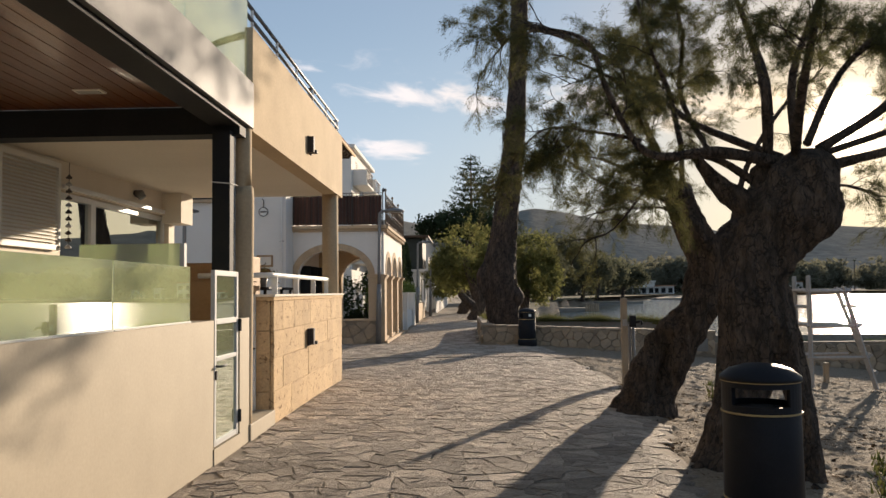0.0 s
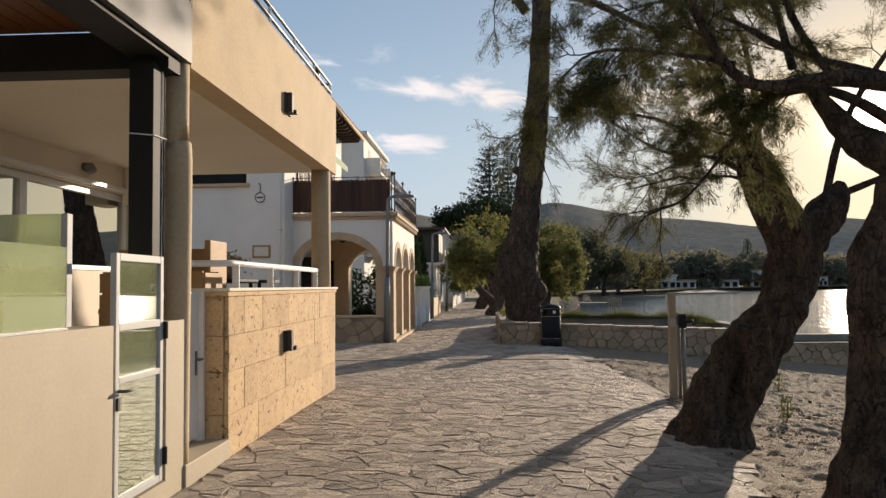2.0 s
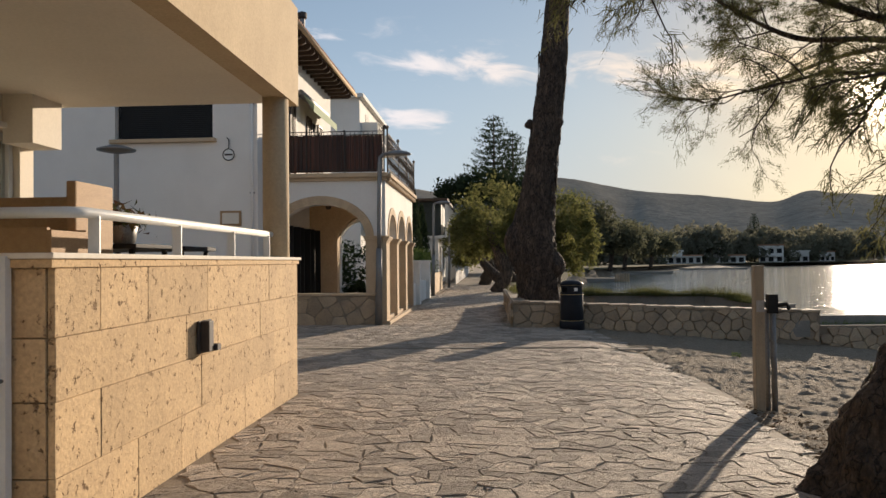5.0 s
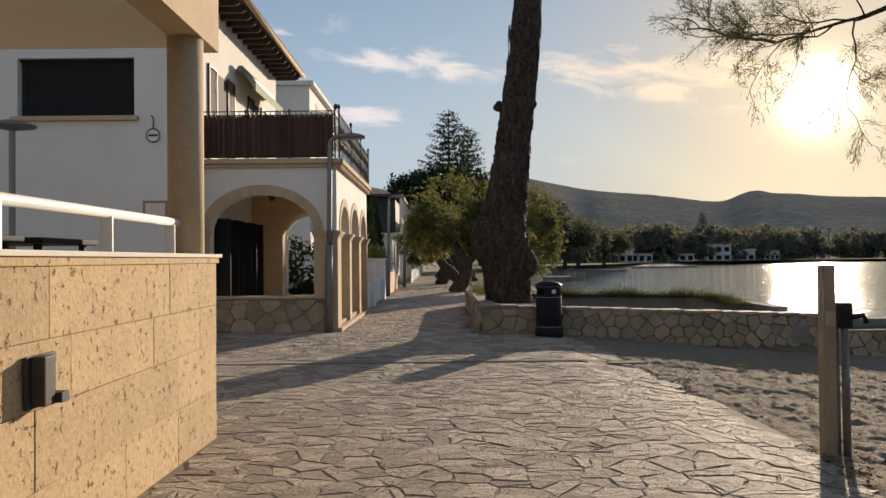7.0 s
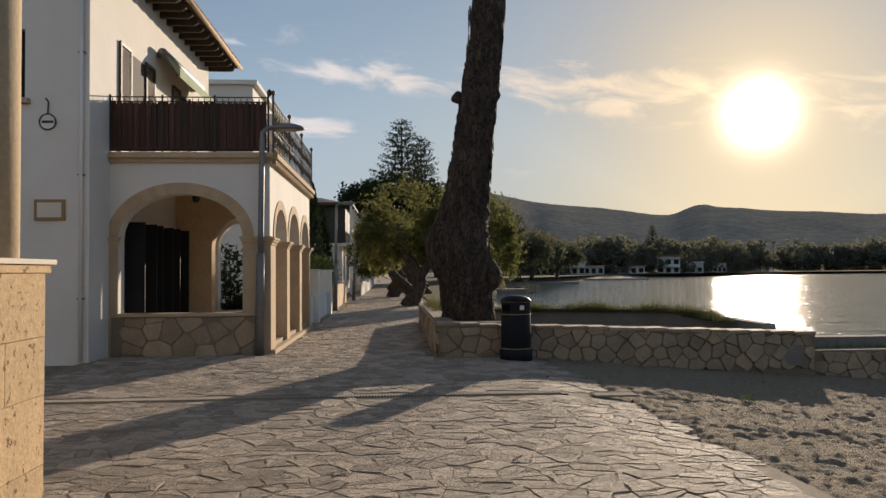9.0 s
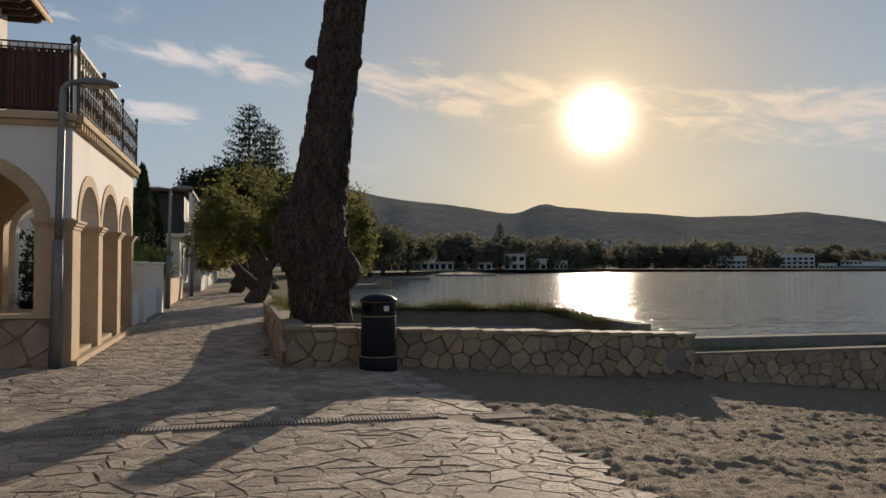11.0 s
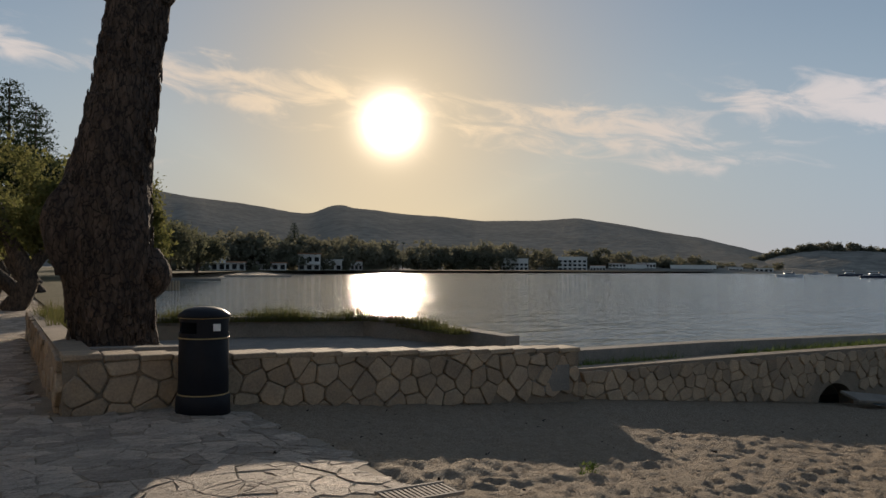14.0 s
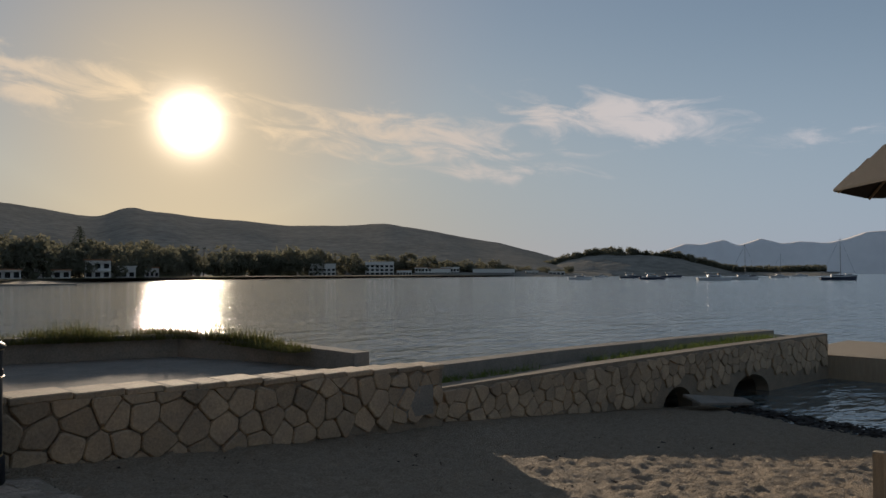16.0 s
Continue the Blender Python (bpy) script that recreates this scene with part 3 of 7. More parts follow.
setting("water", bm, M_SEA, "calm rippled sea glittering towards the low sun", "water")

# grassy bank between the promenade and the water
bm = bmesh.new()
rows_ = []
for y in np.concatenate([np.arange(32, 60, 2.0), np.geomspace(60, 480, 30)]):
    edge = float(shore_x(y)) - 0.4
    rows_.append([bm.verts.new((1.3 + (edge - 1.3) * s, float(y), 0.015 + 0.05 * noise.noise(Vector((s * 3, y * 0.3, 0))))) for s in np.linspace(0, 1, 7)])
for a, b in zip(rows_, rows_[1:]):
    for k in range(6):
        bm.faces.new((a[k], a[k + 1], b[k + 1], b[k]))
setting("ground_bank", bm, M_BANK, "rough grassy bank beside the promenade", "ground", smooth=True)


def range_of_hills(name, rows, dist, depth, mat, label, rough, seed):
    """A ridge from (bearing, rise) in degrees, as a solid slope with a foot at the shore."""
    az = np.linspace(rows[0][0], rows[-1][0], 260)
    el = np.interp(az, [r[0] for r in rows], [r[1] for r in rows])
    for _ in range(3):
        el[1:-1] = (el[:-2] + el[1:-1] + el[2:]) / 3
    el = el + np.array([0.02 * noise.noise(Vector((a * 2.1 + seed, 0, 0))) for a in az])
    bm = bmesh.new()
    lines = []
    for a, e in zip(az, el):
        line = []
        top = dist * math.tan(radians(e)) + 1.4
        for k in range(10):
            s = k / 7.0
            r = dist - depth * (1 - s)
            h = top * (1 - (1 - min(s, 1)) ** 1.25) if s <= 1 else top * (1 - (s - 1) * 1.2)
            h += rough * top * noise.noise(Vector((a * 0.35 + seed, s * 2.0, seed))) * min(1, 2.5 * s) * (0.25 if k == 7 else 1)
            line.append(bm.verts.new((r * math.sin(radians(a)), r * math.cos(radians(a)), h + SEA * 2 * (1 - min(s, 1)))))
        lines.append(line)
    for p, q in zip(lines, lines[1:]):
        for k in range(9):
            bm.faces.new((p[k], q[k], q[k + 1], p[k + 1]))
    return setting(name, bm, mat, label, "hill", smooth=True)


range_of_hills("backdrop_hills", [(-14, 4.0), (-8, 5.2), (-5.5, 5.5), (-3.4, 5.1), (-0.8, 4.4), (2, 5.4), (4.8, 6.2), (7.3, 5.75), (10.4, 5.0), (15.3, 4.5), (19.0, 3.9), (20.3, 3.85), (21.3, 4.35), (22.4, 4.6), (23.2, 4.3), (24.6, 4.25), (26, 4.05), (32.8, 3.5), (37, 3.5), (39.8, 3.65), (42, 3.4), (44.5, 2.9), (48, 2.3), (51, 1.6), (53, 1.0), (56, 0.5)], 1500, 900, M_HILL_HAZED, "scrub-covered hills across the bay, lightened in colour for haze", 0.06, 3.0)
range_of_hills("backdrop_headland", [(51, 0.3), (53, 1.05), (54.5, 1.35), (56, 1.5), (59, 1.35), (61, 1.1), (63, 0.55), (64.5, 0.1), (67, 0.1), (70, 0.15), (71, 0.0)], 900, 160, M_HILL_HAZED, "low wooded headland", 0.1, 8.0)
range_of_hills("backdrop_mountains", [(59, 0.3), (60.5, 1.6), (62, 2.1), (63, 2.0), (64.6, 2.35), (65.5, 1.9), (67, 2.4), (68.3, 2.0), (69.5, 2.15), (71, 2.0), (72, 2.2), (73.4, 2.7), (75, 2.75), (78, 2.3), (82, 1.6), (88, 0.8), (92, 0.1)], 4200, 120, M_MOUNTAIN_HAZED, "limestone mountains far across the bay, coloured pale for haze", 0.012, 5.0)

# ---- seaside terrace bar: low wall, gate, beam and roof ----
FX = -2.25


def slab(name, x0, y0, z0, x1, y1, z1, mat, label, category="wall", bevel=0.0):
    return setting(name, box(x0, y0, z0, x1, y1, z1, bevel), mat, label, category)


slab("wall_terrace_low", FX - 0.22, -6.0, -0.1, FX, 6.74, 1.27, M_CREAM_SHADED, "cream painted low terrace wall")
slab("wall_terrace_plinth", FX - 0.2, 6.74, -0.1, FX + 0.01, 7.52, 0.14, M_CREAM_SHADED, "cream threshold under the steel gate")
slab("wall_terrace_pier", FX - 0.3, 7.52, -0.1, FX, 7.84, 1.26, M_CREAM_SHADED, "short cream gate pier")
slab("wall_terrace_step", FX - 1.2, 7.84, -0.1, FX + 0.02, 8.84, 0.17, M_CREAM_SHADED, "cream step at the white door", "step", 0.01)
slab("floor_terrace", -5.25, -6.0, 0.0, FX - 0.3, 7.9, 0.16, M_CEIL, "pale terrace floor", "floor")
slab("floor_terrace_upper", -9.5, 9.0, 0.0, FX - 0.42, 13.7, 0.82, M_CEIL, "pale raised terrace floor", "floor")
# roof slab over the raised terrace, with a parapet to the path
slab("wall_fascia", FX - 0.25, 7.95, 3.22, FX, 13.76, 4.34, M_PLASTER, "cream rendered fascia of the terrace roof")
slab("ceiling_terrace", -9.5, 7.98, 3.26, FX - 0.25, 13.74, 3.5, M_CEIL, "pale grey-cream terrace soffit", "ceiling")
slab("wall_fascia_end", -9.5, 13.5, 3.5, FX - 0.25, 13.76, 4.34, M_PLASTER, "cream rendered end of the terrace roof")
slab("beam_inner", -5.25, 13.0, 2.74, -4.92, 13.55, 3.26, M_CEIL, "pale downstand beam", "beam")
# building behind the terrace
slab("wall_bar_back", -5.6, -6.0, 0.0, -5.25, 7.4, 3.3, M_CREAM_LIT, "cream wall behind the terrace")
slab("wall_bar_sill", -5.6, 9.7, 0.0, -5.25, 13.55, 1.75, M_CREAM_LIT, "cream wall under the windows")
slab("wall_bar_lintel", -5.6, 9.7, 2.88, -5.25, 13.55, 3.26, M_CREAM_LIT, "cream wall over the windows")
slab("wall_bar_pier", -5.6, 7.4, 0.0, -5.25, 9.7, 3.26, M_CREAM_LIT, "cream wall pier between windows")
slab("wall_bar_pier_end", -5.6, 13.3, 1.75, -5.25, 13.55, 2.88, M_CREAM_LIT, "cream wall end")
slab("wall_bar_room", -9.4, 7.4, 0.82, -9.2, 13.55, 3.26, M_CREAM_LIT, "pale wall inside the bar")
slab("wall_bar_room_side", -9.4, 7.2, 0.82, -5.6, 7.4, 3.26, M_CREAM_LIT, "pale side wall inside the bar")
slab("wall_bar_room_end", -9.4, 13.35, 0.82, -5.6, 13.55, 3.26, M_CREAM_LIT, "pale end wall of the bar")
# front roof: steel-clad beam, wooden soffit
slab("wall_beam_cladding", FX - 0.03, -6.0, 3.24, FX + 0.02, 7.92, 3.72, M_STEEL, "brushed steel cladding of the roof edge", "beam")
slab("beam_black_long", FX - 0.32, -6.0, 3.2, FX - 0.032, 7.6, 3.42, M_BLACK, "black steel edge beam", "beam")
slab("beam_black_cross", -5.25, 7.6, 3.12, FX - 0.032, 7.85, 3.4, M_BLACK, "black steel cross beam", "beam")
slab("ceiling_wood_backing", -5.25, -6.0, 3.44, FX - 0.04, 7.6, 3.7, M_EAVE, "dark boarding over the wooden soffit", "ceiling")
bm = bmesh.new()
x = -5.24
while x < FX - 0.36:
    box_into(bm, x, -5.9, 3.40, x + 0.142, 7.58, 3.436)
    x += 0.15
setting("ceiling_wood", bm, M_SOFFITWOOD, "varnished reddish wooden soffit boards", "ceiling")

# ---- white house with the arcade ----
HX, HY0, HY1 = -2.5, 22.9, 29.2
slab("wall_house_front", -16, 22.0, -0.1, -8.53, 22.3, 7.25, M_WHITE, "white rendered house front")
slab("wall_house_front_low", -8.53, 22.0, -0.1, -6.27, 22.3, 4.27, M_WHITE, "white rendered house front below the window")
slab("wall_house_front_high", -8.53, 22.0, 5.4, -6.27, 22.3, 7.25, M_WHITE, "white rendered house front above the window")
slab("wall_house_front_corner", -6.27, 22.0, -0.1, -5.25, 22.3, 7.25, M_WHITE, "white rendered house front corner")
slab("wall_house_room", -8.9, 22.9, 4.0, -5.9, 23.0, 5.7, M_DARKROOM, "dark room behind the shutter")
slab("wall_house_side", -5.55, 22.3, 3.5, -5.25, 30.0, 7.25, M_WHITE, "white rendered upper house side")
slab("wall_house_side_low", -5.55, 22.3, -0.1, -5.25, 30.0, 3.5, M_WHITE, "white rendered wall inside the arcade")
slab("wall_house_back", -16, 29.8, -0.1, -5.55, 30.0, 7.25, M_WHITE, "white rendered house back")
slab("floor_arcade", -5.25, 23.1, -0.1, HX - 0.05, HY1 - 0.1, 0.12, M_ARCHSTONE, "pale stone arcade floor", "floor")
slab("ceiling_arcade", -5.25, HY0, 3.3, HX - 0.01, HY1, 3.5, M_WHITE, "white arcade ceiling carrying the balcony", "ceiling")


def arch_wall(name, spans, u0, u1, z0, z1, place, d0, d1, label):
    """A wall from u0 to u1 with round-headed openings (left, right, spring, crown)."""
    bm = bmesh.new()
    u = u0
    for a, b, zs, zc, sill in spans:
        prism_into(bm, [(u, z0), (a, z0), (a, z1), (u, z1)], place, d0, d1)
        if sill > z0:
            prism_into(bm, [(a, z0), (b, z0), (b, sill), (a, sill)], place, d0, d1)
        n = 16
        pts = [(a + (b - a) * (0.5 - 0.5 * math.cos(math.pi * k / n)), zs + (zc - zs) * math.sin(math.pi * k / n)) for k in range(n + 1)]
        for p, q in zip(pts, pts[1:]):
            prism_into(bm, [p, q, (q[0], z1), (p[0], z1)], place, d0, d1)
        u = b
    prism_into(bm, [(u, z0), (u1, z0), (u1, z1), (u, z1)], place, d0, d1)
    return setting(name, bm, M_WHITE, label)


FRONT_ARCH = (-5.1, -2.97, 2.03, 2.8, -0.1)
SIDE_ARCHES = [(23.42, 24.93, 2.03, 2.62, -0.1), (25.3, 26.98, 2.03, 2.68, -0.1), (27.4, 28.9, 2.03, 2.64, -0.1)]


def on_front(u, v, d):
    return (u, HY0 + d, v)


def on_side(u, v, d):
    return (HX - d, u, v)


arch_wall("wall_arcade_front", [FRONT_ARCH], -5.25, HX - 0.3, -0.1, 3.3, on_front, 0.0, 0.3, "white arcade wall with one wide arch")
arch_wall("wall_arcade_side", SIDE_ARCHES, HY0, HY1, -0.1, 3.3, on_side, 0.0, 0.3, "white arcade wall with three arches")
arch_wall("wall_arcade_end", [(-4.75, -3.05, 2.05, 2.75, 0.5)], -5.25, HX - 0.3, -0.1, 3.3, lambda u, v, d: (u, HY1 - 0.3 + d, v), 0.0, 0.3, "white end wall of the arcade with an arch")

# ---- sea walls ----
def wall_run(name, pts, thick, mat, label):
    """A wall along (x, y, bottom, top) points, thick to its left side."""
    bm = bmesh.new()
    for p, q in zip(pts, pts[1:]):
        d = Vector((q[0] - p[0], q[1] - p[1])).normalized()
        n = Vector((-d.y, d.x)) * thick
        lo = [bm.verts.new(v) for v in ((p[0], p[1], p[2]), (q[0], q[1], q[2]), (q[0] + n.x, q[1] + n.y, q[2]), (p[0] + n.x, p[1] + n.y, p[2]))]
        hi = [bm.verts.new(v) for v in ((p[0], p[1], p[3]), (q[0], q[1], q[3]), (q[0] + n.x, q[1] + n.y, q[3]), (p[0] + n.x, p[1] + n.y, p[3]))]
        bm.faces.new(lo[::-1])
        bm.faces.new(hi)
        for i in range(4):
            bm.faces.new((lo[i], lo[(i + 1) % 4], hi[(i + 1) % 4], hi[i]))
    return setting(name, bm, mat, label)


WALL_A = [(0.42, 22.02, -0.6, 0.54), (2.6, 22.12, -0.6, 0.46), (5.0, 22.3, -0.8, 0.36), (7.15, 22.5, -1.2, 0.26)]
WALL_B = [(7.2, 22.8, -1.6, -0.09), (11.0, 22.82, -1.8, -0.08), (16.0, 22.72, -2.4, -0.09), (20.7, 22.45, -2.8, -0.08)]
wall_run("wall_sea_front", WALL_A, 0.36, M_MORTAR, "rubble stone sea wall")
wall_run("wall_planter_side", [(0.42, 31.0, -0.4, 0.5), (0.42, 22.05, -0.4, 0.54)], 0.3, M_MORTAR, "rubble stone planter wall beside the path")
wall_run("wall_planter_back", [(1.95, 23.4, -0.2, 0.47), (0.75, 23.3, -0.2, 0.5)], 0.22, M_CONCRETE, "worn concrete planter edge")


def on_sea_low(u, v, d):
    return (u, float(np.interp(u, [p[0] for p in WALL_B], [p[1] for p in WALL_B])) + d, v)


arch_wall("wall_sea_low", [(8.6, 8.7, -2.5, -2.45, -2.8), (11.0, 11.1, -2.5, -2.45, -2.8), (13.15, 14.25, -1.15, -0.72, -2.8), (15.95, 17.55, -1.2, -0.76, -2.8), (19.0, 19.1, -2.5, -2.45, -2.8)], 7.2, 20.7, -2.8, -0.085, on_sea_low, 0.0, 0.3, "low rubble stone sea wall with two culvert mouths").data.materials[0] = M_MORTAR
slab("soil_planting_strip", 7.2, 23.0, -0.35, 20.5, 23.75, -0.16, M_EARTH, "dry soil strip between the sea walls", "soil")
slab("jetty_deck", 20.7, 8.0, -1.7, 25.5, 23.5, -0.62, M_RAWWOOD, "weathered boarded jetty", "jetty")
wall_run("wall_sea_low_back", [(7.1, 23.6, -2.6, 0.08), (11.4, 23.8, -2.6, 0.06), (16.0, 23.85, -2.6, 0.0), (20.5, 23.7, -2.8, -0.06)], 0.35, M_CONCRETE, "worn concrete sea wall behind the planting strip")
wall_run("wall_terrace_sea", [(1.2, 28.9, -2.6, 0.45), (3.7, 28.5, -2.6, 0.45), (6.1, 27.7, -2.6, 0.43), (6.75, 25.8, -2.6, 0.36), (6.95, 24.05, -2.6, 0.32)], 0.3, M_CONCRETE, "curved concrete parapet over the sea")
slab("floor_sea_terrace", 0.7, 22.4, -0.3, 6.9, 28.4, 0.06, M_CONCRETE, "dusty concrete terrace floor above the sea", "floor")
# ---- things of the terrace bar ----


def placed(parent, name, x0, y0, z0, x1, y1, z1, mat, label="", bevel=0.004):
    return part(name, box(x0, y0, z0, x1, y1, z1, bevel), mat, parent, label)


def glass_panel(y0, y1, z0, z1, x, group, label):
    t = thing("glass_balustrade", label, "balustrade", (x, y0, z0), group)
    pane = placed(t, "pane", x - 0.006, y0, z0, x + 0.006, y1, z1, M_GLASS_GREEN, "greenish clear glass", 0.002)
    pane.visible_shadow = False
    placed(t, "shoe", x - 0.02, y0, z0 - 0.03, x + 0.02, y1, z0 + 0.012, M_ALU, "slim aluminium channel", 0.003)
    return t


for y0, y1 in ((-3.7, -0.9), (-0.88, 2.0), (2.02, 4.9), (4.92, 6.3)):
    glass_panel(y0, y1, 1.27, 1.73, FX - 0.06, "glass panels on the low wall", "greenish glass windbreak panel standing on the cream low wall")
for y0, y1 in ((-3.0, 0.4), (0.42, 3.2), (3.22, 6.1), (6.12, 7.9)):
    glass_panel(y0, y1, 3.73, 4.6, FX - 0.05, "glass panels on the roof edge", "clear greenish glass balustrade panel above the steel roof edge")
t = thing("glass_screen", "greenish glass side screen beside the steel gate", "screen", (-3.4, 6.6, 0.16))
pane = placed(t, "pane", -3.4, 6.6, 0.2, -2.5, 6.612, 1.95, M_GLASS_GREEN, "greenish clear glass", 0.002)
pane.visible_shadow = False
placed(t, "post", -2.5, 6.58, 0.16, -2.46, 6.64, 1.95, M_ALU, "aluminium edge post")

# steel gate
t = thing("steel_gate", "closed stainless steel gate with three glass panes", "gate", (FX, 6.78, 0.15))
gx0, gx1 = FX - 0.045, FX - 0.005
for y0, y1, z0, z1 in ((6.78, 6.83, 0.15, 1.72), (7.43, 7.48, 0.15, 1.72)):
    part("stile", box(gx0, y0, z0, gx1, y1, z1, 0.005), M_ALU, t)
for z0, z1 in ((0.15, 0.2), (0.90, 0.94), (1.23, 1.28), (1.67, 1.72)):
    part("rail", box(gx0, 6.832, z0, gx1, 7.428, z1, 0.005), M_ALU, t)
for z0, z1 in ((0.2, 0.9), (0.94, 1.23), (1.28, 1.67)):
    p = part("pane", box(FX - 0.03, 6.832, z0, FX - 0.022, 7.428, z1), M_GLASS_GATE, t, "greenish reflecting glass")
    p.visible_shadow = False
h = part("handle", tube([(FX, 6.8, 0.86), (FX + 0.05, 6.8, 0.86), (FX + 0.055, 6.93, 0.86)], 0.011, 8), M_STEEL, t, "steel lever handle", True)
part("lock", box(FX - 0.004, 6.785, 0.74, FX + 0.012, 6.82, 0.82, 0.004), M_IRON, t, "small dark lock")
for z in (0.32, 1.2):
    part("hinge", tube([(FX + 0.005, 7.49, z - 0.06), (FX + 0.005, 7.49, z + 0.06)], 0.02, 8), M_BLACK, t, "black hinge")

# columns
t = thing("black_column", "black painted square steel column under the roof beam", "column", (-2.45, 7.55, 0.1))
part("shaft", box(-2.53, 7.5, 0.1, -2.35, 7.7, 3.14, 0.006), M_BLACK, t)
part("cable", tube([(-2.345, 7.64, 1.3), (-2.343, 7.645, 2.2), (-2.345, 7.64, 3.1)], 0.004, 6), M_WHITEMETAL, t, "thin white cable")
part("cable_tie", tube([(-2.54, 7.49, 2.62), (-2.34, 7.49, 2.60), (-2.34, 7.72, 2.61)], 0.005, 6), M_WHITEMETAL, t, "pale cord tied round the column")
t = thing("round_column", "cream rendered round column on the gate pier", "column", (-2.33, 7.9, 1.2), "round columns")
ring = smooth_path([(-2.335, 7.9, 0.17, 0.095), (-2.33, 7.9, 1.2, 0.098), (-2.325, 7.9, 2.5, 0.102), (-2.335, 7.9, 2.62, 0.088), (-2.335, 7.9, 3.23, 0.088)], 3)
part("shaft", tube([r[:3] for r in ring], [r[3] for r in ring], 20, 0.02), M_PLASTER, t, "", True)
t = thing("round_column", "cream rendered round column on the limestone wall", "column", (-2.4, 13.35, 1.5), "round columns")
part("shaft", tube([(-2.4, 13.35, 0.83), (-2.4, 13.35, 3.26)], 0.14, 24), M_PLASTER, t, "", True)

# roof railing
t = thing("roof_railing", "white painted pipe railing on the roof edge", "railing", (FX - 0.08, 8.0, 4.34))
for z in (4.5, 4.63):
    part("rail", tube([(FX - 0.08, 7.95, z), (FX - 0.08, 13.75, z), (-6.5, 13.75, z)], 0.022, 8), M_GREYPOLE, t, "", True)
for y in np.arange(8.2, 13.8, 1.1):
    part("post", tube([(FX - 0.08, y, 4.34), (FX - 0.08, y, 4.64)], 0.018, 8), M_WHITEMETAL, t)

# white handrail on the limestone wall
t = thing("white_handrail", "white painted tube handrail on the limestone wall", "railing", (-2.42, 9.4, 1.5))
part("rail", tube([(-3.3, 9.3, 1.73), (-2.47, 9.32, 1.73), (-2.42, 9.42, 1.735), (-2.42, 13.2, 1.74)], 0.032, 12), M_WHITEMETAL, t, "", True)
for y in (9.55, 10.75, 11.95, 13.05):
    part("post", box(-2.455, y - 0.008, 1.49, -2.385, y + 0.008, 1.72, 0.002), M_WHITEMETAL, t)
part("post", box(-3.05, 9.3, 0.85, -2.95, 9.316, 1.71, 0.002), M_WHITEMETAL, t)

# white service door
t = thing("door_service", "closed white metal door with vertical grooves", "door", (-2.5, 7.95, 0.17))
part("frame", box(-2.56, 7.88, 0.17, -2.45, 7.93, 1.48), M_WHITEMETAL, t)
part("frame", box(-2.56, 8.76, 0.17, -2.45, 8.81, 1.48), M_WHITEMETAL, t)
leaf = part("leaf", box(-2.53, 7.935, 0.2, -2.49, 8.755, 1.46, 0.004), M_WHITEMETAL, t)
for k in range(6):
    part("groove_strip", box(-2.492, 7.96 + 0.065 * k, 0.26, -2.482, 8.012 + 0.065 * k, 1.42, 0.003), M_WHITEMETAL, leaf)
part("panel", box(-2.492, 8.38, 0.26, -2.484, 8.66, 1.42, 0.003), M_WHITEMETAL, leaf)
part("handle", tube([(-2.49, 8.7, 0.88), (-2.43, 8.7, 0.88), (-2.43, 8.6, 0.88)], 0.01, 8), M_STEEL, leaf, "steel lever handle", True)
part("lock_plate", box(-2.489, 8.68, 0.74, -2.482, 8.72, 0.95, 0.002), M_STEEL, leaf)


# wall lamps: small dark bronze boxes
def box_lamp(x, y, z, w, h, label):
    t = thing("wall_lamp", label, "wall lamp", (x, y, z - h / 2), "bronze wall lamps")
    part("back_plate", box(x, y - w / 2, z - h / 2, x + 0.02, y + w / 2, z + h / 2, 0.004), M_IRON, t)
    part("hood", box(x + 0.02, y - w * 0.38, z - h * 0.45, x + 0.085, y - w * 0.02, z + h * 0.5, 0.008), M_IRON, t, "hollow dark bronze hood")
    part("arm", box(x + 0.02, y + w * 0.02, z - h * 0.45, x + 0.11, y + w * 0.3, z - h * 0.25, 0.004), M_IRON, t)


box_lamp(FX + 0.006, 10.8, 0.89, 0.26, 0.24, "dark bronze box lamp on the limestone wall")
box_lamp(FX, 10.85, 3.62, 0.26, 0.24, "dark bronze box lamp on the rendered fascia")
t = thing("bulkhead_lamp", "small round grey lamp on the wall over the window", "wall lamp", (-5.25, 11.9, 3.1))
part("body", tube([(-5.25, 11.9, 3.12), (-5.16, 11.9, 3.1), (-5.12, 11.9, 3.04)], [0.05, 0.075, 0.06], 12), M_GREYPOLE, t, "", True)
for x, y in ((-3.48, 6.9), (-3.48, 4.6), (-4.6, 6.9)):
    t = thing("downlight", "square recessed downlight in the wooden soffit", "downlight", (x, y, 3.38), "soffit downlights")
    part("bezel", box(x - 0.13, y - 0.07, 3.385, x + 0.13, y + 0.07, 3.399, 0.003), M_SHUTTER, t)
    part("lens", box(x - 0.1, y - 0.045, 3.38, x + 0.1, y + 0.045, 3.386), M_ALU, t)

# sliding windows
t = thing("window_1", "white framed sliding window reflecting the bay", "window", (-5.4, 9.7, 1.75), "", "structure")
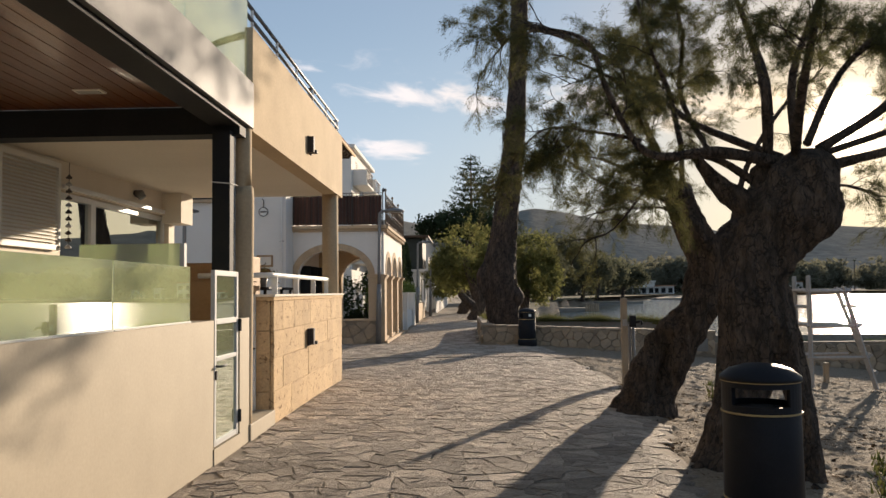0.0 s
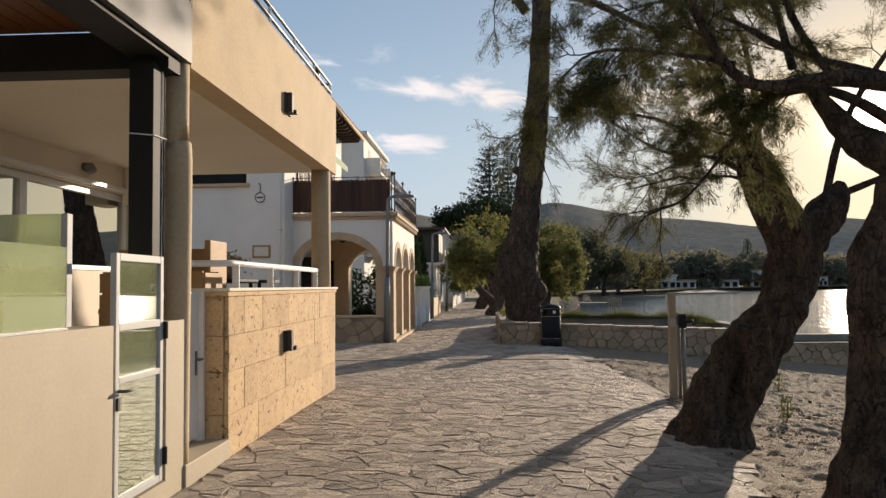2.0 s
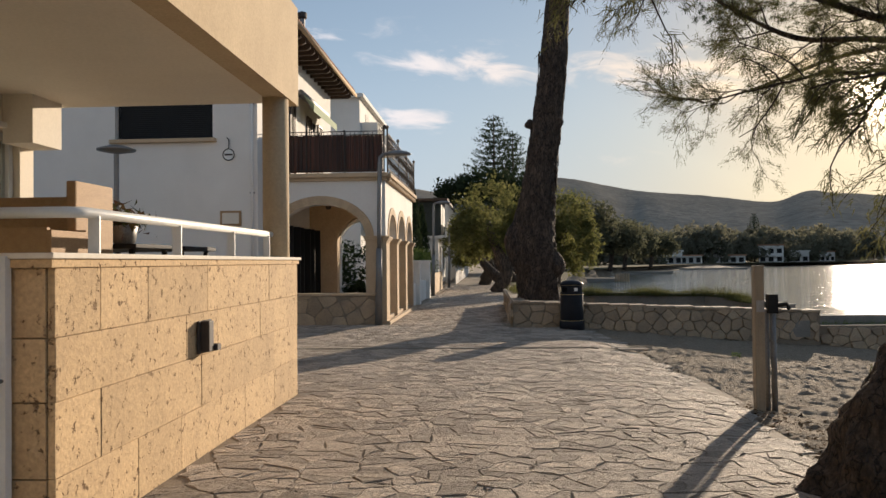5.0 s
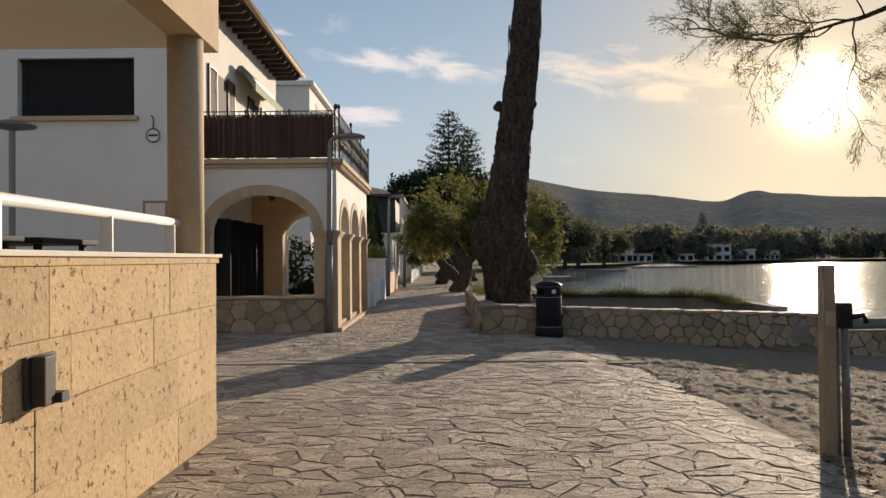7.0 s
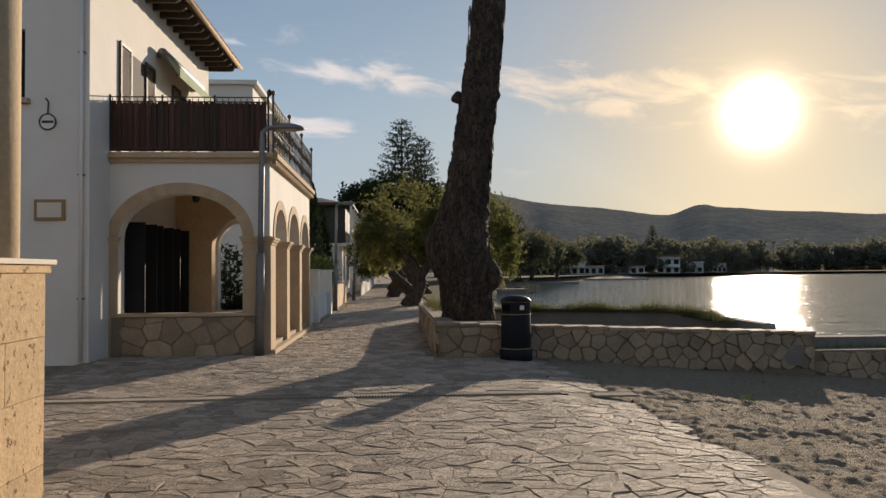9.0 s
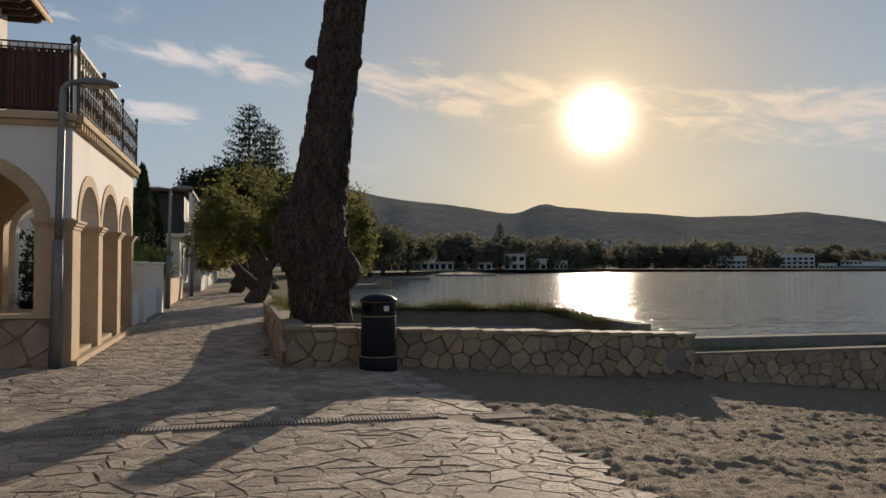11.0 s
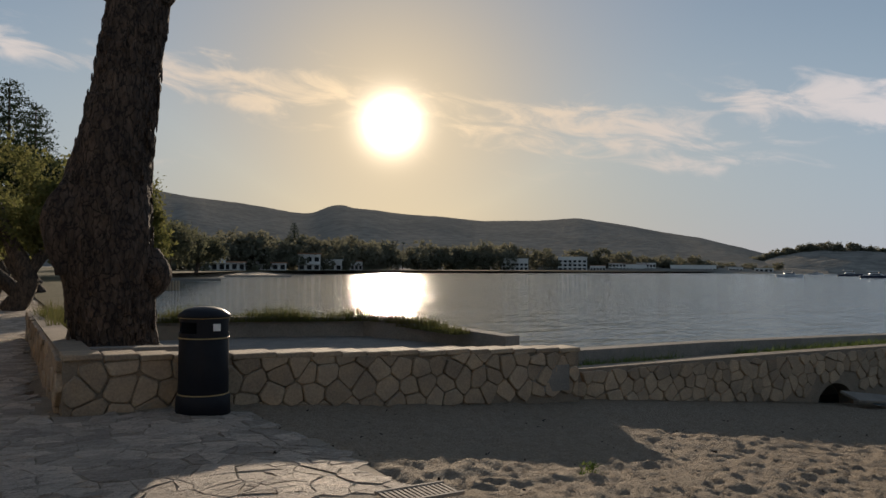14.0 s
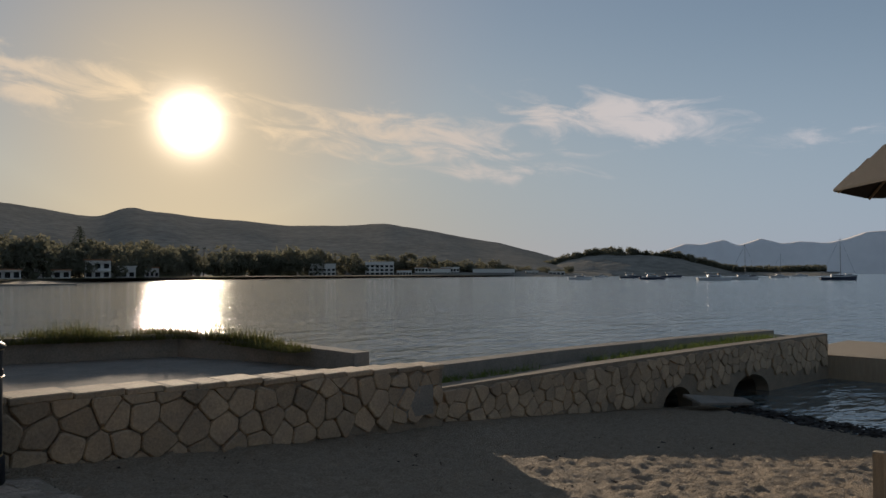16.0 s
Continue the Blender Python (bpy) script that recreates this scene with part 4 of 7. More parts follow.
for y0, y1 in ((9.72, 10.72), (10.72, 13.28)):
    for a in ((y0, y0 + 0.07, 1.76, 2.87), (y1 - 0.07, y1, 1.76, 2.87), (y0 + 0.07, y1 - 0.07, 1.76, 1.82), (y0 + 0.07, y1 - 0.07, 2.79, 2.87)):
        part("window_frame", box(-5.42, a[0], a[2], -5.32, a[1], a[3], 0.004), M_WHITEMETAL, t)
    p = part("pane", box(-5.375, y0 + 0.07, 1.82, -5.365, y1 - 0.07, 2.79), M_GLASS, t, "reflecting glass")
    p.visible_shadow = False
part("window_sill", box(-5.44, 9.72, 2.9, -5.2, 13.3, 2.96, 0.006), M_WHITEMETAL, t, "white track cover")


def louvred(name, y0, y1, z0, z1, x, mat, parent, thick=0.04):
    leaf = part(name, box(x, y0, z0, x + thick, y0 + 0.06, z1, 0.004), mat, parent)
    part("stile", box(x, y1 - 0.06, z0, x + thick, y1, z1, 0.004), mat, leaf)
    for a, b in ((z0, z0 + 0.07), (z1 - 0.07, z1)):
        part("rail", box(x, y0 + 0.06, a, x + thick, y1 - 0.06, b, 0.004), mat, leaf)
    n = int((z1 - z0 - 0.16) / 0.045)
    me = None
    for k in range(n):
        z = z0 + 0.09 + 0.045 * k
        bm = bmesh.new()
        v = [bm.verts.new(q) for q in ((0.002, 0, 0), (0.002, y1 - y0 - 0.12, 0), (thick, y1 - y0 - 0.12, -0.028), (thick, 0, -0.028), (0.002, 0, 0.008), (0.002, y1 - y0 - 0.12, 0.008), (thick, y1 - y0 - 0.12, -0.02), (thick, 0, -0.02))]
        for f in ((0, 1, 2, 3), (7, 6, 5, 4), (0, 4, 5, 1), (1, 5, 6, 2), (2, 6, 7, 3), (3, 7, 4, 0)):
            bm.faces.new([v[i] for i in f])
        if me is None:
            me = finish(bm, "slat", mat)
        else:
            bm.free()
        s = new("slat", me)
        s.parent = leaf
        s.location = Vector((x, y0 + 0.06, z + 0.03)) - Vector(parent.location)
    return leaf


t = thing("window_shutter", "open white louvred shutter folded against the wall", "shutter", (-5.22, 8.3, 2.1), "white shutters")
louvred("shutter_leaf", 8.28, 9.58, 2.08, 3.2, -5.22, M_SHUTTER, t)
t = thing("window_shutter", "white louvred shutter folded against the wall", "shutter", (-5.22, 6.9, 2.1), "white shutters")
louvred("shutter_leaf", 6.92, 8.2, 2.08, 3.2, -5.22, M_SHUTTER, t)
t = thing("wind_chime", "string of small round shells hanging beside the shutter", "wind chime", (-5.12, 9.66, 2.1))
for k in range(11):
    z = 2.12 + 0.09 * k
    part("shell", tube([(-5.15, 9.64, z), (-5.12, 9.66, z + 0.02), (-5.09, 9.68, z)], [0.012, 0.032, 0.01], 8), M_IRON if k % 3 else M_ALU, t, "", True)
part("cord", tube([(-5.12, 9.66, 2.1), (-5.12, 9.66, 3.22)], 0.004, 6), M_IRON, t)


# bench and boxes behind the handrail
def plank_crate(x, y, z, w, d, h, label):
    t = thing("wooden_crate", label, "crate", (x, y, z), "wooden crates")
    n = 4
    for k in range(n):
        part("slat", box(x, y, z + h * k / n, x + 0.03, y + d, z + h * (k + 0.92) / n, 0.004), M_BOXWOOD, t)
        part("slat", box(x + w - 0.03, y, z + h * k / n, x + w, y + d, z + h * (k + 0.92) / n, 0.004), M_BOXWOOD, t)
    for yy in (y, y + d - 0.04):
        part("end_board", box(x + 0.03, yy, z, x + w - 0.03, yy + 0.04, z + h, 0.004), M_BOXWOOD, t)


plank_crate(-3.9, 9.75, 0.82, 1.1, 0.5, 0.85, "brown wooden box seat behind the handrail")
t = thing("wooden_bench", "brown wooden bench with a tall plank back", "bench", (-4.2, 10.3, 0.82))
part("seat", box(-4.2, 10.3, 1.22, -3.0, 10.75, 1.28, 0.01), M_BOXWOOD, t)
part("backrest", box(-4.2, 10.76, 1.55, -3.02, 10.81, 1.95, 0.01), M_BOXWOOD, t)
part("end_board", box(-3.02, 10.3, 0.82, -2.95, 10.83, 2.02, 0.012), M_BOXWOOD, t, "pale upright end board")
part("leg", box(-4.2, 10.32, 0.82, -4.12, 10.7, 1.22, 0.006), M_BOXWOOD, t)
for k, y in enumerate((11.5, 12.5)):
    t = thing("terrace_table", "low dark terrace table", "table", (-3.6, y, 0.82), "terrace tables")
    part("tabletop", box(-4.0, y - 0.4, 1.56, -2.9, y + 0.4, 1.6, 0.008), M_BLACK, t)
    for dx in (-3.92, -3.0):
        for dy in (-0.32, 0.3):
            part("leg", box(dx, y + dy, 0.82, dx + 0.04, y + dy + 0.04, 1.56, 0.004), M_BLACK, t)
t = thing("flower_pot", "potted red-leaved plant in a dark pot on the terrace", "potted plant", (-3.0, 11.05, 1.6))
t.location.z = 1.6
part("pot", lathe([(0.06, 1.6), (0.09, 1.61), (0.11, 1.74), (0.1, 1.75)], 16, (-3.05, 11.2)), M_GREYPOLE, t, "", True)
rng = np.random.default_rng(5)
base = np.array([-3.05, 11.2, 1.8]) + rng.normal(0, [0.09, 0.09, 0.06], (260, 3))
tri = base[:, None, :] + rng.normal(0, 0.028, (260, 3, 3))
triangles("leaves", tri, leaf_material("red_green_leaf", (0.10, 0.04, 0.03), (0.06, 0.09, 0.03)), t)

# limestone wall: core, blocks, coping
t = thing("wall_limestone", "shell limestone block wall of the raised terrace", "wall", (FX, 8.84, 0), "", "structure")
part("core", box(FX - 0.36, 8.88, -0.1, FX - 0.045, 13.6, 1.42), M_MARES, t)
course = [(-0.05, 0.37), (0.37, 0.75), (0.75, 1.07), (1.07, 1.42)]
rng = random.Random(7)
for k, (z0, z1) in enumerate(course):
    y = 8.85
    first = True
    while y < 13.62:
        L = rng.uniform(0.55, 1.25) if not first else (0.45 if k % 2 else 0.9)
        first = False
        y1 = min(y + L, 13.65)
        if 13.65 - y1 < 0.25:
            y1 = 13.65
        d = rng.uniform(-0.003, 0.003)
        part("block", box(FX - 0.3 if y1 > 13.6 else FX - 0.04, y + 0.0015, z0 + 0.0015, FX + d, y1 - 0.0015, z1 - 0.0015, 0.004), M_MARES, t)
        y = y1
    part("block", box(FX - 0.33, 8.838 + (k % 2) * 0.002, z0 + 0.003, FX - 0.045, 8.878, z1 - 0.003, 0.006), M_MARES, t)
part("coping", box(FX - 0.38, 8.8, 1.42, FX + 0.012, 13.7, 1.465, 0.006), M_MARES, t)
part("coping", box(FX - 0.4, 8.78, 1.466, FX + 0.03, 13.73, 1.495, 0.005), M_CEIL, t, "thin pale coping slab")

# ---- street lamps ----


def street_lamp(x, y, h, tall, label):
    t = thing("street_lamp", label, "street lamp", (x, y, -0.05), "street lamps")
    part("base", tube([(x - 0.06, y, -0.05), (x - 0.035, y, 1.2), (x - 0.03, y, 1.75)], [0.085, 0.075, 0.07], 14), M_GREYPOLE, t, "dark lower sleeve", True)
    pole = smooth_path([(x - 0.03, y, 1.75), (x, y, h - 0.25), (x + 0.02, y, h - 0.08), (x + 0.09, y, h), (x + 0.22, y, h + 0.02)], 4)
    part("pole", tube(pole, [0.05] * 5 + [0.042] * (len(pole) - 5), 12), M_GREYPOLE, t, "grey galvanised pole", True)
    part("head", lathe_squashed(x + 0.42, y, h), M_GREYPOLE, t, "flat oval lamp hood", True)
    part("lens", box(x + 0.25, y - 0.1, h - 0.035, x + 0.6, y + 0.1, h - 0.02, 0.005), M_ALU, t, "pale lamp glass")


def lathe_squashed(x, y, h):
    bm = lathe([(0.05, -0.02), (0.24, -0.02), (0.26, 0.0), (0.22, 0.05), (0.12, 0.09), (0.03, 0.1)], 20)
    bmesh.ops.scale(bm, vec=(1.25, 0.75, 0.9), verts=bm.verts[:])
    bmesh.ops.translate(bm, vec=(x, y, h), verts=bm.verts[:])
    return bm


street_lamp(-2.6, 22.72, 3.92, True, "grey street lamp with a flat hood beside the arcade")
street_lamp(-2.45, 37.9, 3.95, True, "tall grey street lamp with a flat hood on the promenade")
street_lamp(-2.3, 48.0, 3.7, True, "thin grey street lamp farther along the promenade")
t = thing("patio_lamp", "grey lamp post with a flat round top behind the terrace", "street lamp", (-7.4, 19.8, 0))
part("pole", tube([(-7.4, 19.8, 0), (-7.4, 19.8, 3.7)], 0.05, 10), M_GREYPOLE, t)
part("hood", lathe([(0.06, 3.62), (0.36, 3.68), (0.37, 3.71), (0.15, 3.78), (0.03, 3.8)], 20, (-7.4, 19.8)), M_GREYPOLE, t, "", True)


# ---- litter bins ----
def litter_bin(x, y, z, turn, label, mouth_turn=0.0):
    t = thing("litter_bin", label, "litter bin", (x, y, z), "black litter bins")
    t.rotation_euler.z = turn

    def p(name, bm, mat, label="", smooth=False, par=None):
        ob = new(name, finish(bm, name, mat, smooth))
        ob.parent = par or t
        return tagged(ob, label)
    p("base", lathe([(0.25, 0.0), (0.265, 0.01), (0.262, 0.19), (0.25, 0.205)], 36), M_BINBLACK, "", True)
    p("body", lathe([(0.24, 0.2), (0.244, 0.21), (0.24, 0.755), (0.236, 0.765)], 36), M_BINBLACK, "", True)
    for zz in (0.212, 0.765, 0.965):
        p("band", lathe([(0.246, zz - 0.006), (0.25, zz - 0.004), (0.25, zz + 0.004), (0.246, zz + 0.006)], 36), M_GOLD, "faded gold band")
    # the hood's ring, with two wide mouths
    bm = bmesh.new()
    n = 48
    for k in range(n):
        a0, a1 = 2 * math.pi * k / n, 2 * math.pi * (k + 1) / n
        mid = (a0 + a1) / 2
        mouth = abs(math.sin(mid + mouth_turn)) > 0.72
        spans = ((0.77, 0.815), (0.925, 0.968)) if mouth else ((0.77, 0.968),)
        for z0, z1 in spans:
            q = [bm.verts.new((r * math.cos(a), r * math.sin(a), zz)) for zz in (z0, z1) for r in (0.243, 0.225) for a in (a0, a1)]
            for f in ((0, 1, 5, 4), (3, 2, 6, 7), (4, 5, 7, 6), (1, 0, 2, 3), (0, 4, 6, 2), (1, 3, 7, 5)):
                bm.faces.new([q[i] for i in f])
    p("hood_ring", bm, M_BINBLACK)
    p("lid", lathe([(0.25, 0.965), (0.256, 0.975), (0.25, 0.995), (0.19, 1.04), (0.1, 1.066), (0.02, 1.072)], 36), M_BINBLACK, "domed black lid", True)
    p("liner", lathe([(0.2, 0.25), (0.21, 0.26), (0.215, 0.77), (0.205, 0.78)], 24), M_DARKROOM, "dark inner liner")
    if label.endswith("stone wall"):
        p("sticker", box(0.03, -0.2475, 0.84, 0.10, -0.2445, 0.91), M_WHITEMETAL, "small white sticker")
    return t


litter_bin(1.9, 5.1, -0.06, -0.36, "black plastic litter bin with gold bands under the tamarisk")
litter_bin(1.66, 21.72, -0.06, 0.0, "black plastic litter bin with gold bands against the stone wall", 1.35)

# ---- posts at the beach edge ----
t = thing("timber_post", "weathered square timber post at the beach edge", "post", (2.68, 13.3, -0.15))
part("shaft", box(2.62, 13.21, -0.25, 2.72, 13.31, 1.36, 0.012), M_RAWWOOD, t)
part("plate", box(2.63, 13.193, 0.88, 2.71, 13.2, 1.0, 0.002), M_PALEWOOD, t, "small pale plate")
t = thing("shower_post", "slim steel beach shower post with a dark tap", "shower", (2.82, 13.28, -0.15))
part("pole", tube([(2.84, 13.3, -0.25), (2.83, 13.3, 0.95)], 0.03, 10), M_GREYPOLE, t, "", True)
part("pole", tube([(2.78, 13.33, -0.25), (2.775, 13.33, 0.9)], 0.025, 10), M_GREYPOLE, t, "", True)
part("tap", box(2.77, 13.26, 0.86, 2.88, 13.34, 1.06, 0.015), M_BLACK, t, "dark tap head")
part("spout", tube([(2.86, 13.28, 0.94), (2.96, 13.26, 0.96), (2.98, 13.25, 0.9)], 0.022, 8), M_BLACK, t, "", True)

# ---- lifeguard chair ----
t = thing("lifeguard_chair", "bleached wooden lifeguard chair on the beach", "chair", (7.6, 16.6, -0.5))
cx, cy = 7.0, 16.2


def beam(parent, name, a, b, w=0.05):
    a, b = Vector(a), Vector(b)
    part(name, tube([a, b], w, 4), M_PALEWOOD, parent)


for y in (16.1, 17.0):
    beam(t, "leg", (7.05 + 0.12 * (y - 16.1), y, -0.55), (7.05 + 0.1 * (y - 16.1), y, 1.75))
    beam(t, "back_leg", (8.35 + 0.5 * (y - 16.1), y, -0.6), (7.75 + 0.3 * (y - 16.1), y, 1.5))
    for z in (0.05, 0.7, 1.42):
        beam(t, "rail", (6.98, y, z), (8.25 - 0.25 * z, y, z), 0.04)
for z in (-0.25, 0.1, 0.72, 1.1, 1.45):
    beam(t, "rung", (7.05, 16.1, z), (7.15, 17.0, z), 0.035)
    beam(t, "rung", (8.3 - 0.28 * z, 16.1, z), (8.55 - 0.35 * z, 17.0, z), 0.035)
part("seat", box(7.0, 16.1, 1.42, 7.8, 17.0, 1.47, 0.008), M_PALEWOOD, t)

# ---- beach parasol ----
t = thing("beach_parasol", "reed beach parasol on a timber pole, coloured dark as if backlit", "parasol", (11.71, 17.46, -0.9))
part("pole", tube([(11.71, 17.46, -1.15), (11.71, 17.46, 3.8)], 0.08, 10), M_RAWWOOD, t)
# tan reed painted dark, as its side away from the sun looks
M_REED_BACKLIT = material("reed_backlit", (0.05, 0.04, 0.03), (0.03, 0.025, 0.02), rough=0.9, scale=6, fine=60, bump=0.5, stretch=(4, 4, 1))
for k in range(8):
    a0, a1 = 2 * math.pi * k / 8 + 0.39, 2 * math.pi * (k + 1) / 8 + 0.39
    bm = bmesh.new()
    top = (11.71, 17.46, 4.1)
    for j in range(9):
        s0, s1 = j / 9, (j + 1.12) / 9
        pts = []
        for s, dz in ((s0, 0.015), (s1, -0.015)):
            for a in (a0, a1):
                pts.append((top[0] + 1.71 * s * math.cos(a), top[1] + 1.71 * s * math.sin(a), top[2] - 1.52 * s + dz))
        v = [bm.verts.new(q) for q in pts] + [bm.verts.new((q[0], q[1], q[2] - 0.03)) for q in pts]
        for f in ((0, 1, 3, 2), (4, 6, 7, 5), (0, 4, 5, 1), (2, 3, 7, 6), (0, 2, 6, 4), (1, 5, 7, 3)):
            bm.faces.new([v[i] for i in f])
    part("roof_panel", bm, M_REED_BACKLIT, t)
    part("rib", tube([(top[0], top[1], top[2] - 0.06), (top[0] + 1.68 * math.cos(a0), top[1] + 1.68 * math.sin(a0), top[2] - 1.6)], 0.018, 6), M_RAWWOOD, t)

t = thing("timber_stake", "short weathered timber stake in the sand", "post", (8.08, 17.72, -0.65))
part("shaft", box(8.03, 17.67, -0.8, 8.13, 17.77, -0.2, 0.01), M_RAWWOOD, t)
# ---- arcade house details ----
def arch_trim(parent_name, span, width, place, d0, d1, label):
    """Separate wedge stones round an arch, and its bed down the sides."""
    a, b, zs, zc, _ = span
    t = thing(parent_name, label, "trim", place((a + b) / 2, 0, 0), "", "structure")
    n = 26
    cx, ra, rb = (a + b) / 2, (b - a) / 2, zc - zs
    for k in range(n):
        t0, t1 = math.pi * k / n + 0.0005, math.pi * (k + 1) / n - 0.0005
        poly = [(cx - ra * math.cos(t0), zs + rb * math.sin(t0)), (cx - ra * math.cos(t1), zs + rb * math.sin(t1)), (cx - (ra + width) * math.cos(t1), zs + (rb + width) * math.sin(t1)), (cx - (ra + width) * math.cos(t0), zs + (rb + width) * math.sin(t0))]
        part("voussoir", prism_into(bmesh.new(), poly, place, d0, -0.002), M_ARCHSTONE, t)
    return t


def pier_trim(u0, u1, z0, z1, place, d0, d1, cap_out, name, label):
    t = thing(name, label, "trim", place((u0 + u1) / 2, z0, 0), "", "structure")
    part("shaft", prism_into(bmesh.new(), [(u0, z0), (u1, z0), (u1, z1), (u0, z1)], place, d0, d1), M_ARCHSTONE, t)
    for k, (o, za, zb) in enumerate(((0.02, z1, z1 + 0.05), (0.05, z1 + 0.05, z1 + 0.09), (0.075, z1 + 0.09, z1 + 0.13))):
        part("cap", prism_into(bmesh.new(), [(u0 - o * cap_out, za), (u1 + o * cap_out, za), (u1 + o * cap_out, zb), (u0 - o * cap_out, zb)], place, d0 - o, d1 + 0.01), M_ARCHSTONE, t)
    return t


arch_trim("trim_front_arch", FRONT_ARCH, 0.2, on_front, -0.02, 0.302, "sandstone trim of the wide front arch")
for s in SIDE_ARCHES:
    arch_trim("trim_side_arch", s, 0.17, on_side, -0.018, 0.302, "sandstone trim of a side arch")
pier_trim(-2.968, HX + 0.002, -0.05, 1.92, on_front, -0.022, 0.0, 0.6, "trim_corner_pier", "sandstone corner pier with a moulded cap")
pier_trim(-5.36, -5.102, -0.05, 1.92, on_front, -0.022, 0.0, 0.6, "trim_wall_pier", "sandstone wall pier with a moulded cap")
for u0, u1 in ((HY0 - 0.02, 23.42), (24.93, 25.3), (26.98, 27.4), (28.9, HY1)):
    pier_trim(u0 - 0.003, u1 + 0.003, -0.05, 1.9, on_side, -0.022, 0.303, 0.8, "trim_side_pier", "sandstone pier with a moulded cap between the arches")
slab("trim_plinth_side", HX - 0.01, HY0 - 0.03, -0.1, HX + 0.1, HY1, 0.06, M_ARCHSTONE, "pale stone plinth step along the arcade", "trim", 0.01)

# inner rib arch, doors and pillars of the arcade
arch_wall("wall_arcade_rib", [(-4.45, -2.9, 2.0, 2.75, -0.1)], -5.25, HX - 0.31, -0.1, 3.3, lambda u, v, d: (u, 26.95 + d, v), 0.0, 0.35, "cream cross arch inside the arcade").data.materials[0] = M_ARCHSTONE
for y in (23.9, 25.0, 26.2):
    t = thing("french_door", "tall dark glazed door with open black louvred shutters", "door", (-5.25, y, 0.12), "arcade doors", "structure")
    part("leaf", box(-5.249, y - 0.36, 0.12, -5.2, y + 0.36, 2.35, 0.006), M_BLACK, t)
    part("pane", box(-5.199, y - 0.3, 0.3, -5.19, y + 0.3, 2.25), M_DARKROOM, t, "dark glass")
    for sy in (-0.36, 0.33):
        part("shutter_leaf", box(-5.19, y + sy, 0.14, -4.85, y + sy + 0.035, 2.35, 0.004), M_BLACK, t, "open shutter standing out from the wall")
for x, y, z in ((-4.2, 24.6, 3.0), (-3.7, 25.8, 3.0)):
    t = thing("hanging_lamp", "small dark lantern hanging from the arcade ceiling", "lamp", (x, y, 3.3), "arcade lanterns")
    part("rod", tube([(x, y, 3.3), (x, y, 3.05)], 0.008, 6), M_IRON, t)
    part("lantern", lathe([(0.03, 2.8), (0.07, 2.83), (0.09, 2.98), (0.05, 3.03), (0.01, 3.07)], 8, (x, y)), M_IRON, t)
t = thing("garden_planter", "low white planter with a dark spiky plant under the arch", "planter", (-3.8, 28.6, 0.12))
part("box", box(-4.7, 28.45, 0.12, -3.1, 28.8, 0.5, 0.02), M_WHITE, t)
rng = np.random.default_rng(11)


def spiky(rng, centre, n, length, width, up=0.6):
    """Blade triangles fanning out of one place."""
    d = rng.normal(0, 1, (n, 3))
    d[:, 2] = np.abs(d[:, 2]) * up + 0.25
    d /= np.linalg.norm(d, axis=1)[:, None]
    L = length * rng.uniform(0.5, 1.0, (n, 1))
    side = np.cross(d, [0, 0, 1.0])
    side /= np.linalg.norm(side, axis=1)[:, None] + 1e-6
    base = np.array(centre) + rng.normal(0, width * 3, (n, 3)) * [1, 1, 0]
    return np.stack([base - side * width, base + side * width, base + d * L], 1)


triangles("leaves", np.concatenate([spiky(rng, (x, 28.6, 0.5), 140, 0.6, 0.018) for x in (-4.4, -4.0, -3.6, -3.3)]), M_PINELEAF, t)
slab("wall_arcade_parapet_coping", -5.1, HY0 - 0.1, 0.66, -2.72, HY0 + 0.2, 0.72, M_ARCHSTONE, "pale stone coping of the arcade parapet", "wall", 0.012)
slab("wall_arcade_parapet", -5.2, HY0 - 0.05, -0.1, -2.72, HY0 - 0.024, 0.655, M_MORTAR, "stone-clad arcade parapet")
slab("wall_arcade_parapet_core", -5.1, HY0 + 0.002, -0.1, -2.97, HY0 + 0.18, 0.655, M_WHITE, "white back of the arcade parapet")

# balcony cornice and railings
slab("trim_cornice_front", -5.3, HY0 - 0.12, 3.42, HX + 0.06, HY0 + 0.01, 3.52, M_ARCHSTONE, "weathered stone cornice under the balcony", "trim", 0.015)
slab("trim_cornice_front_low", -5.3, HY0 - 0.06, 3.34, HX + 0.03, HY0 + 0.01, 3.418, M_ARCHSTONE, "lower moulding of the balcony cornice", "trim", 0.01)
slab("trim_cornice_side", HX - 0.01, HY0 + 0.012, 3.42, HX + 0.14, HY1 + 0.1, 3.52, M_ARCHSTONE, "weathered stone cornice under the balcony", "trim", 0.015)
t = thing("trim_dentils", "small stone brackets under the balcony edge", "trim", (HX, HY0, 3.33), "", "structure")
y = HY0 + 0.1
while y < HY1:
    part("dentil", box(HX + 0.002, y, 3.32, HX + 0.1, y + 0.09, 3.418, 0.012), M_ARCHSTONE, t)
    y += 0.2
slab("floor_balcony", -5.24, HY0 + 0.02, 3.502, HX - 0.02, HY1, 3.53, M_ARCHSTONE, "stone balcony floor", "floor")

t = thing("balcony_screen", "dark brown boarded screen behind the iron balcony railing", "screen", (-5.2, HY0, 3.53))
part("backing", box(-5.25, HY0 + 0.054, 3.56, -2.6, HY0 + 0.07, 4.4), M_BROWNBOARD, t)
x = -5.25
rng2 = random.Random(3)
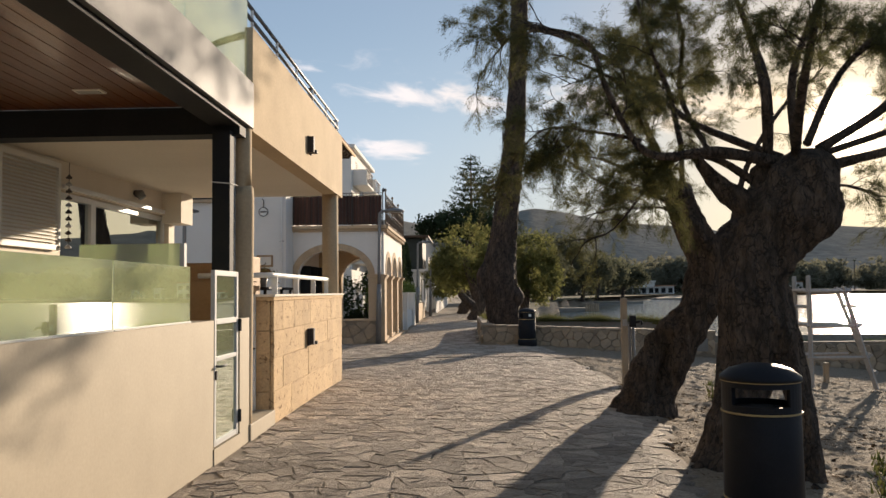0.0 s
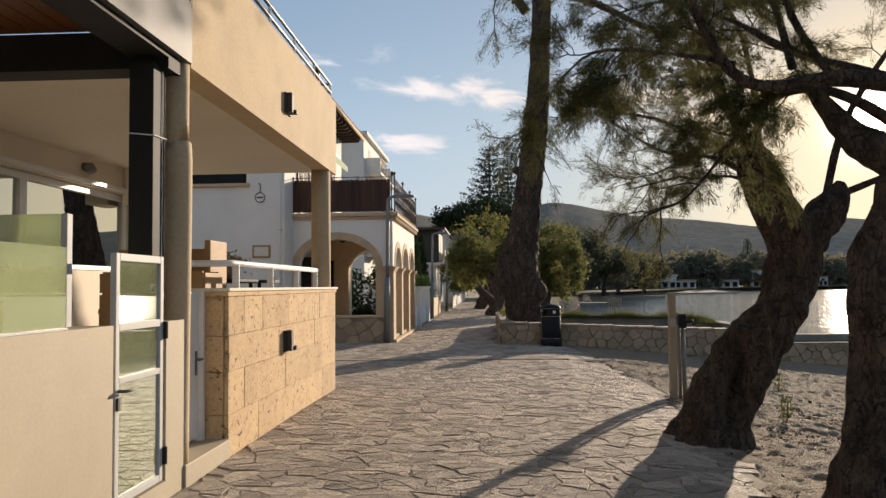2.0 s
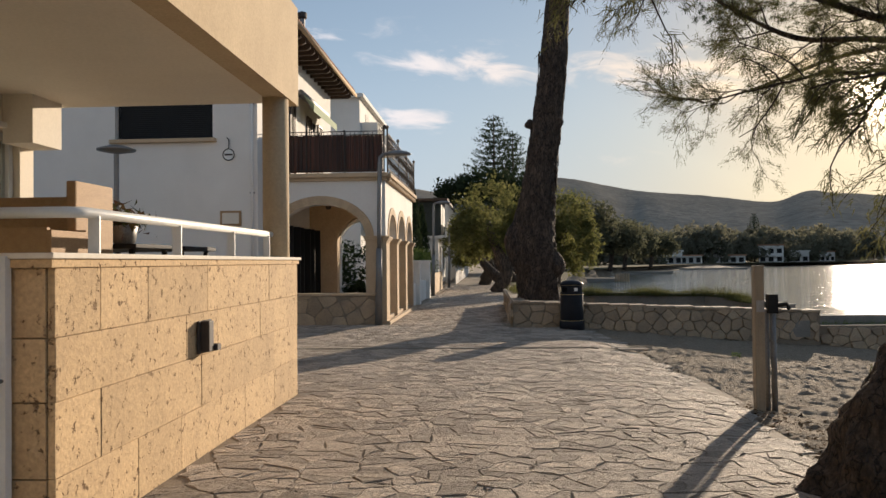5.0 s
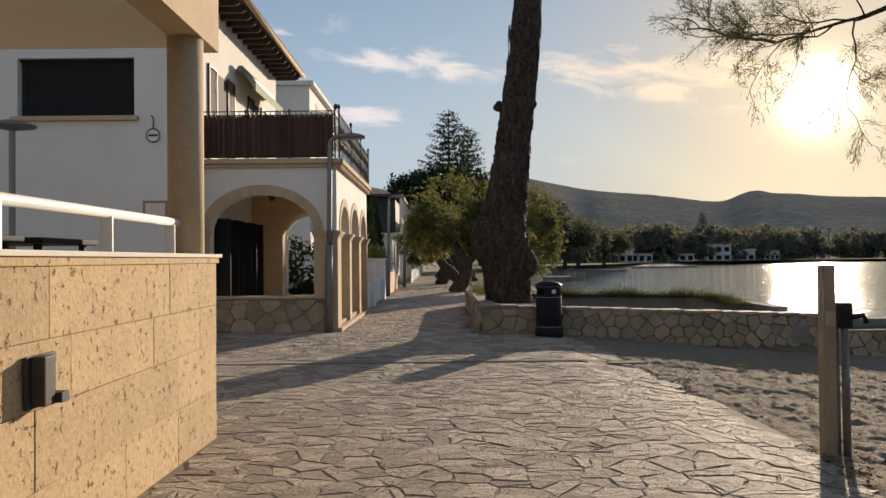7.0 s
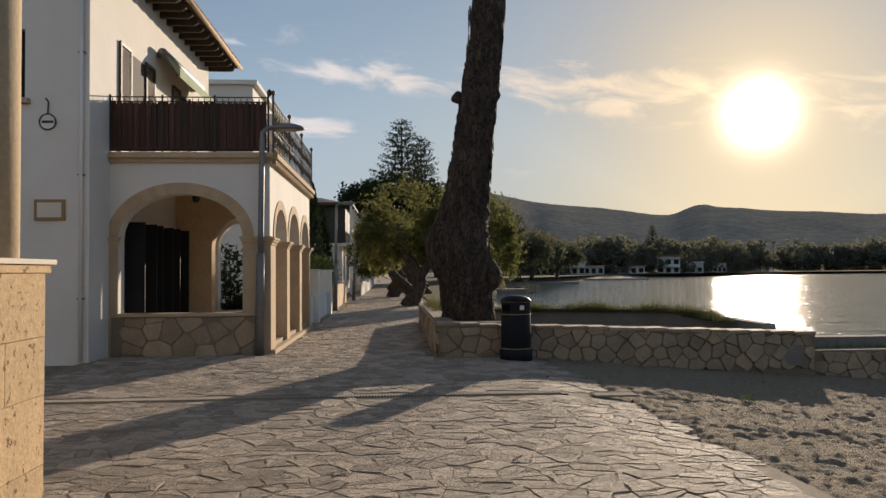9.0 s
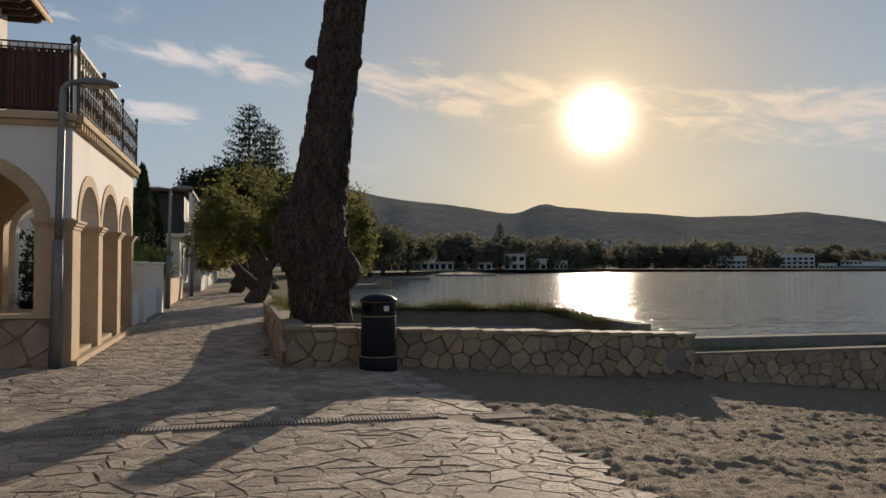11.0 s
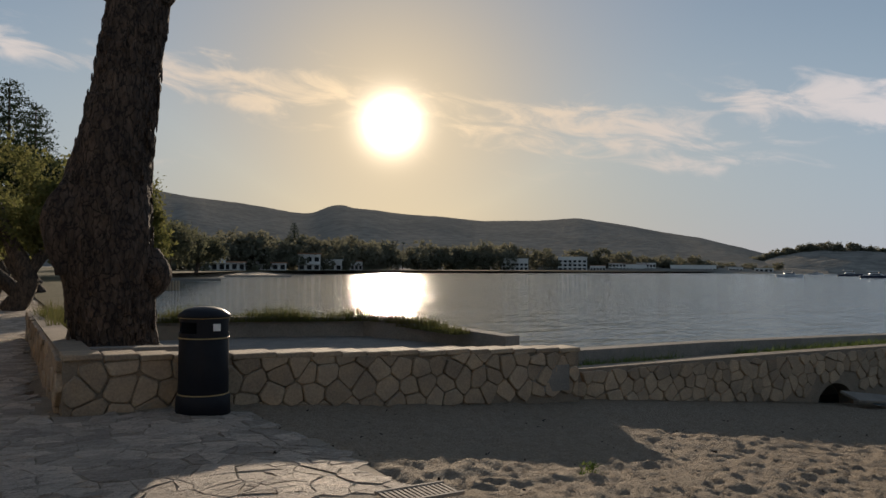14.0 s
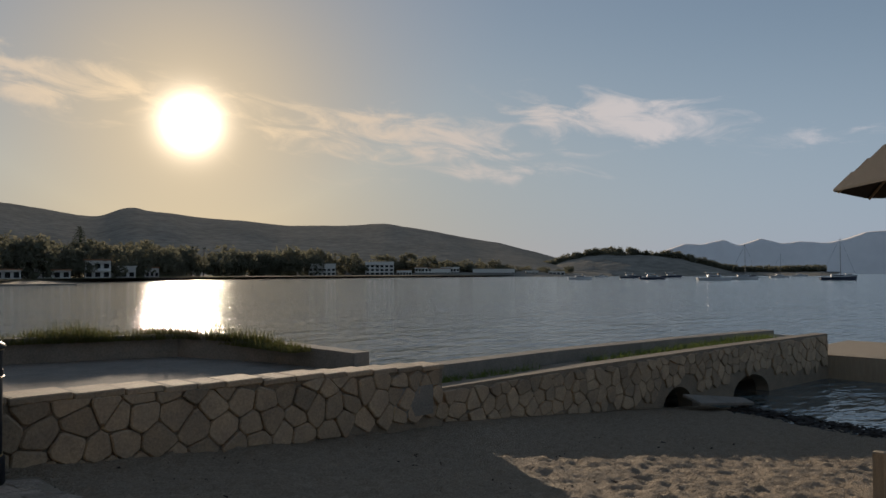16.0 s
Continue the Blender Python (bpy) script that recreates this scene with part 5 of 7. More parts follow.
while x < -2.62:
    w = 0.1
    part("board", box(x, HY0 + 0.03 + rng2.uniform(-0.008, 0.008), 3.56, x + w - 0.008, HY0 + 0.052, 4.42 + rng2.uniform(-0.01, 0.01), 0.004), M_BROWNBOARD, t)
    x += w
t = thing("balcony_railing", "dark wrought iron balcony railing on the front", "railing", (-5.2, HY0, 3.53), "balcony railings")
for z in (3.6, 4.42, 4.5):
    part("rail", tube([(-5.25, HY0 - 0.02, z), (HX, HY0 - 0.02, z)], 0.012, 6), M_IRON, t)
for x in (-5.24, -4.35, -3.45, -2.52):
    part("post", tube([(x, HY0 - 0.02, 3.53), (x, HY0 - 0.02, 4.54)], 0.018, 6), M_IRON, t)
part("finial", lathe([(0.01, 4.52), (0.04, 4.55), (0.05, 4.59), (0.03, 4.63), (0.005, 4.65)], 10, (-2.5, HY0 - 0.02)), M_IRON, t, "", True)
bar_mesh = finish(tube([(0, 0, 0), (0, 0, 0.9)], 0.008, 5), "baluster", M_IRON)
for k in range(26):
    b = new("baluster", bar_mesh)
    b.parent = t
    b.location = Vector((-5.2 + 0.105 * k, HY0 - 0.02, 3.58)) - t.location
side_bar = finish(tube([(0, 0, 0), (0, 0, 0.9)], 0.01, 5), "baluster", M_RUSTIRON)
t = thing("balcony_railing", "rust-brown wrought iron balcony railing with scrolls", "railing", (HX, HY0, 3.53), "balcony railings")
for z in (3.62, 4.0, 4.3, 4.46):
    part("rail", tube([(HX + 0.06, HY0, z), (HX + 0.06, HY1, z)], 0.012, 6), M_RUSTIRON, t)
for y in np.linspace(HY0 + 0.02, HY1, 4):
    part("post", tube([(HX + 0.06, y, 3.52), (HX + 0.06, y, 4.56)], 0.02, 6), M_RUSTIRON, t)
    part("finial", lathe([(0.01, 4.54), (0.04, 4.57), (0.045, 4.6), (0.01, 4.64)], 8, (HX + 0.06, y)), M_RUSTIRON, t, "", True)
for k in range(29):
    b = new("baluster", side_bar)
    b.parent = t
    b.location = Vector((HX + 0.06, HY0 + 0.12 + 0.212 * k, 3.56)) - t.location
scroll = finish(tube([(0, 0.09 * (1 - k / 26) * math.cos(k * 0.5), 0.09 * (1 - k / 26) * math.sin(k * 0.5)) for k in range(24)], 0.011, 4), "scroll", M_RUSTIRON)
for k in range(20):
    for dz in (3.8, 4.14):
        b = new("scroll", scroll)
        b.parent = t
        b.location = Vector((HX + 0.06, HY0 + 0.3 + 0.3 * k, dz)) - t.location

# upper floor: shutters, awning, eaves
for y0 in (23.3, 26.6):
    t = thing("balcony_window", "dark window with open brown louvred shutters", "window", (-5.25, y0, 3.6), "balcony windows", "structure")
    part("pane", box(-5.249, y0 + 0.62, 3.6, -5.235, y0 + 1.4, 5.55), M_DARKROOM, t, "dark glass")
    for ya in (y0, y0 + 1.42):
        louvred("shutter_leaf", ya, ya + 0.6, 3.6, 5.62, -5.24, M_BROWNSHUTTER, t)
t = thing("awning", "rolled pale green awning under the eaves", "awning", (-5.25, 25.6, 5.95))
for y in (25.5, 27.0, 28.5):
    part("bracket", box(-5.25, y, 5.92, -5.1, y + 0.05, 6.02), M_GREYPOLE, t)
part("roll", tube([(-5.1, 25.4, 6.0), (-5.1, 28.6, 6.0)], 0.1, 12), M_GREYPOLE, t, "", True)
M_AWNING = material("pale_green_canvas", (0.36, 0.42, 0.27), (0.30, 0.36, 0.23), rough=0.9, scale=3, fine=60, bump=0.1)
bm = bmesh.new()
v = [bm.verts.new(q) for q in ((-5.06, 25.45, 6.0), (-5.06, 28.55, 6.0), (-4.75, 28.55, 5.7), (-4.75, 25.45, 5.7), (-5.06, 25.45, 5.985), (-5.06, 28.55, 5.985), (-4.75, 28.55, 5.5), (-4.75, 25.45, 5.5))]
for f in ((0, 1, 2, 3), (7, 6, 5, 4), (0, 4, 5, 1), (1, 5, 6, 2), (2, 6, 7, 3), (3, 7, 4, 0)):
    bm.faces.new([v[i] for i in f])
part("canvas", bm, M_AWNING, t, "pale green canvas")
t = thing("house_roof", "tiled roof with dark timber eaves", "roof", (-5.25, 22.0, 7.2), "", "structure")
bm = bmesh.new()
v = [bm.verts.new(q) for q in ((-4.55, 21.3, 6.98), (-4.55, 30.4, 6.98), (-10.5, 30.4, 9.2), (-10.5, 21.3, 9.2), (-4.55, 21.3, 7.06), (-4.55, 30.4, 7.06), (-10.5, 30.4, 9.28), (-10.5, 21.3, 9.28))]
for f in ((0, 3, 2, 1), (4, 5, 6, 7), (0, 1, 5, 4), (1, 2, 6, 5), (2, 3, 7, 6), (3, 0, 4, 7)):
    bm.faces.new([v[i] for i in f])
part("eave_boarding", bm, M_EAVE, t, "dark eave boarding")
rafter = finish(prism_into(bmesh.new(), [(0.0, -0.15), (0.62, -0.15), (0.7, -0.1), (0.7, -0.01), (-0.8, 0.55), (-0.8, 0.4)], lambda u, v, d: (u, d, v), 0, 0.09), "rafter", M_EAVE)
for k in range(19):
    b = new("rafter", rafter)
    b.parent = t
    b.location = Vector((-5.28, 21.4 + 0.48 * k, 6.99)) - t.location
tile = finish(tube([(0.0, 0, 0.0), (-0.45, 0, 0.168)], [0.075, 0.07], 8), "tile", M_TILE)
for r in range(3):
    for k in range(55):
        b = new("tile", tile)
        b.parent = t
        b.location = Vector((-4.5 - 0.4 * r, 21.35 + 0.165 * k, 7.09 + 0.15 * r)) - t.location
part("gutter", tube([(-4.47, 21.3, 7.0), (-4.47, 30.4, 7.0)], 0.05, 10), M_ARCHSTONE, t, "pale gutter", True)
t = thing("chimney_pipes", "grey flue pipe and aerials on the roof", "chimney", (-6.0, 29.3, 7.4))
part("flue", tube([(-6.0, 29.3, 7.4), (-6.0, 29.3, 9.3)], 0.1, 12), M_GREYPOLE, t)
part("cowl", lathe([(0.1, 9.25), (0.16, 9.3), (0.16, 9.45), (0.05, 9.5)], 12, (-6.0, 29.3)), M_IRON, t)
part("aerial", tube([(-6.3, 29.3, 7.4), (-6.3, 29.3, 9.4)], 0.02, 6), M_GREYPOLE, t)
for z in (8.7, 9.05):
    part("dish", lathe([(0.02, z - 0.02), (0.13, z), (0.14, z + 0.06), (0.05, z + 0.1)], 12, (-6.3, 29.3)), M_GREYPOLE, t)

t = thing("roof_flue", "pale capped flue pipe on the tiled roof", "flue", (-5.45, 29.6, 7.2))
part("pipe", tube([(-5.45, 29.6, 7.1), (-5.45, 29.6, 7.95)], 0.07, 12), M_GREYPOLE, t, "", True)
part("cap", lathe([(0.04, 7.92), (0.13, 7.96), (0.13, 8.1), (0.04, 8.14)], 12, (-5.45, 29.6)), M_GREYPOLE, t, "", True)
t = thing("roof_aerial", "thin metal aerial on the tiled roof", "aerial", (-5.75, 29.5, 7.2))
part("mast", tube([(-5.75, 29.5, 7.1), (-5.75, 29.5, 8.3)], 0.014, 6), M_GREYPOLE, t)
for z in (7.9, 8.05, 8.2):
    part("arm", tube([(-5.95, 29.5, z), (-5.55, 29.5, z)], 0.008, 5), M_GREYPOLE, t)
# front of the white house
t = thing("window_2", "dark shuttered window with a stone sill", "window", (-7.4, 22.0, 4.25), "", "structure")
n = 24
for k in range(n):
    z = 4.29 + 1.09 * k / n
    part("slat", box(-8.5, 22.13, z, -6.3, 22.145, z + 0.038, 0.003), M_BLACK, t)
part("window_sill", box(-8.62, 21.88, 4.17, -6.18, 22.05, 4.26, 0.015), M_ARCHSTONE, t, "sandstone sill")
part("window_frame", box(-8.528, 22.1, 5.36, -6.272, 22.2, 5.398), M_BLACK, t)
t = thing("drain_pipe", "grey drain pipe on the white house corner", "pipe", (-5.35, 21.95, 0))
part("pipe", tube([(-5.36, 21.95, 0), (-5.36, 21.95, 6.9)], 0.035, 10), M_WHITE, t, "", True)
for z in (1.0, 3.0, 5.0):
    part("clip", box(-5.41, 21.93, z, -5.31, 22.0, z + 0.03), M_GREYPOLE, t)
t = thing("wall_plaque", "small round house sign on the white wall", "sign", (-5.9, 22.0, 3.86))
part("disc", tube([(-5.9, 21.999, 3.88), (-5.9, 21.975, 3.88)], 0.13, 20), M_WHITEMETAL, t)
part("ring", tube([(-5.9 + 0.13 * math.cos(k * 0.524), 21.97, 3.88 + 0.13 * math.sin(k * 0.524)) for k in range(13)], 0.012, 6), M_IRON, t)
part("bar", box(-5.99, 21.968, 3.86, -5.81, 21.976, 3.9), M_IRON, t, "dark lettering bar")
part("hook", tube([(-5.9, 21.98, 4.02), (-5.88, 21.95, 4.2), (-5.93, 21.97, 4.26)], 0.012, 6), M_IRON, t)
t = thing("menu_frame", "small wooden framed notice on the white wall", "sign", (-5.85, 22.0, 2.3))
part("frame", box(-6.1, 21.96, 2.28, -5.62, 21.999, 2.62, 0.006), M_BOXWOOD, t)
part("sheet", box(-6.05, 21.953, 2.33, -5.67, 21.96, 2.57), M_CEIL, t, "faded notice")
# ---- trees ----


class Skeleton:
    """Collects twigs as thin tubes and the points from which leaves grow."""

    def __init__(self, seed):
        self.rng = np.random.default_rng(seed)
        self.verts, self.faces, self.leaf_p, self.leaf_d = [], [], [], []

    def tube(self, pts, r0, r1, sides):
        base = len(self.verts)
        n = len(pts)
        d = pts[-1] - pts[0]
        d = d / (np.linalg.norm(d) + 1e-9)
        ref = np.array([1.0, 0, 0]) if abs(d[0]) < 0.8 else np.array([0, 1.0, 0])
        u = np.cross(d, ref)
        u /= np.linalg.norm(u)
        w = np.cross(d, u)
        for i, p in enumerate(pts):
            r = r0 + (r1 - r0) * i / (n - 1)
            for k in range(sides):
                a = 2 * math.pi * k / sides
                self.verts.append(p + r * (u * math.cos(a) + w * math.sin(a)))
        for i in range(n - 1):
            for k in range(sides):
                a, b = base + i * sides + k, base + i * sides + (k + 1) % sides
                self.faces.append((a, b, b + sides, a + sides))

    def branch(self, p, d, length, r, level, droop, counts):
        rng = self.rng
        n = 6 if level == 0 else 4
        pts = [p]
        d = d / np.linalg.norm(d)
        dirs = [d]
        for i in range(n):
            d = d + rng.normal(0, 0.2, 3) + np.array([0, 0, -droop * (0.3 + level * 0.9)]) / n
            d = d / np.linalg.norm(d)
            pts.append(pts[-1] + d * length / n)
            dirs.append(d)
        self.tube(pts, r, r * 0.4, 5 if level == 0 else (4 if level == 1 else 3))
        if level + 1 < len(counts):
            self.sprout(pts, dirs, length, r, level + 1, droop, counts)
        else:
            for s in np.arange(0.35, n, 0.5):
                i = int(s)
                self.leaf_p.append(pts[i] + (pts[i + 1] - pts[i]) * (s - i))
                self.leaf_d.append(dirs[i])
        return pts, dirs

    def sprout(self, pts, dirs, length, r, level, droop, counts):
        rng = self.rng
        for _ in range(counts[level]):
            s = rng.uniform(0.25, 1.0) * (len(pts) - 1)
            i = min(int(s), len(pts) - 2)
            q = pts[i] + (pts[i + 1] - pts[i]) * (s - i)
            side = rng.normal(0, 1, 3)
            side -= dirs[i] * np.dot(side, dirs[i])
            side /= np.linalg.norm(side)
            self.branch(q, dirs[i] * 0.75 + side * rng.uniform(0.5, 1.0) + np.array([0, 0, 0.12]), length * rng.uniform(0.42, 0.68), r * 0.5, level, droop, counts)

    def mesh(self, name, mat, parent, label):
        me = bpy.data.meshes.new(name)
        me.from_pydata([tuple(v) for v in self.verts], [], self.faces)
        me.materials.append(mat)
        ob = new(name, me)
        ob.parent = parent
        me.transform(Matrix.Translation(-Vector(parent.location)))
        return tagged(ob, label)

    def leaves(self, per, length, width, spread, hang=0.3):
        rng = self.rng
        P = np.repeat(np.array(self.leaf_p), per, 0)
        D = np.repeat(np.array(self.leaf_d), per, 0)
        n = len(P)
        P = P + rng.normal(0, spread, (n, 3))
        D = D + rng.normal(0, 0.6, (n, 3)) + [0, 0, -hang]
        D /= np.linalg.norm(D, axis=1)[:, None]
        S = np.cross(D, rng.normal(0, 1, (n, 3)))
        S /= np.linalg.norm(S, axis=1)[:, None]
        L = length * rng.uniform(0.5, 1.3, (n, 1))
        return np.stack([P - S * width, P + S * width, P + D * L], 1)


def stem(parent, name, rows, sides, rough, seed, mat, steps=6, label=""):
    path = smooth_path(rows, steps)
    return part(name, tube([r[:3] for r in path], [float(r[3]) for r in path], sides, rough, seed), mat, parent, label, True)


def tamarisk(name, at, stems, limbs, seed, label, counts, per_leaf, droop):
    t = thing(name, label, "tree", at, "old tamarisks")
    for k, rows in enumerate(stems):
        stem(t, "trunk", rows, 48, 0.36, seed + 3.1 * k, M_BARK, 12)
    sk = Skeleton(seed)
    for rows in limbs:
        wob = np.random.default_rng(seed + int(100 * rows[0][0]))
        rows = [rows[0]] + [(r[0] + wob.normal(0, 0.04), r[1] + wob.normal(0, 0.1), r[2] + wob.normal(0, 0.04), r[3]) for r in rows[1:]]
        path = smooth_path(rows, 5)
        stem(t, "limb", [(*r[:3], r[3] * 0.5) for r in rows], 10, 0.25, seed + rows[0][0], M_BARK, 5)
        pts = [p[:3] for p in path]
        dirs = [(pts[min(i + 1, len(pts) - 1)] - pts[max(i - 1, 0)]) for i in range(len(pts))]
        dirs = [d / np.linalg.norm(d) for d in dirs]
        sk.sprout(pts, dirs, float(np.linalg.norm(pts[-1] - pts[0])) * 0.2 + 0.5, 0.013, 0, droop, counts)
        sk.branch(pts[-1], dirs[-1], 0.7, 0.013, 0, droop, counts)
    sk.mesh("branchwork", M_TWIG, t, "fine dark branchwork")
    triangles("crown", sk.leaves(per_leaf, 0.05, 0.0019, 0.02, 0.25), M_TAMARISK, t, "feathery olive-green foliage")
    return t


tamarisk("tamarisk_tree", (2.4, 6.9, -0.1),
         [[(2.12, 6.85, -0.3, 0.34), (2.28, 6.9, 0.1, 0.25), (2.42, 6.95, 0.55, 0.21), (2.5, 7.0, 1.0, 0.2), (2.56, 7.0, 1.5, 0.24), (2.78, 7.0, 1.95, 0.29), (2.98, 7.0, 2.35, 0.36), (3.08, 7.0, 2.6, 0.3), (3.1, 7.0, 2.74, 0.12)],
          [(2.86, 6.7, -0.35, 0.2), (2.88, 6.75, 0.1, 0.13), (2.86, 6.82, 0.6, 0.12), (2.8, 6.9, 0.95, 0.15), (2.7, 6.95, 1.25, 0.2), (2.6, 7.0, 1.6, 0.2)],
          [(2.85, 7.0, 1.9, 0.16), (2.62, 7.05, 2.22, 0.13), (2.4, 7.1, 2.4, 0.09), (2.2, 7.1, 2.62, 0.06), (2.1, 7.1, 2.8, 0.035)]],
         [[(2.8, 7, 2.65, 0.12), (2.2, 6.95, 2.78, 0.1), (1.67, 6.9, 2.8, 0.075), (1.27, 6.9, 3.28, 0.055), (1.15, 6.9, 3.75, 0.045), (0.9, 7.0, 3.95, 0.03), (0.6, 7.1, 3.95, 0.018)],
          [(1.95, 6.95, 2.82, 0.06), (1.88, 6.9, 3.3, 0.05), (1.62, 6.9, 3.9, 0.035), (1.5, 6.8, 4.6, 0.025)],
          [(2.75, 7, 2.7, 0.1), (2.7, 7, 3.3, 0.085), (2.65, 7.1, 3.9, 0.06), (2.45, 7.2, 4.6, 0.03)],
          [(2.65, 7.1, 2.48, 0.08), (2.28, 7.2, 2.66, 0.06), (1.93, 7.3, 2.62, 0.045), (1.65, 7.4, 2.35, 0.025)],
          [(1.6, 6.95, 2.85, 0.04), (1.3, 7.1, 2.98, 0.03), (0.85, 7.25, 3.0, 0.022), (0.5, 7.4, 2.85, 0.014)],
          [(3.0, 7.0, 2.8, 0.1), (3.0, 6.9, 3.5, 0.07), (3.3, 6.8, 4.3, 0.05), (3.3, 6.7, 5.0, 0.03)],
          [(3.1, 7, 2.8, 0.08), (3.5, 7.1, 3.5, 0.06), (4.0, 7.3, 4.1, 0.04), (4.3, 7.4, 4.6, 0.025)],
          [(3.2, 7, 2.7, 0.07), (3.9, 7.0, 3.0, 0.05), (4.6, 7.1, 3.3, 0.035), (5.2, 7.2, 3.4, 0.02)],
          [(3.2, 7, 2.75, 0.1), (3.8, 7.2, 3.2, 0.075), (4.5, 7.5, 3.7, 0.05), (5.1, 7.6, 4.1, 0.03)],
          [(3.3, 7, 2.6, 0.1), (4.0, 6.7, 2.75, 0.07), (4.8, 6.3, 2.75, 0.05), (5.3, 6.1, 2.6, 0.03)],
          [(2.9, 7.1, 2.7, 0.09), (2.4, 7.9, 3.2, 0.065), (2.1, 8.6, 3.7, 0.045), (1.7, 9.1, 4.0, 0.03)],
          [(2.95, 6.9, 2.7, 0.09), (2.8, 6.0, 3.3, 0.06), (2.6, 5.2, 3.9, 0.045), (2.4, 4.6, 4.3, 0.03)],
          [(2.2, 7.0, 2.78, 0.05), (2.1, 7.1, 3.3, 0.045), (2.0, 7.1, 3.9, 0.035), (1.8, 7.2, 4.6, 0.025)]],
         21, "gnarled old tamarisk with a split leaning trunk and feathery crown", (10, 6, 5), 13, 0.45)
leaning = tamarisk("tamarisk_tree", (2.3, 9.85, -0.1),
         [[(2.1, 9.9, -0.35, 0.48), (2.27, 9.95, 0.0, 0.375), (2.38, 9.95, 0.4, 0.33), (2.59, 9.9, 0.8, 0.285), (2.74, 9.9, 1.0, 0.255), (2.87, 9.9, 1.2, 0.235), (2.96, 9.9, 1.4, 0.225), (3.05, 9.9, 1.65, 0.22), (3.06, 9.9, 1.9, 0.21), (2.93, 9.9, 2.2, 0.185), (2.83, 9.95, 2.5, 0.175), (2.77, 9.95, 2.75, 0.16), (2.77, 9.95, 2.9, 0.06)],
          [(3.02, 9.9, 1.6, 0.17), (3.28, 9.9, 2.0, 0.19), (3.48, 9.9, 2.28, 0.16), (3.55, 9.9, 2.48, 0.05)]],
         [[(2.72, 9.95, 2.55, 0.07), (2.3, 10.1, 2.72, 0.05), (1.95, 10.3, 2.95, 0.035), (1.6, 10.5, 3.12, 0.02)],
          [(2.72, 9.95, 2.45, 0.045), (2.4, 9.9, 2.5, 0.03), (2.1, 9.85, 2.6, 0.02)],
          [(2.75, 9.95, 2.75, 0.07), (2.3, 10.2, 3.05, 0.05), (1.9, 10.5, 3.25, 0.035), (1.5, 10.8, 3.45, 0.02)],
          [(2.8, 10, 2.75, 0.09), (2.9, 10.2, 3.4, 0.07), (2.7, 10.4, 4.1, 0.045), (2.4, 10.5, 4.8, 0.03)],
          [(3.4, 9.9, 2.3, 0.09), (3.6, 10, 3.1, 0.07), (4.1, 10.1, 3.8, 0.05), (4.6, 10.2, 4.3, 0.03)],
          [(2.95, 10.1, 2.65, 0.08), (3.1, 10.9, 3.0, 0.06), (2.95, 11.8, 3.15, 0.04), (2.56, 12.35, 3.05, 0.03), (2.1, 12.1, 2.9, 0.02), (1.9, 12.2, 2.85, 0.012)],
          [(2.75, 9.9, 2.7, 0.08), (2.3, 9.5, 3.3, 0.06), (1.9, 9.2, 3.9, 0.045), (1.5, 9.1, 4.2, 0.03)],
          [(3.4, 9.9, 2.3, 0.08), (3.9, 9.8, 2.55, 0.06), (4.5, 9.6, 2.75, 0.04), (5.0, 9.5, 2.6, 0.03)],
          [(2.8, 10.05, 2.75, 0.08), (2.7, 10.8, 3.6, 0.055), (2.6, 11.5, 4.1, 0.04), (2.5, 12.0, 4.4, 0.03)]],
         33, "gnarled old tamarisk leaning over the beach edge", (8, 5, 5), 7, 0.22)

def hollow(tree, axis, facing, low, high, deep):
    """Sinks a long cleft into the trunk on one side, between two heights."""
    me = next(c for c in tree.children if c.name.startswith("trunk")).data
    for v in me.vertices:
        p = v.co + tree.location
        k = math.sin(math.pi * min(max((p.z - low) / (high - low), 0), 1))
        if k <= 0:
            continue
        c = Vector([float(np.interp(p.z, [r[2] for r in axis], [r[i] for r in axis])) for i in (0, 1)])
        d = Vector((p.x, p.y)) - c
        turn = abs(math.remainder(math.atan2(d.y, d.x) - facing - 0.5 * math.sin(p.z * 5), 2 * math.pi))
        w = k ** 0.6 * max(0.0, 1 - (turn / 0.55) ** 2)
        v.co -= Vector((d.x, d.y, 0)) * (deep * w)


hollow(leaning, [(2.27, 9.95, 0.0), (2.38, 9.95, 0.4), (2.59, 9.9, 0.8), (2.87, 9.9, 1.2)], radians(-105), 0.12, 1.0, 0.75)

# tall pine with a bare trunk in the planter
t = thing("pine_tree", "tall bare pine trunk with deeply cracked bark in the stone planter", "tree", (1.05, 23.9, 0.2))
stem(t, "trunk", [(1.12, 24.05, 0.1, 0.54), (1.12, 24.1, 0.5, 0.485), (1.08, 24.1, 1.0, 0.5), (1.03, 24.1, 1.5, 0.53), (1.01, 24.1, 2.0, 0.51), (1.05, 24.1, 2.5, 0.465), (1.11, 24.1, 3.0, 0.43), (1.19, 24.1, 3.5, 0.4), (1.26, 24.1, 4.0, 0.38), (1.32, 24.1, 4.5, 0.365), (1.38, 24.1, 5.0, 0.355), (1.44, 24.1, 5.5, 0.345), (1.51, 24.1, 6.0, 0.33), (1.61, 24.1, 7.0, 0.31), (1.66, 24.1, 8.0, 0.29), (1.71, 24.1, 9.0, 0.28), (1.76, 24.1, 10.2, 0.27), (1.82, 24.2, 12.5, 0.24), (1.85, 24.3, 15.0, 0.18)], 44, 0.12, 2.0, M_PINEBARK, 7)
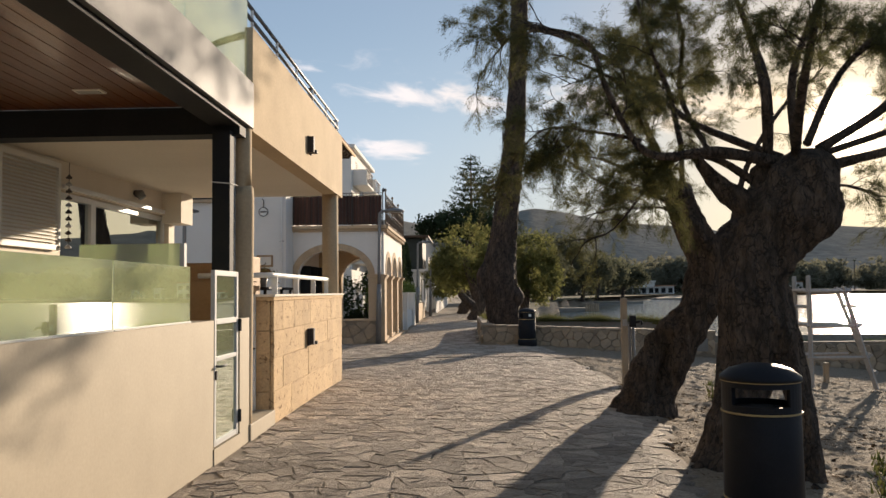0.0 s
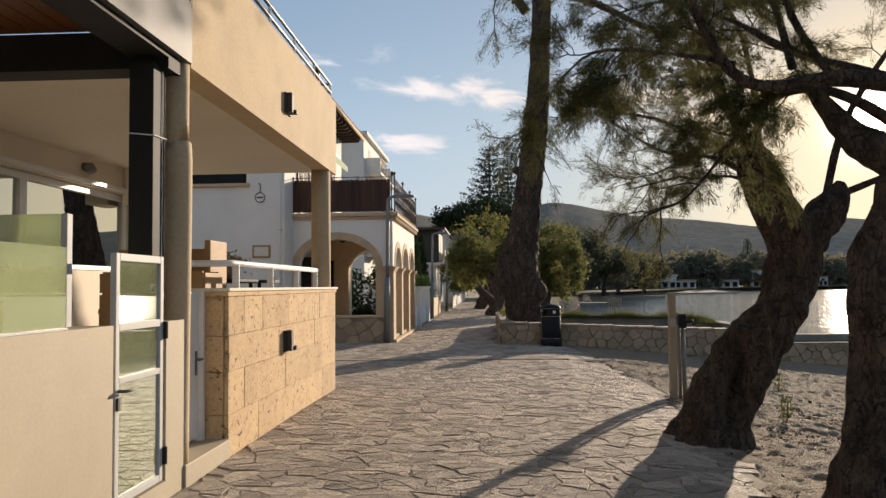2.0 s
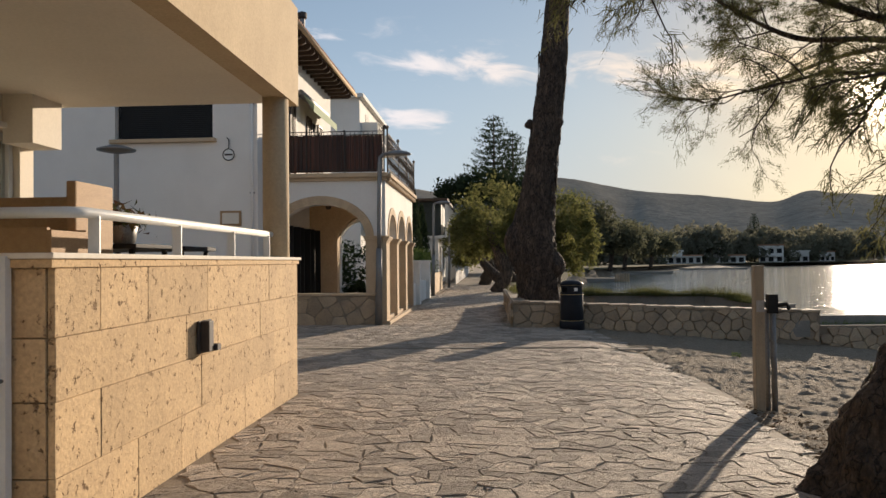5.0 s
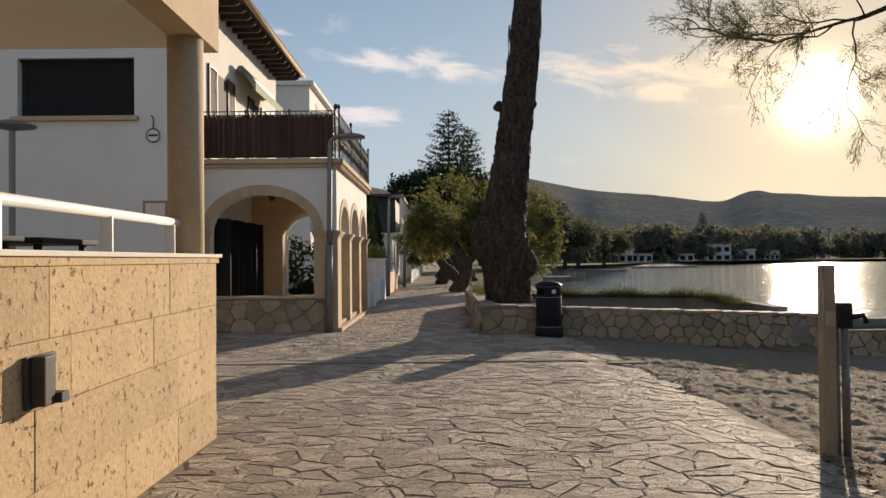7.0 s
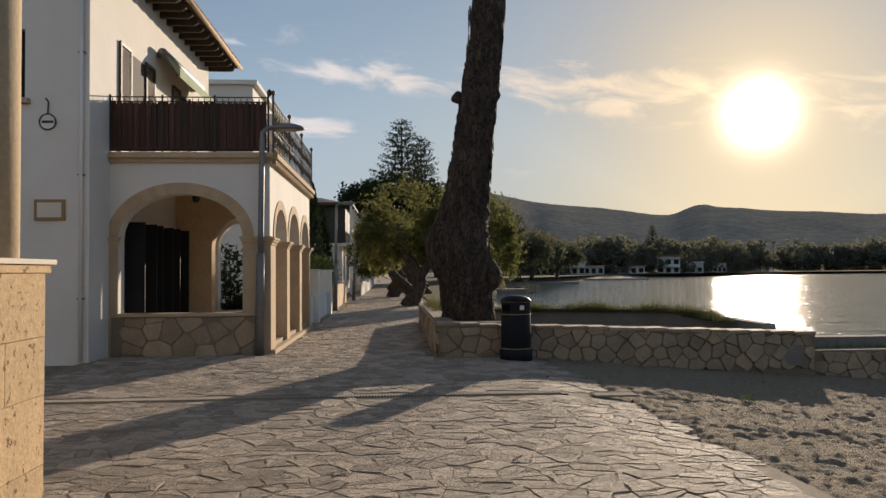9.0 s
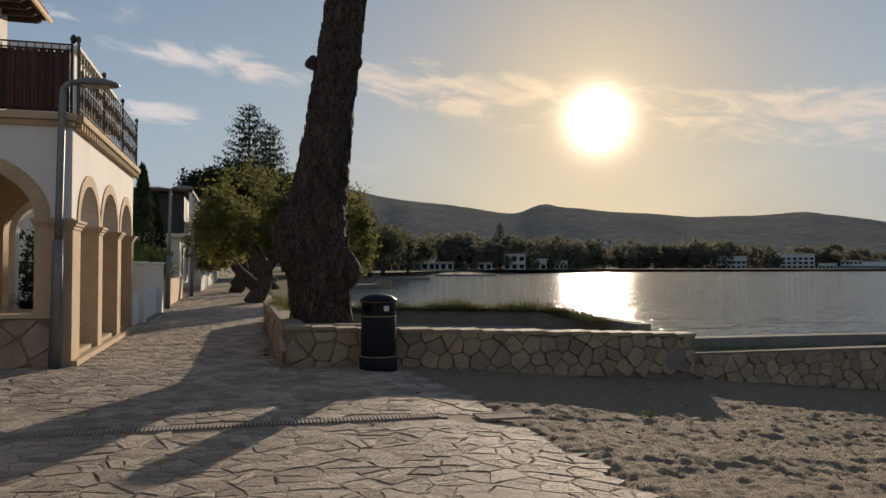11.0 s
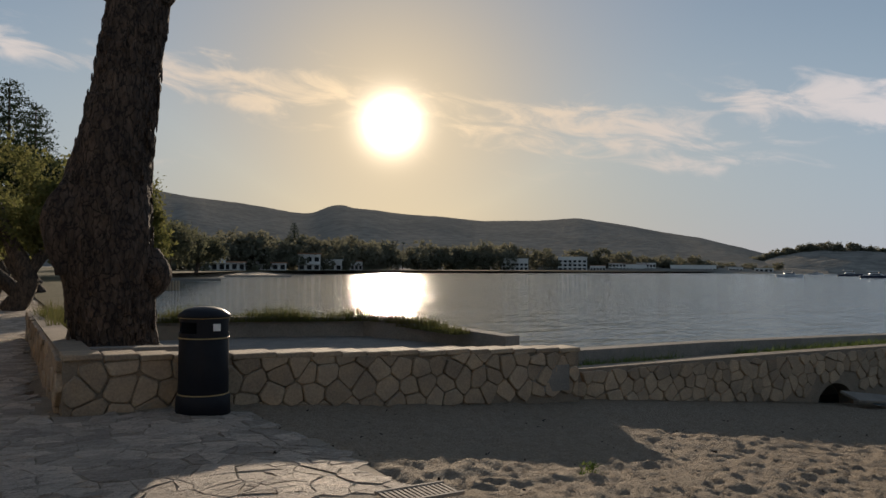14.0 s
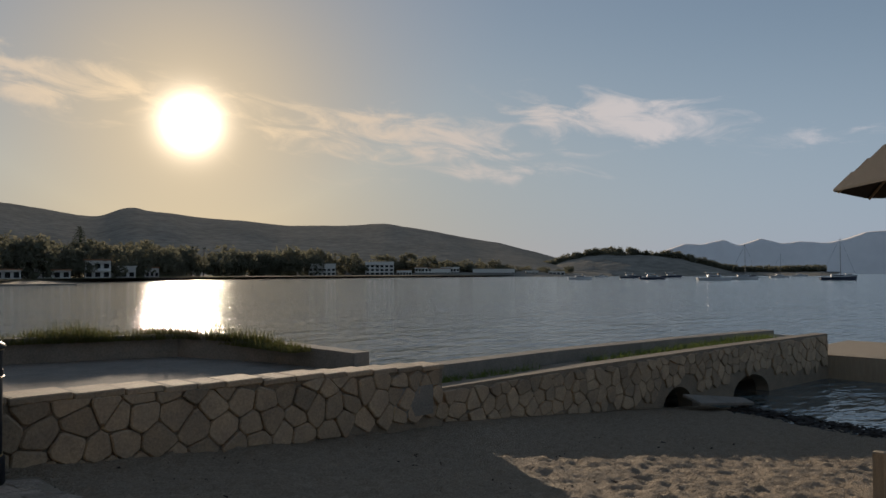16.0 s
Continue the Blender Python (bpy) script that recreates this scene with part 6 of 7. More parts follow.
stem(t, "burr", [(1.45, 23.95, 1.0, 0.1), (1.52, 23.92, 1.3, 0.24), (1.5, 23.95, 1.62, 0.1)], 16, 0.25, 5.0, M_PINEBARK, 5, "swollen bark burr")
stem(t, "burr", [(0.55, 23.95, 1.3, 0.1), (0.5, 23.95, 1.9, 0.22), (0.62, 24.0, 2.5, 0.08)], 16, 0.3, 7.0, M_PINEBARK, 5, "swollen bark burr")
stem(t, "branch_stub", [(1.3, 24.15, 4.55, 0.14), (1.05, 24.1, 4.72, 0.1), (0.9, 24.05, 4.82, 0.12), (0.86, 24.04, 4.85, 0.07)], 14, 0.2, 3.0, M_PINEBARK, 4, "sawn branch stub")
stem(t, "branch_stub", [(1.3, 24.1, 9.4, 0.14), (1.05, 24.1, 9.75, 0.12), (0.88, 24.1, 9.8, 0.13)], 14, 0.2, 4.0, M_PINEBARK, 4, "sawn branch stub")
stem(t, "branch_stub", [(1.6, 23.95, 4.75, 0.11), (1.62, 23.82, 4.8, 0.13), (1.62, 23.79, 4.8, 0.09)], 14, 0.2, 4.0, M_PINEBARK, 3, "healed branch knot")
stem(t, "bough", [(1.8, 24.1, 10.0, 0.13), (2.9, 22.8, 9.2, 0.1), (4.0, 21.4, 8.0, 0.07), (4.9, 20.5, 7.1, 0.04), (5.4, 20.1, 6.8, 0.02)], 10, 0.2, 6.0, M_PINEBARK, 5)
BOUGH = np.random.default_rng(404)
needles = []
for cx, cy, cz, w in ((4.5, 20.7, 7.0, 0.8), (5.3, 20.2, 6.75, 0.85), (4.9, 20.3, 7.6, 0.9), (6.1, 20.0, 7.2, 0.7), (4.0, 21.2, 7.7, 0.7)):
    for _ in range(70):
        c = np.array((cx, cy, cz - 0.5)) + BOUGH.normal(0, 0.45, 3) * w * np.array((1, 1, 0.55))
        d = BOUGH.normal(0, 1, (34, 3))
        d /= np.linalg.norm(d, axis=1)[:, None]
        side = np.cross(d, BOUGH.normal(0, 1, (34, 3)))
        side *= 0.0035 / np.linalg.norm(side, axis=1)[:, None]
        needles.append(np.stack([c - side, c + side, c + d * 0.13], 1))
triangles("crown", np.concatenate(needles), M_PINELEAF, t, "dark tufts of pine needles")
rng = random.Random(4)
scale_bm = bmesh.new()
for k in range(520):
    z = rng.uniform(0.3, 6.5)
    a = rng.uniform(math.pi * 0.9, math.pi * 2.1)
    cx = float(np.interp(z, [0.1, 1.0, 1.7, 2.5, 3.5, 4.5, 6.0], [1.12, 1.08, 1.02, 1.05, 1.19, 1.32, 1.51]))
    r = float(np.interp(z, [0.1, 1.0, 1.7, 2.5, 3.5, 4.5, 6.0], [0.53, 0.5, 0.525, 0.465, 0.4, 0.365, 0.33])) + 0.005
    w, h = rng.uniform(0.02, 0.05), rng.uniform(0.05, 0.14)
    n, tg = Vector((math.cos(a), math.sin(a), 0)), Vector((-math.sin(a), math.cos(a), 0))
    c = Vector((cx, 24.1, z)) + n * r
    v = [scale_bm.verts.new(c + tg * (w * i) + Vector((0, 0, h * j)) + n * o) for i, j, o in ((-1, -0.8, 0), (1, -0.7, 0), (1, 0.7, 0), (-0.8, 0.9, 0), (-0.6, -0.5, 0.014), (0.6, -0.5, 0.014), (0.6, 0.5, 0.014), (-0.5, 0.6, 0.014))]
    for f in ((4, 5, 6, 7), (0, 1, 5, 4), (1, 2, 6, 5), (2, 3, 7, 6), (3, 0, 4, 7)):
        scale_bm.faces.new([v[i] for i in f])
tagged(part("bark", scale_bm, M_PINEBARK, t, "raised bark plates"), kind="stuff")


def blob_points(rng, centre, size, n, gaps):
    """Points in an uneven crown: clumps on a lumpy ellipsoid, thinned by noise."""
    out = []
    while len(out) < n:
        d = rng.normal(0, 1, 3)
        d /= np.linalg.norm(d)
        r = rng.uniform(0.55, 1.0) ** 0.6 * (1 + 0.28 * noise.noise(Vector(d * 2.2) + Vector(centre)))
        p = np.array(centre) + d * np.array(size) * r
        if noise.noise(Vector(p * 2.2 / max(size))) > gaps:
            out.append(p)
    return np.array(out)


def leafy(rng, pts, per, spread, size):
    P = np.repeat(pts, per, 0) + rng.normal(0, spread, (len(pts) * per, 3))
    return P[:, None, :] + rng.normal(0, size, (len(P), 3, 3))


def crown_tree(name, at, trunk_rows, crowns, n, per, size, mat, bark, label, group, seed, gaps=-0.25):
    rng = np.random.default_rng(seed)
    t = thing(name, label, "tree", at, group)
    for k, rows in enumerate(trunk_rows):
        stem(t, "trunk" if k == 0 else "limb", rows, 12, 0.2, seed + k, bark, 4)
    tri = np.concatenate([leafy(rng, blob_points(rng, c, s, n, gaps), per, size * 2.2, size) for c, s in crowns])
    triangles("crown", tri, mat, t)
    return t


# tamarisks farther along the promenade
crown_tree("tamarisk_tree", (0.9, 41, 0), [[(0.2, 41, -0.1, 0.35), (0.7, 41, 0.9, 0.3), (0.2, 41.2, 2.2, 0.22), (-0.2, 41.2, 3.4, 0.12)], [(0.6, 41, 1.0, 0.2), (1.6, 41, 2.4, 0.15), (2.2, 41, 3.6, 0.08)]],
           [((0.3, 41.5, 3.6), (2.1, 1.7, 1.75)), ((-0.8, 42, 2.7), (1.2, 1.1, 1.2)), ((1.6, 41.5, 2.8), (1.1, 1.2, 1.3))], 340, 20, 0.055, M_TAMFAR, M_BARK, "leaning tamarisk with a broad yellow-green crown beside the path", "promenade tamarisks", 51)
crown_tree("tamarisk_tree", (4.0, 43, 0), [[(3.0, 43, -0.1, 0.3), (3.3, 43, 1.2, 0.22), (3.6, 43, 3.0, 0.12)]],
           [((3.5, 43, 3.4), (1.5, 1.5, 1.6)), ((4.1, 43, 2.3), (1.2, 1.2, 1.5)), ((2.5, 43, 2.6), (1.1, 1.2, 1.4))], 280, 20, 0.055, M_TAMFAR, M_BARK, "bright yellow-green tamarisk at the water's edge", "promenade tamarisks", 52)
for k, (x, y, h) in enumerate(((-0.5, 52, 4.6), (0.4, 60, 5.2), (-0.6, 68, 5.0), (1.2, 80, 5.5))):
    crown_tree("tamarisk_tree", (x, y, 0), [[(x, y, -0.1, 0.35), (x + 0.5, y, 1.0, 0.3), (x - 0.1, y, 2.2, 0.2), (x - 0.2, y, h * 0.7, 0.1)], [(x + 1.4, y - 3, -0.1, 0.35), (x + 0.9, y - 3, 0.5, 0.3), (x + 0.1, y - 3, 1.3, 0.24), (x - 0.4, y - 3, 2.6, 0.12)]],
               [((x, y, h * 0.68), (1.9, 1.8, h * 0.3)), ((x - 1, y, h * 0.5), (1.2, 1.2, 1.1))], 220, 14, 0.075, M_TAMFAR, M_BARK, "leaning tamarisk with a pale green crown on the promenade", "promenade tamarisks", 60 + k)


def norfolk(x, y, h, r, seed):
    rng = np.random.default_rng(seed)
    t = thing("norfolk_pine", "tall dark tiered island pine", "tree", (x, y, 0))
    part("trunk", tube([(x, y, 0), (x, y, h * 0.6), (x, y, h)], [0.4, 0.2, 0.03], 8), M_PINEBARK, t)
    tri = []
    z = h * 0.35
    while z < h * 0.985:
        f = (h - z) / (h * 0.65)
        for k in range(6):
            a = 2 * math.pi * (k + rng.uniform(-0.3, 0.3)) / 6
            L = r * (0.12 + 0.88 * f ** 0.75) * rng.uniform(0.75, 1.1)
            n = max(3, int(L / 0.22))
            for s in np.linspace(0.12, 1, n):
                c = np.array([x + math.cos(a) * L * s, y + math.sin(a) * L * s, z + 0.28 * L * s * s - 0.1 * L * s])
                m = int(5 + 7 * (1 - abs(s - 0.7)))
                tri.append(c + rng.normal(0, [0.16, 0.16, 0.10], (m, 1, 3)) + rng.normal(0, 0.085, (m, 3, 3)))
        z += h * 0.034
    triangles("crown", np.concatenate(tri), M_PINELEAF, t)


norfolk(0.6, 95, 18.7, 4.9, 5)
norfolk(3.0, 101, 17.8, 4.0, 6)
crown_tree("umbrella_pine", (-1, 82, 0), [[(-0.2, 82, 0, 0.4), (0.3, 82, 4, 0.3), (0.0, 82, 7, 0.15)]], [((-3.0, 82, 8.3), (2.4, 2.4, 1.2)), ((-0.6, 82, 9.0), (2.8, 2.4, 1.4)), ((2.8, 82, 8.2), (2.6, 2.2, 1.3))], 300, 12, 0.13, M_PINELEAF, M_PINEBARK, "dark broad umbrella pine behind the promenade", "umbrella pines", 71)
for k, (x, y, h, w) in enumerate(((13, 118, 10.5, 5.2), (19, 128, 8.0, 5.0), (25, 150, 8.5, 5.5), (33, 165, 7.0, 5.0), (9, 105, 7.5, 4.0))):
    crown_tree("umbrella_pine", (x, y, -0.3), [[(x, y, -0.4, 0.4), (x + 0.5, y, h * 0.5, 0.3), (x, y, h * 0.8, 0.15)]], [((x, y, h * 0.76), (w, w, h * 0.2)), ((x + w * 0.5, y, h * 0.55), (w * 0.6, w * 0.6, h * 0.2)), ((x - w * 0.4, y, h * 0.5), (w * 0.6, w * 0.6, h * 0.2))], 200, 10, 0.2, M_PINE_HAZED, M_PINEBARK, "umbrella pine on the far bank, leaves coloured paler for haze", "umbrella pines", 80 + k)


def cypress(x, y, h, r, seed):
    rng = np.random.default_rng(seed)
    t = thing("cypress_tree", "slim dark cypress in the garden behind the arcade", "tree", (x, y, 0), "cypresses")
    part("trunk", tube([(x, y, 0), (x, y, h * 0.9)], [0.1, 0.02], 6), M_PINEBARK, t)
    z = rng.uniform(0.04, 1, 2200) ** 0.9
    rr = r * np.sin(np.clip(z, 0, 1) ** 0.6 * math.pi * 0.98) ** 0.8 * rng.uniform(0.5, 1.1, 2200)
    a = rng.uniform(0, 2 * math.pi, 2200)
    p = np.stack([x + rr * np.cos(a), y + rr * np.sin(a), z * h], 1)
    d = rng.normal(0, 0.045, (2200, 3, 3))
    d[:, 2, 2] += 0.16
    triangles("crown", p[:, None, :] + d, M_PINELEAF, t)


cypress(-3.8, 42.0, 5.1, 0.5, 1)
cypress(-3.6, 45.0, 4.3, 0.42, 2)
# ---- gardens and houses along the promenade ----
slab("wall_garden", -2.85, 29.3, -0.1, -2.6, 35.4, 0.72, M_WHITE, "low white garden wall")
slab("wall_garden_far", -2.85, 38.6, -0.1, -2.6, 46.0, 0.9, M_ARCHSTONE, "pale stone garden wall farther along")
for y in (31.4, 35.7):
    t = thing("gate_pillar", "white rendered garden gate pillar", "pillar", (-2.7, y, 0), "gate pillars")
    part("shaft", box(-2.9, y - 0.22, -0.1, -2.46, y + 0.22, 1.42, 0.01), M_WHITE, t)
    part("cap", box(-2.94, y - 0.26, 1.42, -2.42, y + 0.26, 1.49, 0.012), M_WHITE, t)
rng = np.random.default_rng(90)
for x, y, s in ((-3.6, 31.2, 0.9), (-3.5, 33.5, 1.0), (-3.4, 36.6, 1.1), (-3.3, 39.5, 0.8), (-3.4, 43.5, 0.9)):
    t = thing("garden_bush", "bright green garden bush behind the white wall", "bush", (x, y, 0), "garden bushes")
    part("stems", tube([(x, y, -0.1), (x, y, 0.9)], 0.05, 6), M_TWIG, t)
    triangles("foliage", leafy(rng, blob_points(rng, (x, y, 1.15), (0.7 * s, 0.9 * s, 0.95 * s), 150, -0.3), 12, 0.09, 0.05), M_WEED, t)


def house(name, x0, y0, x1, y1, h, label, wallmat, storeys, rows, flat=True, roofmat=None, cols=3):
    """A block with a roof edge and inset windows on its sides towards the path (+x) and the camera (-y)."""
    t = thing(name, label, "house", ((x0 + x1) / 2, (y0 + y1) / 2, 0), "houses along the promenade")
    part("wall", box(x0, y0, -0.1, x1, y1, h), wallmat, t)
    part("roof", box(x0 - 0.25, y0 - 0.25, h + 0.002, x1 + 0.25, y1 + 0.25, h + 0.22, 0.03), roofmat or wallmat, t)
    sh = h / storeys
    for s in range(storeys):
        for k in range(rows):
            y = y0 + (y1 - y0) * (k + 0.5) / rows
            w = part("window", box(x1 - 0.02, y - 0.5, s * sh + 0.9, x1 + 0.015, y + 0.5, s * sh + sh - 0.5), M_BLACK, t, "dark window")
            part("sill", box(x1, y - 0.58, s * sh + 0.82, x1 + 0.08, y + 0.58, s * sh + 0.898), wallmat, w)
        for k in range(cols):
            x = x0 + (x1 - x0) * (k + 0.5) / cols
            w = part("window", box(x - 0.45, y0 - 0.015, s * sh + 0.9, x + 0.45, y0 + 0.02, s * sh + sh - 0.5), M_BLACK, t, "dark window")
            part("sill", box(x - 0.52, y0 - 0.08, s * sh + 0.82, x + 0.52, y0, s * sh + 0.898), wallmat, w)
    return t


# white apartment block with balconies behind the arcade house
t = house("apartment_block", -15, 45.5, -6.9, 55, 10.2, "white apartment block with small balconies", M_WHITE, 4, 2, cols=0)
for z in (4.2, 6.6, 9.0):
    for y in (46.2, 50.5):
        b = part("balcony", box(-6.9, y, z - 0.95, -6.0, y + 3.0, z - 0.8, 0.02), M_WHITE, t)
        for k in range(12):
            part("baluster", box(-6.06, y + 0.05 + 0.25 * k, z - 0.8, -6.04, y + 0.07 + 0.25 * k, z, 0), M_IRON, b)
        part("rail", box(-6.08, y, z, -6.02, y + 3.0, z + 0.04), M_IRON, b)
        part("side_panel", box(-6.9, y, z - 0.8, -6.05, y + 0.05, z + 0.02), M_WHITE, b)
# dark timber house with white posts
t = house("timber_house", -12, 58, -3.6, 70, 3.0, "dark timber house with a white porch", M_WHITE, 1, 3, cols=2)
part("upper_storey", box(-12, 58.3, 3.25, -3.4, 70, 5.6, 0.02), M_DARKTIMBER, t, "dark boarded upper storey")
part("eave", box(-12.4, 57.6, 5.62, -2.9, 70.4, 5.8, 0.03), M_EAVE, t)
for k in range(5):
    part("porch_post", box(-3.1, 57.8 + 3 * k, 0, -2.95, 57.95 + 3 * k, 5.6, 0.01), M_WHITE, t, "white porch post")
part("porch_floor", box(-3.6, 57.7, 3.05, -2.85, 70, 3.24, 0.02), M_WHITE, t, "white porch floor")
for k in range(20):
    part("slat", box(-2.98, 58 + 0.6 * k, 3.3, -2.94, 58.45 + 0.6 * k, 4.2), M_EAVE, t)
house("white_house", -10, 74, -3.2, 82, 4.4, "white house farther along the promenade", M_WHITE, 2, 3, cols=2, roofmat=M_TILE)
house("white_house", -10, 88, -2.6, 100, 5.2, "white house at the bend of the promenade", M_WHITE, 2, 3, cols=2, roofmat=M_TILE)
t = thing("picket_fence", "low white picket fence along the gardens", "fence", (-2.3, 60, 0))
for k in range(60):
    part("picket", box(-2.32, 55 + 0.5 * k, -0.05, -2.26, 55.35 + 0.5 * k, 0.8), M_WHITE, t)
house("white_house", -30, 40, -16.5, 56, 6.5, "white house behind the arcade house", M_WHITE, 2, 3, cols=4, roofmat=M_TILE)
# row behind the walker closes the street
house("beach_house", -14, -30, -5.7, -8, 5.0, "cream house behind the start of the walk", M_PLASTER, 2, 4, cols=3, roofmat=M_TILE)

# ---- far shore: woods, houses, quay ----


def polar(az, r):
    return r * math.sin(radians(az)), r * math.cos(radians(az))


rng = np.random.default_rng(17)
tri = []


def far_shore(az):
    return float(np.interp(az, [6, 10, 14, 20, 28, 36, 45, 53], [190, 230, 262, 300, 470, 600, 640, 660]))


for k in range(420):
    az = rng.uniform(6, 53)
    row = rng.uniform(0, 1)
    r = far_shore(az) + 7 + 45 * row
    x, y = polar(az, r)
    tall = (5.5 + 9.5 * rng.random() ** 2) * (r / 330) ** 0.45 * float(np.interp(az, [6, 14, 24, 34, 44, 53], [0.8, 1.0, 0.95, 1.05, 0.8, 0.4]))
    w = tall * rng.uniform(0.35, 0.65)
    flat = rng.random() < 0.55
    c = (x, y, tall * (0.72 if flat else 0.5) - 0.6)
    s = (w, w, tall * (0.3 if flat else 0.5))
    tri.append(leafy(rng, blob_points(rng, c, s, 60, -0.4), 8, tall * 0.05, tall * 0.05))
for k in range(170):
    az = rng.uniform(51, 70)
    h = 885 * math.tan(radians(float(np.interp(az, [51, 53, 54.5, 56, 59, 61, 63, 64.5, 70], [0.3, 1.05, 1.35, 1.5, 1.35, 1.1, 0.55, 0.15, 0.15])))) + 3
    r = 870 + 20 * rng.random()
    x, y = polar(az, r)
    w = rng.uniform(3, 6)
    tri.append(leafy(rng, blob_points(rng, (x, y, h * rng.uniform(0.8, 1.05)), (w, w, w * 0.6), 30, -0.5), 8, 0.8, 0.8))
triangles("far_woods", np.concatenate(tri), M_FARLEAF_HAZED, None, "pine woods along the far shore, haze painted into the leaf colour", "woods", "stuff")


def palm(az, r, h):
    x, y = polar(az, r)
    t = thing("palm_tree", "small dark palm on the far shore", "tree", (x, y, 0), "far palms")
    part("trunk", tube([(x, y, 0), (x + 0.3, y, h)], [0.3, 0.2], 6), M_PINEBARK, t)
    triangles("crown", spiky(rng, (x + 0.3, y, h), 60, 2.4, 0.1, 0.5), M_PINELEAF, t)


for az in (25.6, 26.4):
    palm(az, far_shore(az) + 20, 15)
norfolk(*polar(18.4, 330), 19.5, 4.0, 8)


def far_house(az, dr, w, d, h, n, label):
    r = far_shore(az) + dr * 0.5 + 1
    x, y = polar(az, r)
    t = thing("villa", label, "house", (x, y, -0.5), "far villas")
    t.rotation_euler.z = radians(-az)

    def p(name, bm, mat, par=None):
        ob = new(name, finish(bm, name, mat))
        ob.parent = par or t
        return ob
    p("wall", box(-w / 2, -d / 2, 0, w / 2, d / 2, h), M_WHITE)
    p("roof", box(-w / 2 - 0.4, -d / 2 - 0.4, h + 0.01, w / 2 + 0.4, d / 2 + 0.4, h + 0.5), M_TILE if n % 2 else M_WHITE)
    for s in range(max(1, int(h / 3))):
        for k in range(n):
            u = -w / 2 + w * (k + 0.5) / n
            p("window", box(u - w / n * 0.3, -d / 2 - 0.05, s * 3 + 0.8, u + w / n * 0.3, -d / 2 + 0.1, s * 3 + 2.4), M_BLACK)
        p("balcony", box(-w / 2, -d / 2 - 0.9, s * 3 + 2.7, w / 2, -d / 2 - 0.06, s * 3 + 2.9), M_WHITE)


for az, dr, w, d, h, n in ((12.6, 18, 12, 8, 6, 4), (14.2, 10, 9, 7, 4, 3), (15.6, 30, 12, 8, 9, 4), (17.0, 12, 10, 8, 4, 3), (19.4, 22, 11, 8, 9, 3), (20.8, 14, 14, 9, 6, 4), (22.6, 20, 12, 8, 6, 5), (34.8, 12, 26, 10, 12, 6), (39.0, 26, 30, 10, 15, 6), (40.8, 10, 16, 8, 6, 5), (42.2, 16, 18, 8, 9, 5), (43.4, 8, 24, 10, 8, 7), (44.2, 20, 20, 9, 9, 6), (47.4, 5, 46, 10, 7, 12), (50.2, 5, 14, 8, 5, 4), (52.0, 8, 18, 8, 4, 4)):
    far_house(az, dr, w * 0.75, d, h * 0.72, n, "white far villa with balconies among the pines")
t = thing("quay", "low stone quay with dark piles", "quay", (20, 140, -1.2))
part("deck", box(7, 98, -1.5, 16, 101, -0.75, 0.05), M_CONCRETE, t)
part("deck", box(22, 150, -1.5, 34, 153, -0.75, 0.05), M_CONCRETE, t)
part("deck", box(40, 200, -1.5, 64, 203, -0.8, 0.05), M_CONCRETE, t)
for k in range(6):
    part("mooring_post", tube([(15 + 0.3 * k, 97.8, -1.6), (15 + 0.3 * k, 97.8, -0.2)], 0.12, 6), M_RAWWOOD, t)


